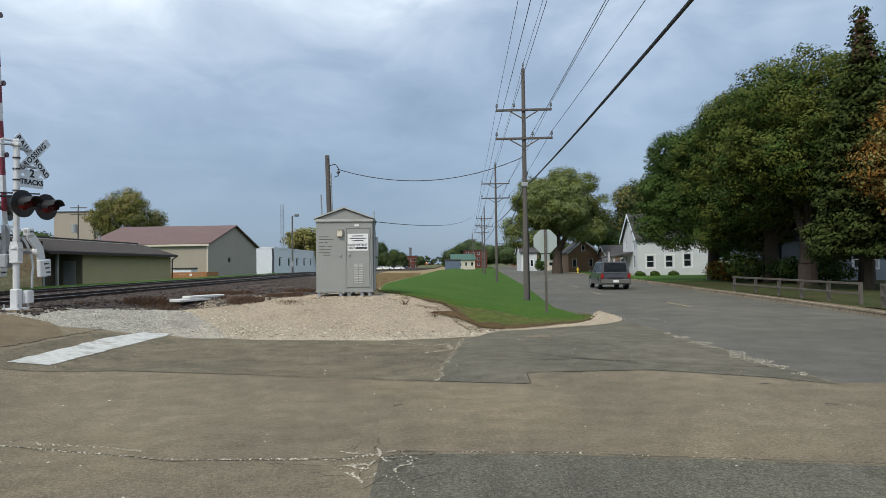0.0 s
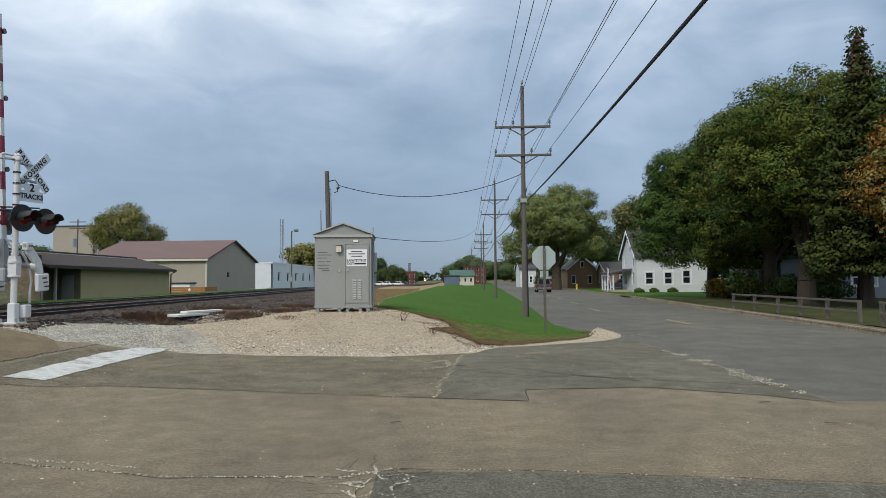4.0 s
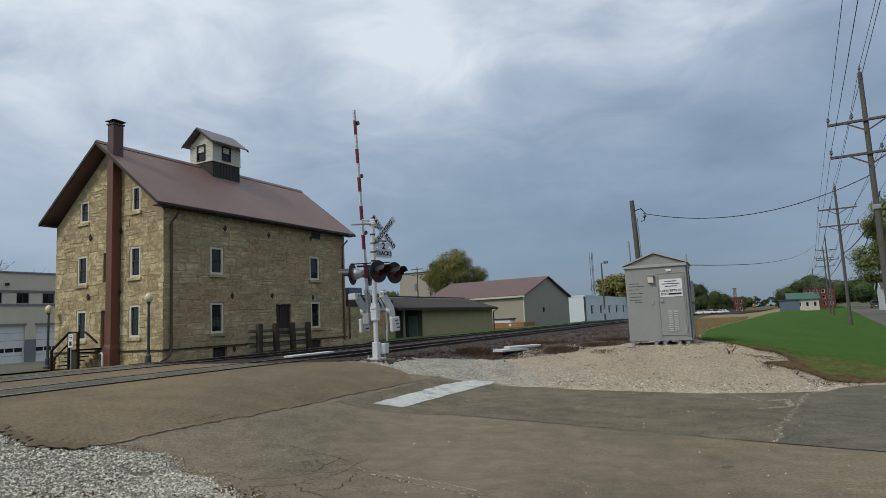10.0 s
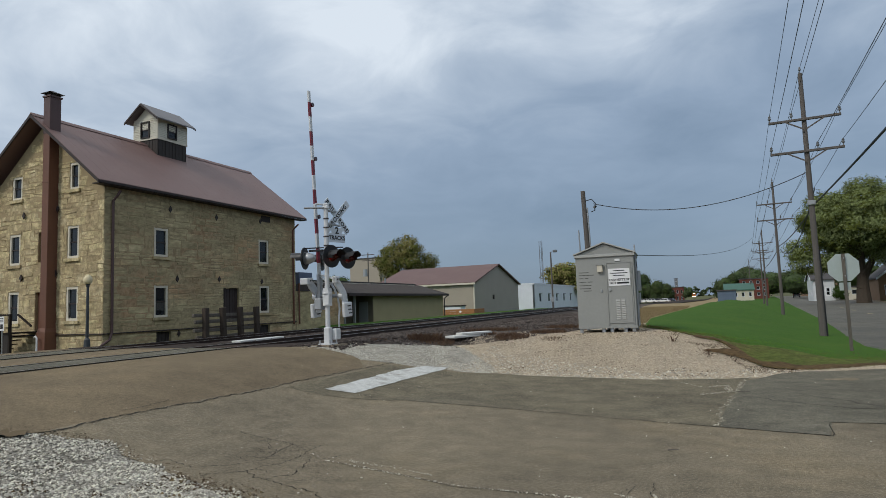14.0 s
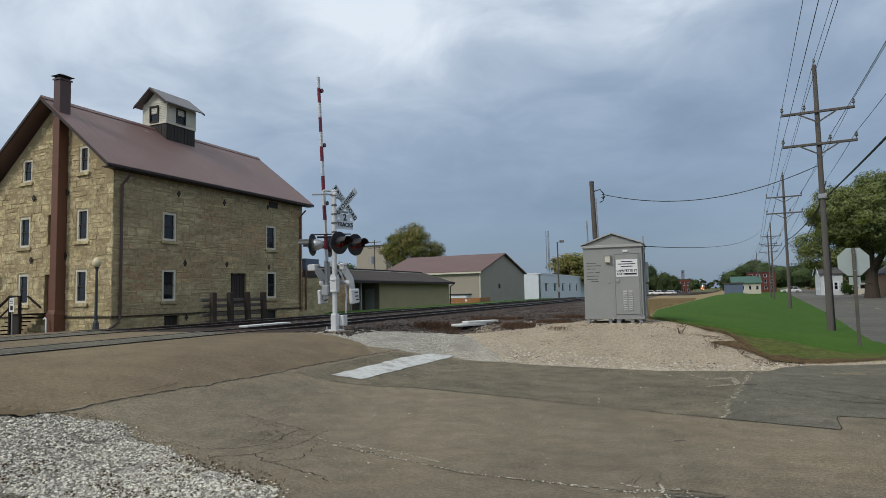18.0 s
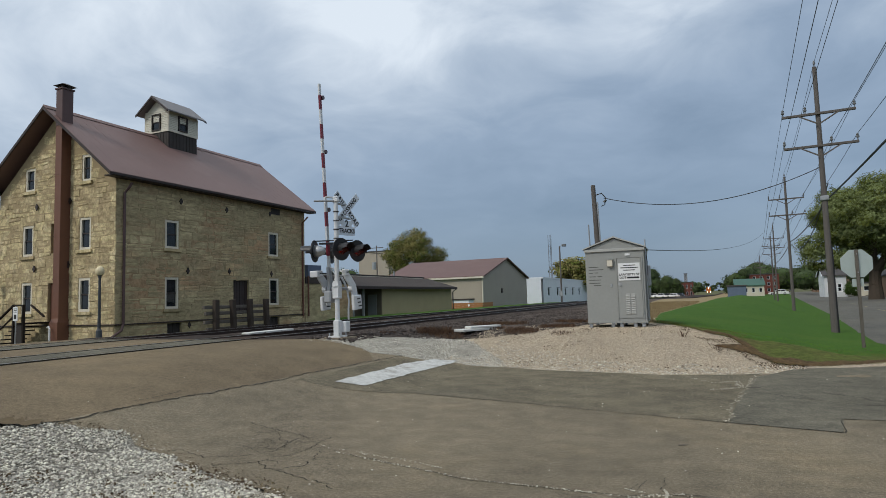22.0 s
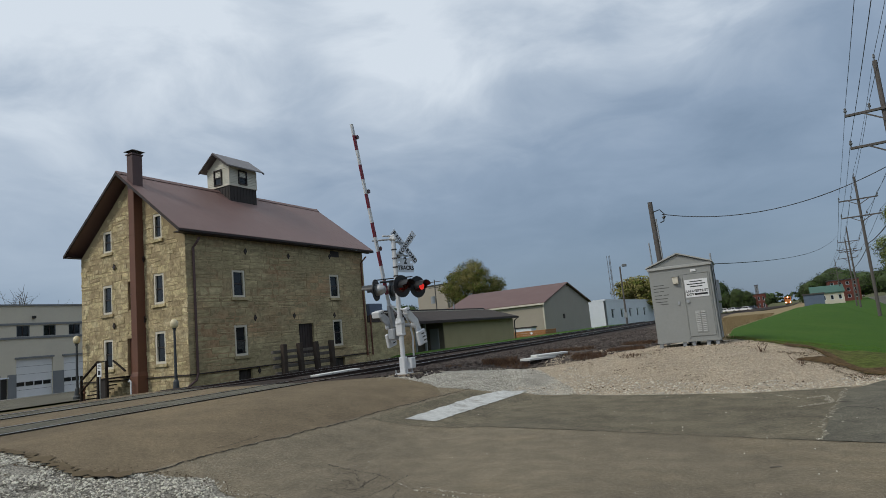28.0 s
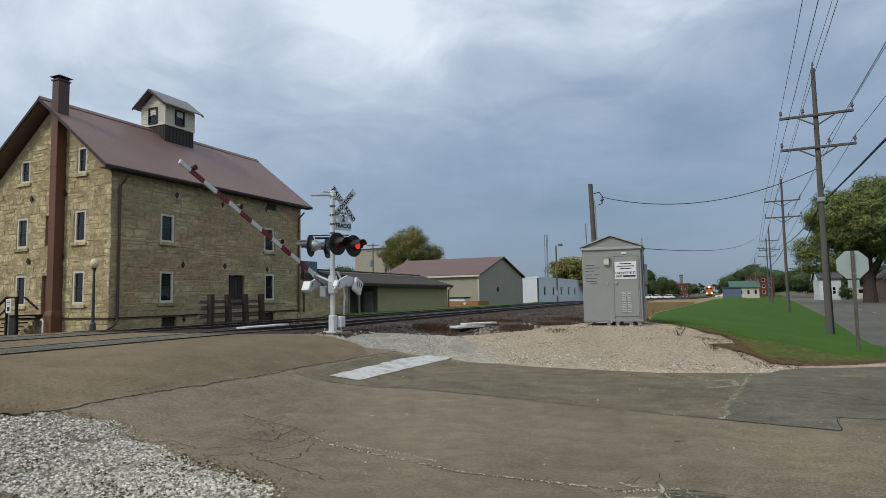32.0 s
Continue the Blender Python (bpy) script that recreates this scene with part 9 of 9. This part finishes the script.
grit_line("crack_grit", [(-0.3, 5.2), (-0.26, 4.95), (-0.15, 4.75), (-0.1, 4.5)], 400, 0.02, 0.008, 99, "pale grit in crumbled asphalt")
grit_line("crack_grit", [(-4.4, 6.3), (-4.19, 6.16), (-3.91, 6.17), (-3.54, 6.03), (-3.15, 5.99), (-2.63, 5.81)], 1500, 0.04, 0.007, 90, "pale grit in the crazed road edge")
grit_line("crack_grit", [(0.66, 13.77), (0.45, 12.2), (0.23, 10.67), (0.07, 8.93)], 1100, 0.06, 0.009, 91, "pale grit in the cross joint")
grit_line("crack_grit", [(-0.5, 13.2), (-0.1, 12.6), (0.3, 12.9), (0.35, 12.1), (-0.1, 11.7)], 3000, 0.10, 0.006, 93, "pale grit on the crumbled asphalt by the joint")
grit_line("crack_grit", [(5.25, 14.5), (5.3, 13.2), (5.38, 11.5), (5.3, 10.0), (5.26, 8.8)], 2600, 0.26, 0.009, 92, "pale grit along the street edge")


def tufts(name, n, area, h, mat, seed, label, keep=None, lean=0.5, w=0.012, lift=0.0, wob=0.0):
    """Blades of grass or dry stalks standing on the ground."""
    rng = np.random.default_rng(seed)
    x0, x1, y0, y1 = area
    p = np.stack([rng.uniform(x0, x1, n), rng.uniform(y0, y1, n)], axis=1)
    if keep:
        p = p[[bool(keep(a, b)) for a, b in p]]
    n = len(p)
    z = np.array([height(a, b) + lift + (wob * noise.noise((a * 0.9, b * 0.9, 3.1)) if wob else 0.0) for a, b in p])
    hh = h * rng.uniform(0.4, 1.2, n)
    a = rng.uniform(0, 6.28, n)
    l = rng.uniform(0, lean, n) * hh
    b = np.stack([p[:, 0], p[:, 1], z], axis=1)
    side = np.stack([-np.sin(a), np.cos(a), np.zeros(n)], axis=1) * w * rng.uniform(0.6, 1.6, n)[:, None]
    tip = b + np.stack([np.cos(a) * l, np.sin(a) * l, hh], axis=1)
    mid = (b + tip) / 2 + np.stack([np.zeros(n), np.zeros(n), hh * 0.12], axis=1)
    v = np.stack([b - side, b + side, mid + side * 0.7, tip, mid - side * 0.7], axis=1).reshape(-1, 3)
    me = bpy.data.meshes.new(name)
    me.from_pydata(v.tolist(), [], (np.arange(n)[:, None] * 5 + np.arange(5)[None]).tolist())
    me.materials.append(mat)
    return tagged(new(name, me), label, "grass", kind="stuff")


LAWN_L = [(15.15, 1.7), (15.35, 1.14), (15.75, 0.9), (16.4, 0.65), (17.2, 0.37), (17.9, -0.43), (18.85, -0.88), (20.5, -1.42), (21.7, -1.9), (30, -2.3), (41, -1.75), (55, -0.95), (60, -0.7)]
LAWN_R = [(15.2, 2.1), (15.65, 2.75), (16.1, 3.3), (16.75, 3.9), (17.8, 4.5), (18.9, 4.95), (20, 4.7), (22.6, 4.55), (43.2, 6.6), (60, 8.0)]
tufts("lawn_grass", 50000, (-2.4, 6.6, 15.2, 24.0), 0.013, M["grass_blade"], 11, "short mown grass", keep=lambda x, y: table(LAWN_L, y) < x < table(LAWN_R, y) and noise.random() < 1.05 - (y - 15.2) / 8.0, lean=1.4, w=0.007, lift=0.01, wob=0.004)
tufts("lawn_edge_weeds", 16000, (-0.6, 5.0, 14.9, 18.4), 0.028, M["weeds"], 12, "brown dry weeds along the lawn edge", keep=lambda x, y: -0.1 < y - table(LAWN_FRONT, x) < 0.4 and noise.noise((x * 2, y * 2, 1)) > -0.1, lean=1.4, w=0.008)
tufts("lawn_fringe_weeds", 90000, (-1.9, 4.9, 15.1, 22.0), 0.017, M["fringe"], 14, "olive brown coarse grass at the lawn's edge", keep=lambda x, y: -0.15 < y - table(LAWN_FRONT, x) < (1.1 + 0.9 * noise.noise((x * 0.7, y * 0.7, 4))) * (0.15 + 1.6 * (noise.random() ** 1.5)), lean=1.6, w=0.007, lift=0.008, wob=0.004)
tufts("dry_verge_grass", 16000, (-5.0, -1.2, 21.0, 60.0), 0.09, M["grass_dry"], 13, "dry yellow grass stalks", keep=lambda x, y: verge_edge(y) < x < table(LAWN_L, y), lean=0.8, w=0.016)


def weed_patch(x, y, r, n, h, seed):
    w = tufts("dead_weeds", n * 2, (x - r * 1.5, x + r * 1.5, y - r, y + r), h, M["weeds"], seed, "reddish brown dead weeds by the track", keep=lambda a, b: ((a - x) / 1.5) ** 2 + (b - y) ** 2 < (r * (0.75 + 0.5 * noise.noise((a, b, seed)))) ** 2, lean=1.3, w=0.006)
    return w


for k, (x, y, r, n, h) in enumerate(((-7.9, 17.0, 0.5, 900, 0.17), (-7.2, 16.7, 0.45, 500, 0.08), (-5.3, 17.5, 0.5, 800, 0.10), (-4.5, 18.6, 0.55, 700, 0.10), (-6.4, 18.2, 0.5, 500, 0.09), (-3.9, 17.2, 0.3, 160, 0.07), (-6.9, 20.5, 0.7, 700, 0.13), (-9.0, 16.4, 0.25, 160, 0.07), (-4.6, 21.6, 0.6, 600, 0.12))):
    weed_patch(x, y, r, n, h, 40 + k)
for k, (x, y) in enumerate(((-0.75, 16.9), (0.0, 16.0))):
    weed_patch(x, y, 0.10, 22, 0.18, 60 + k)
tufts("near_dry_grass", 900, (-5.2, -2.2, 2.6, 5.0), 0.022, M["grass_dry"], 71, "sparse dry grass in the shoulder gravel", keep=lambda x, y: abs(y - crossing_near(x) + 0.3) < 0.45 and noise.noise((x * 2.2, y * 2.2, 0)) > 0.05)
leaves = leaf_mesh("fallen_leaves", [(2.6, 17.5, 0.14, 2.2, 1.2, 0.005), (3.5, 19, 0.1, 1.5, 1.5, 0.005)], 70, 0.022, 77, [M["dirt"]], 0.5, 1, 0.0)
tagged(new("fallen_leaves", leaves), "a few fallen leaves on the lawn", "leaves", kind="stuff")
for k, (x, y, a, l) in enumerate(((4.4, 8.3, 10, 0.17), (4.9, 8.5, -20, 0.12), (4.5, 7.1, -15, 0.15), (0.55, 12.0, 5, 0.2), (-0.4, 7.4, 20, 0.12))):
    t = part("twig", tube(B(), (-l / 2, 0, 0.012), (l / 2, 0, 0.014), 0.008, 0.004, 5), M["wood_grey"], None, "small twig lying on the asphalt", category="twig", group="twigs on the street")
    t.matrix_basis = pose(x, y, height(x, y) + 0.012, 0, 0, a)

# ---- the mill's stones ----


def lay_stones(parent, place, pieces, mat, limit, seed, **kw):
    """The first limit blocks are pieces of their own; the rest is one joined mesh."""
    rnd = random.Random(seed)
    rest = B()
    for k, s in enumerate(pieces):
        if k < limit:
            bm = B()
            stone_block(bm, place, s, rnd, **kw)
            part("stone", bm, mat, parent)
        else:
            stone_block(rest, place, s, rnd, **kw)
    if len(rest.verts):
        part("rubble", rest, mat, parent, kind="stuff")
    else:
        rest.free()


def gable_limit(u):
    return MILL_EAVE + (MILL_RIDGE - MILL_EAVE) * (1 - abs(MILL_BACK + u - MILL_MID) / (GW / 2)) - 0.05


flue_hole = (-27.56 + ox, -27.11 + ox, 1.0, 12.0)
grow = lambda h, k: (h[0] - k, h[1] + k, h[2] - 0.15, h[3] + 0.0)
pcs = stone_pieces(mill_gable, (0, GW), (-0.25, 10.9), [grow(h, 0.0) for h in GABLE_HOLES] + [flue_hole, (0, GW, 0.9, 1.0)], (0.17, 0.36), (0.22, 0.85), gable_limit, 3, (0.004, 0.017))
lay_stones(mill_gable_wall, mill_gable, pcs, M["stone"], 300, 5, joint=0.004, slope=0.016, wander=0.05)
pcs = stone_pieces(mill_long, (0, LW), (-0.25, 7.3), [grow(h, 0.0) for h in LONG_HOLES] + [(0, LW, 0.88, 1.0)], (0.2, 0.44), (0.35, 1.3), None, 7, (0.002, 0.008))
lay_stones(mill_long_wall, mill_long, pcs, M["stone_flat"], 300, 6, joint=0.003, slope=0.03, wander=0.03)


def motions():
    # the gate stands up until the train nears, then comes down
    arm_rows = [(0, 94), (25.5, 94), (27.0, 94), (27.4, 96), (28, 102.5), (28.5, 110), (29, 117), (29.5, 124), (30, 130.5), (31, 142.5), (32, 155)]
    place = Matrix.Translation(PIVOT)
    turn = Matrix(((0, -1, 0, 0), (1, 0, 0, 0), (0, 0, 1, 0), (0, 0, 0, 1)))      # the arm's own x axis lies along +Y
    walk(gate_arm, [(t, place @ Matrix.Rotation(radians(a), 4, "X") @ turn) for t, a in arm_rows])
    # the flashers take turns: the added disc shows its glowing face, or turns it away
    right = [26.75, 27.2, 27.65, 28.15, 28.6, 29.07, 29.5, 30.1, 30.5, 31.02, 31.45]
    flips = [24.9, 25.35, 25.8, 26.3] + right
    for k, c in enumerate(flash_discs):
        at = c.location.copy()
        lit, ang = False, 180.0
        rows = [(0, 180.0), (24.5, 180.0)]
        for j, t in enumerate(flips):
            want = (j % 2 == 0) == (k == 1)
            rows.append((t - 0.067, ang))
            target = 0.0 if want else 180.0
            if target != ang:
                for q in (0.25, 0.5, 0.75):
                    rows.append((t - 0.067 + 0.134 * q, ang + (target - ang) * q))
            ang = target
            rows.append((t + 0.067, ang))
        rows.append((32.0, ang))
        walk(c, [(t, Matrix.Translation(at) @ Matrix.Rotation(radians(a + AIM), 4, "Z")) for t, a in rows])
    # cars along the street
    walk(suv, [(t, pose(street_left(y) + dx, y, 0, 0, 0, -5.2)) for t, y, dx in ((0, 38.6, 4.6), (1, 46.2, 4.4), (2, 54.4, 4.2), (3, 64.5, 4.1), (3.5, 70.5, 4.1), (5.5, 100, 4.2), (7, 128, 4.2), (9, 145, 4.2), (11, 168, 4.2), (13, 192, 4.2), (16, 235, 4.4), (32, 420, 4.8))])
    walk(car_b, [(t, pose(street_left(y) + dx, y, 0, 0, 0, -5)) for t, y, dx in ((0, 130, 6.6), (32, 130, 6.6))])
    walk(car_c, [(t, pose(x, 182, 0, 0, 0, 85)) for t, x in ((0, 70), (14, 40), (17, 22), (20, 17), (24, 13.5), (27, 10), (32, 4))])
    walk(loco, [(t, pose(x, y, RAIL_Z - dip(y), 0, 0, 0)) for t, x, y in [(q, TRACKS[0] + bend(940 - 20 * q), 940 - 20 * q) for q in range(0, 33, 2)]])


motions()
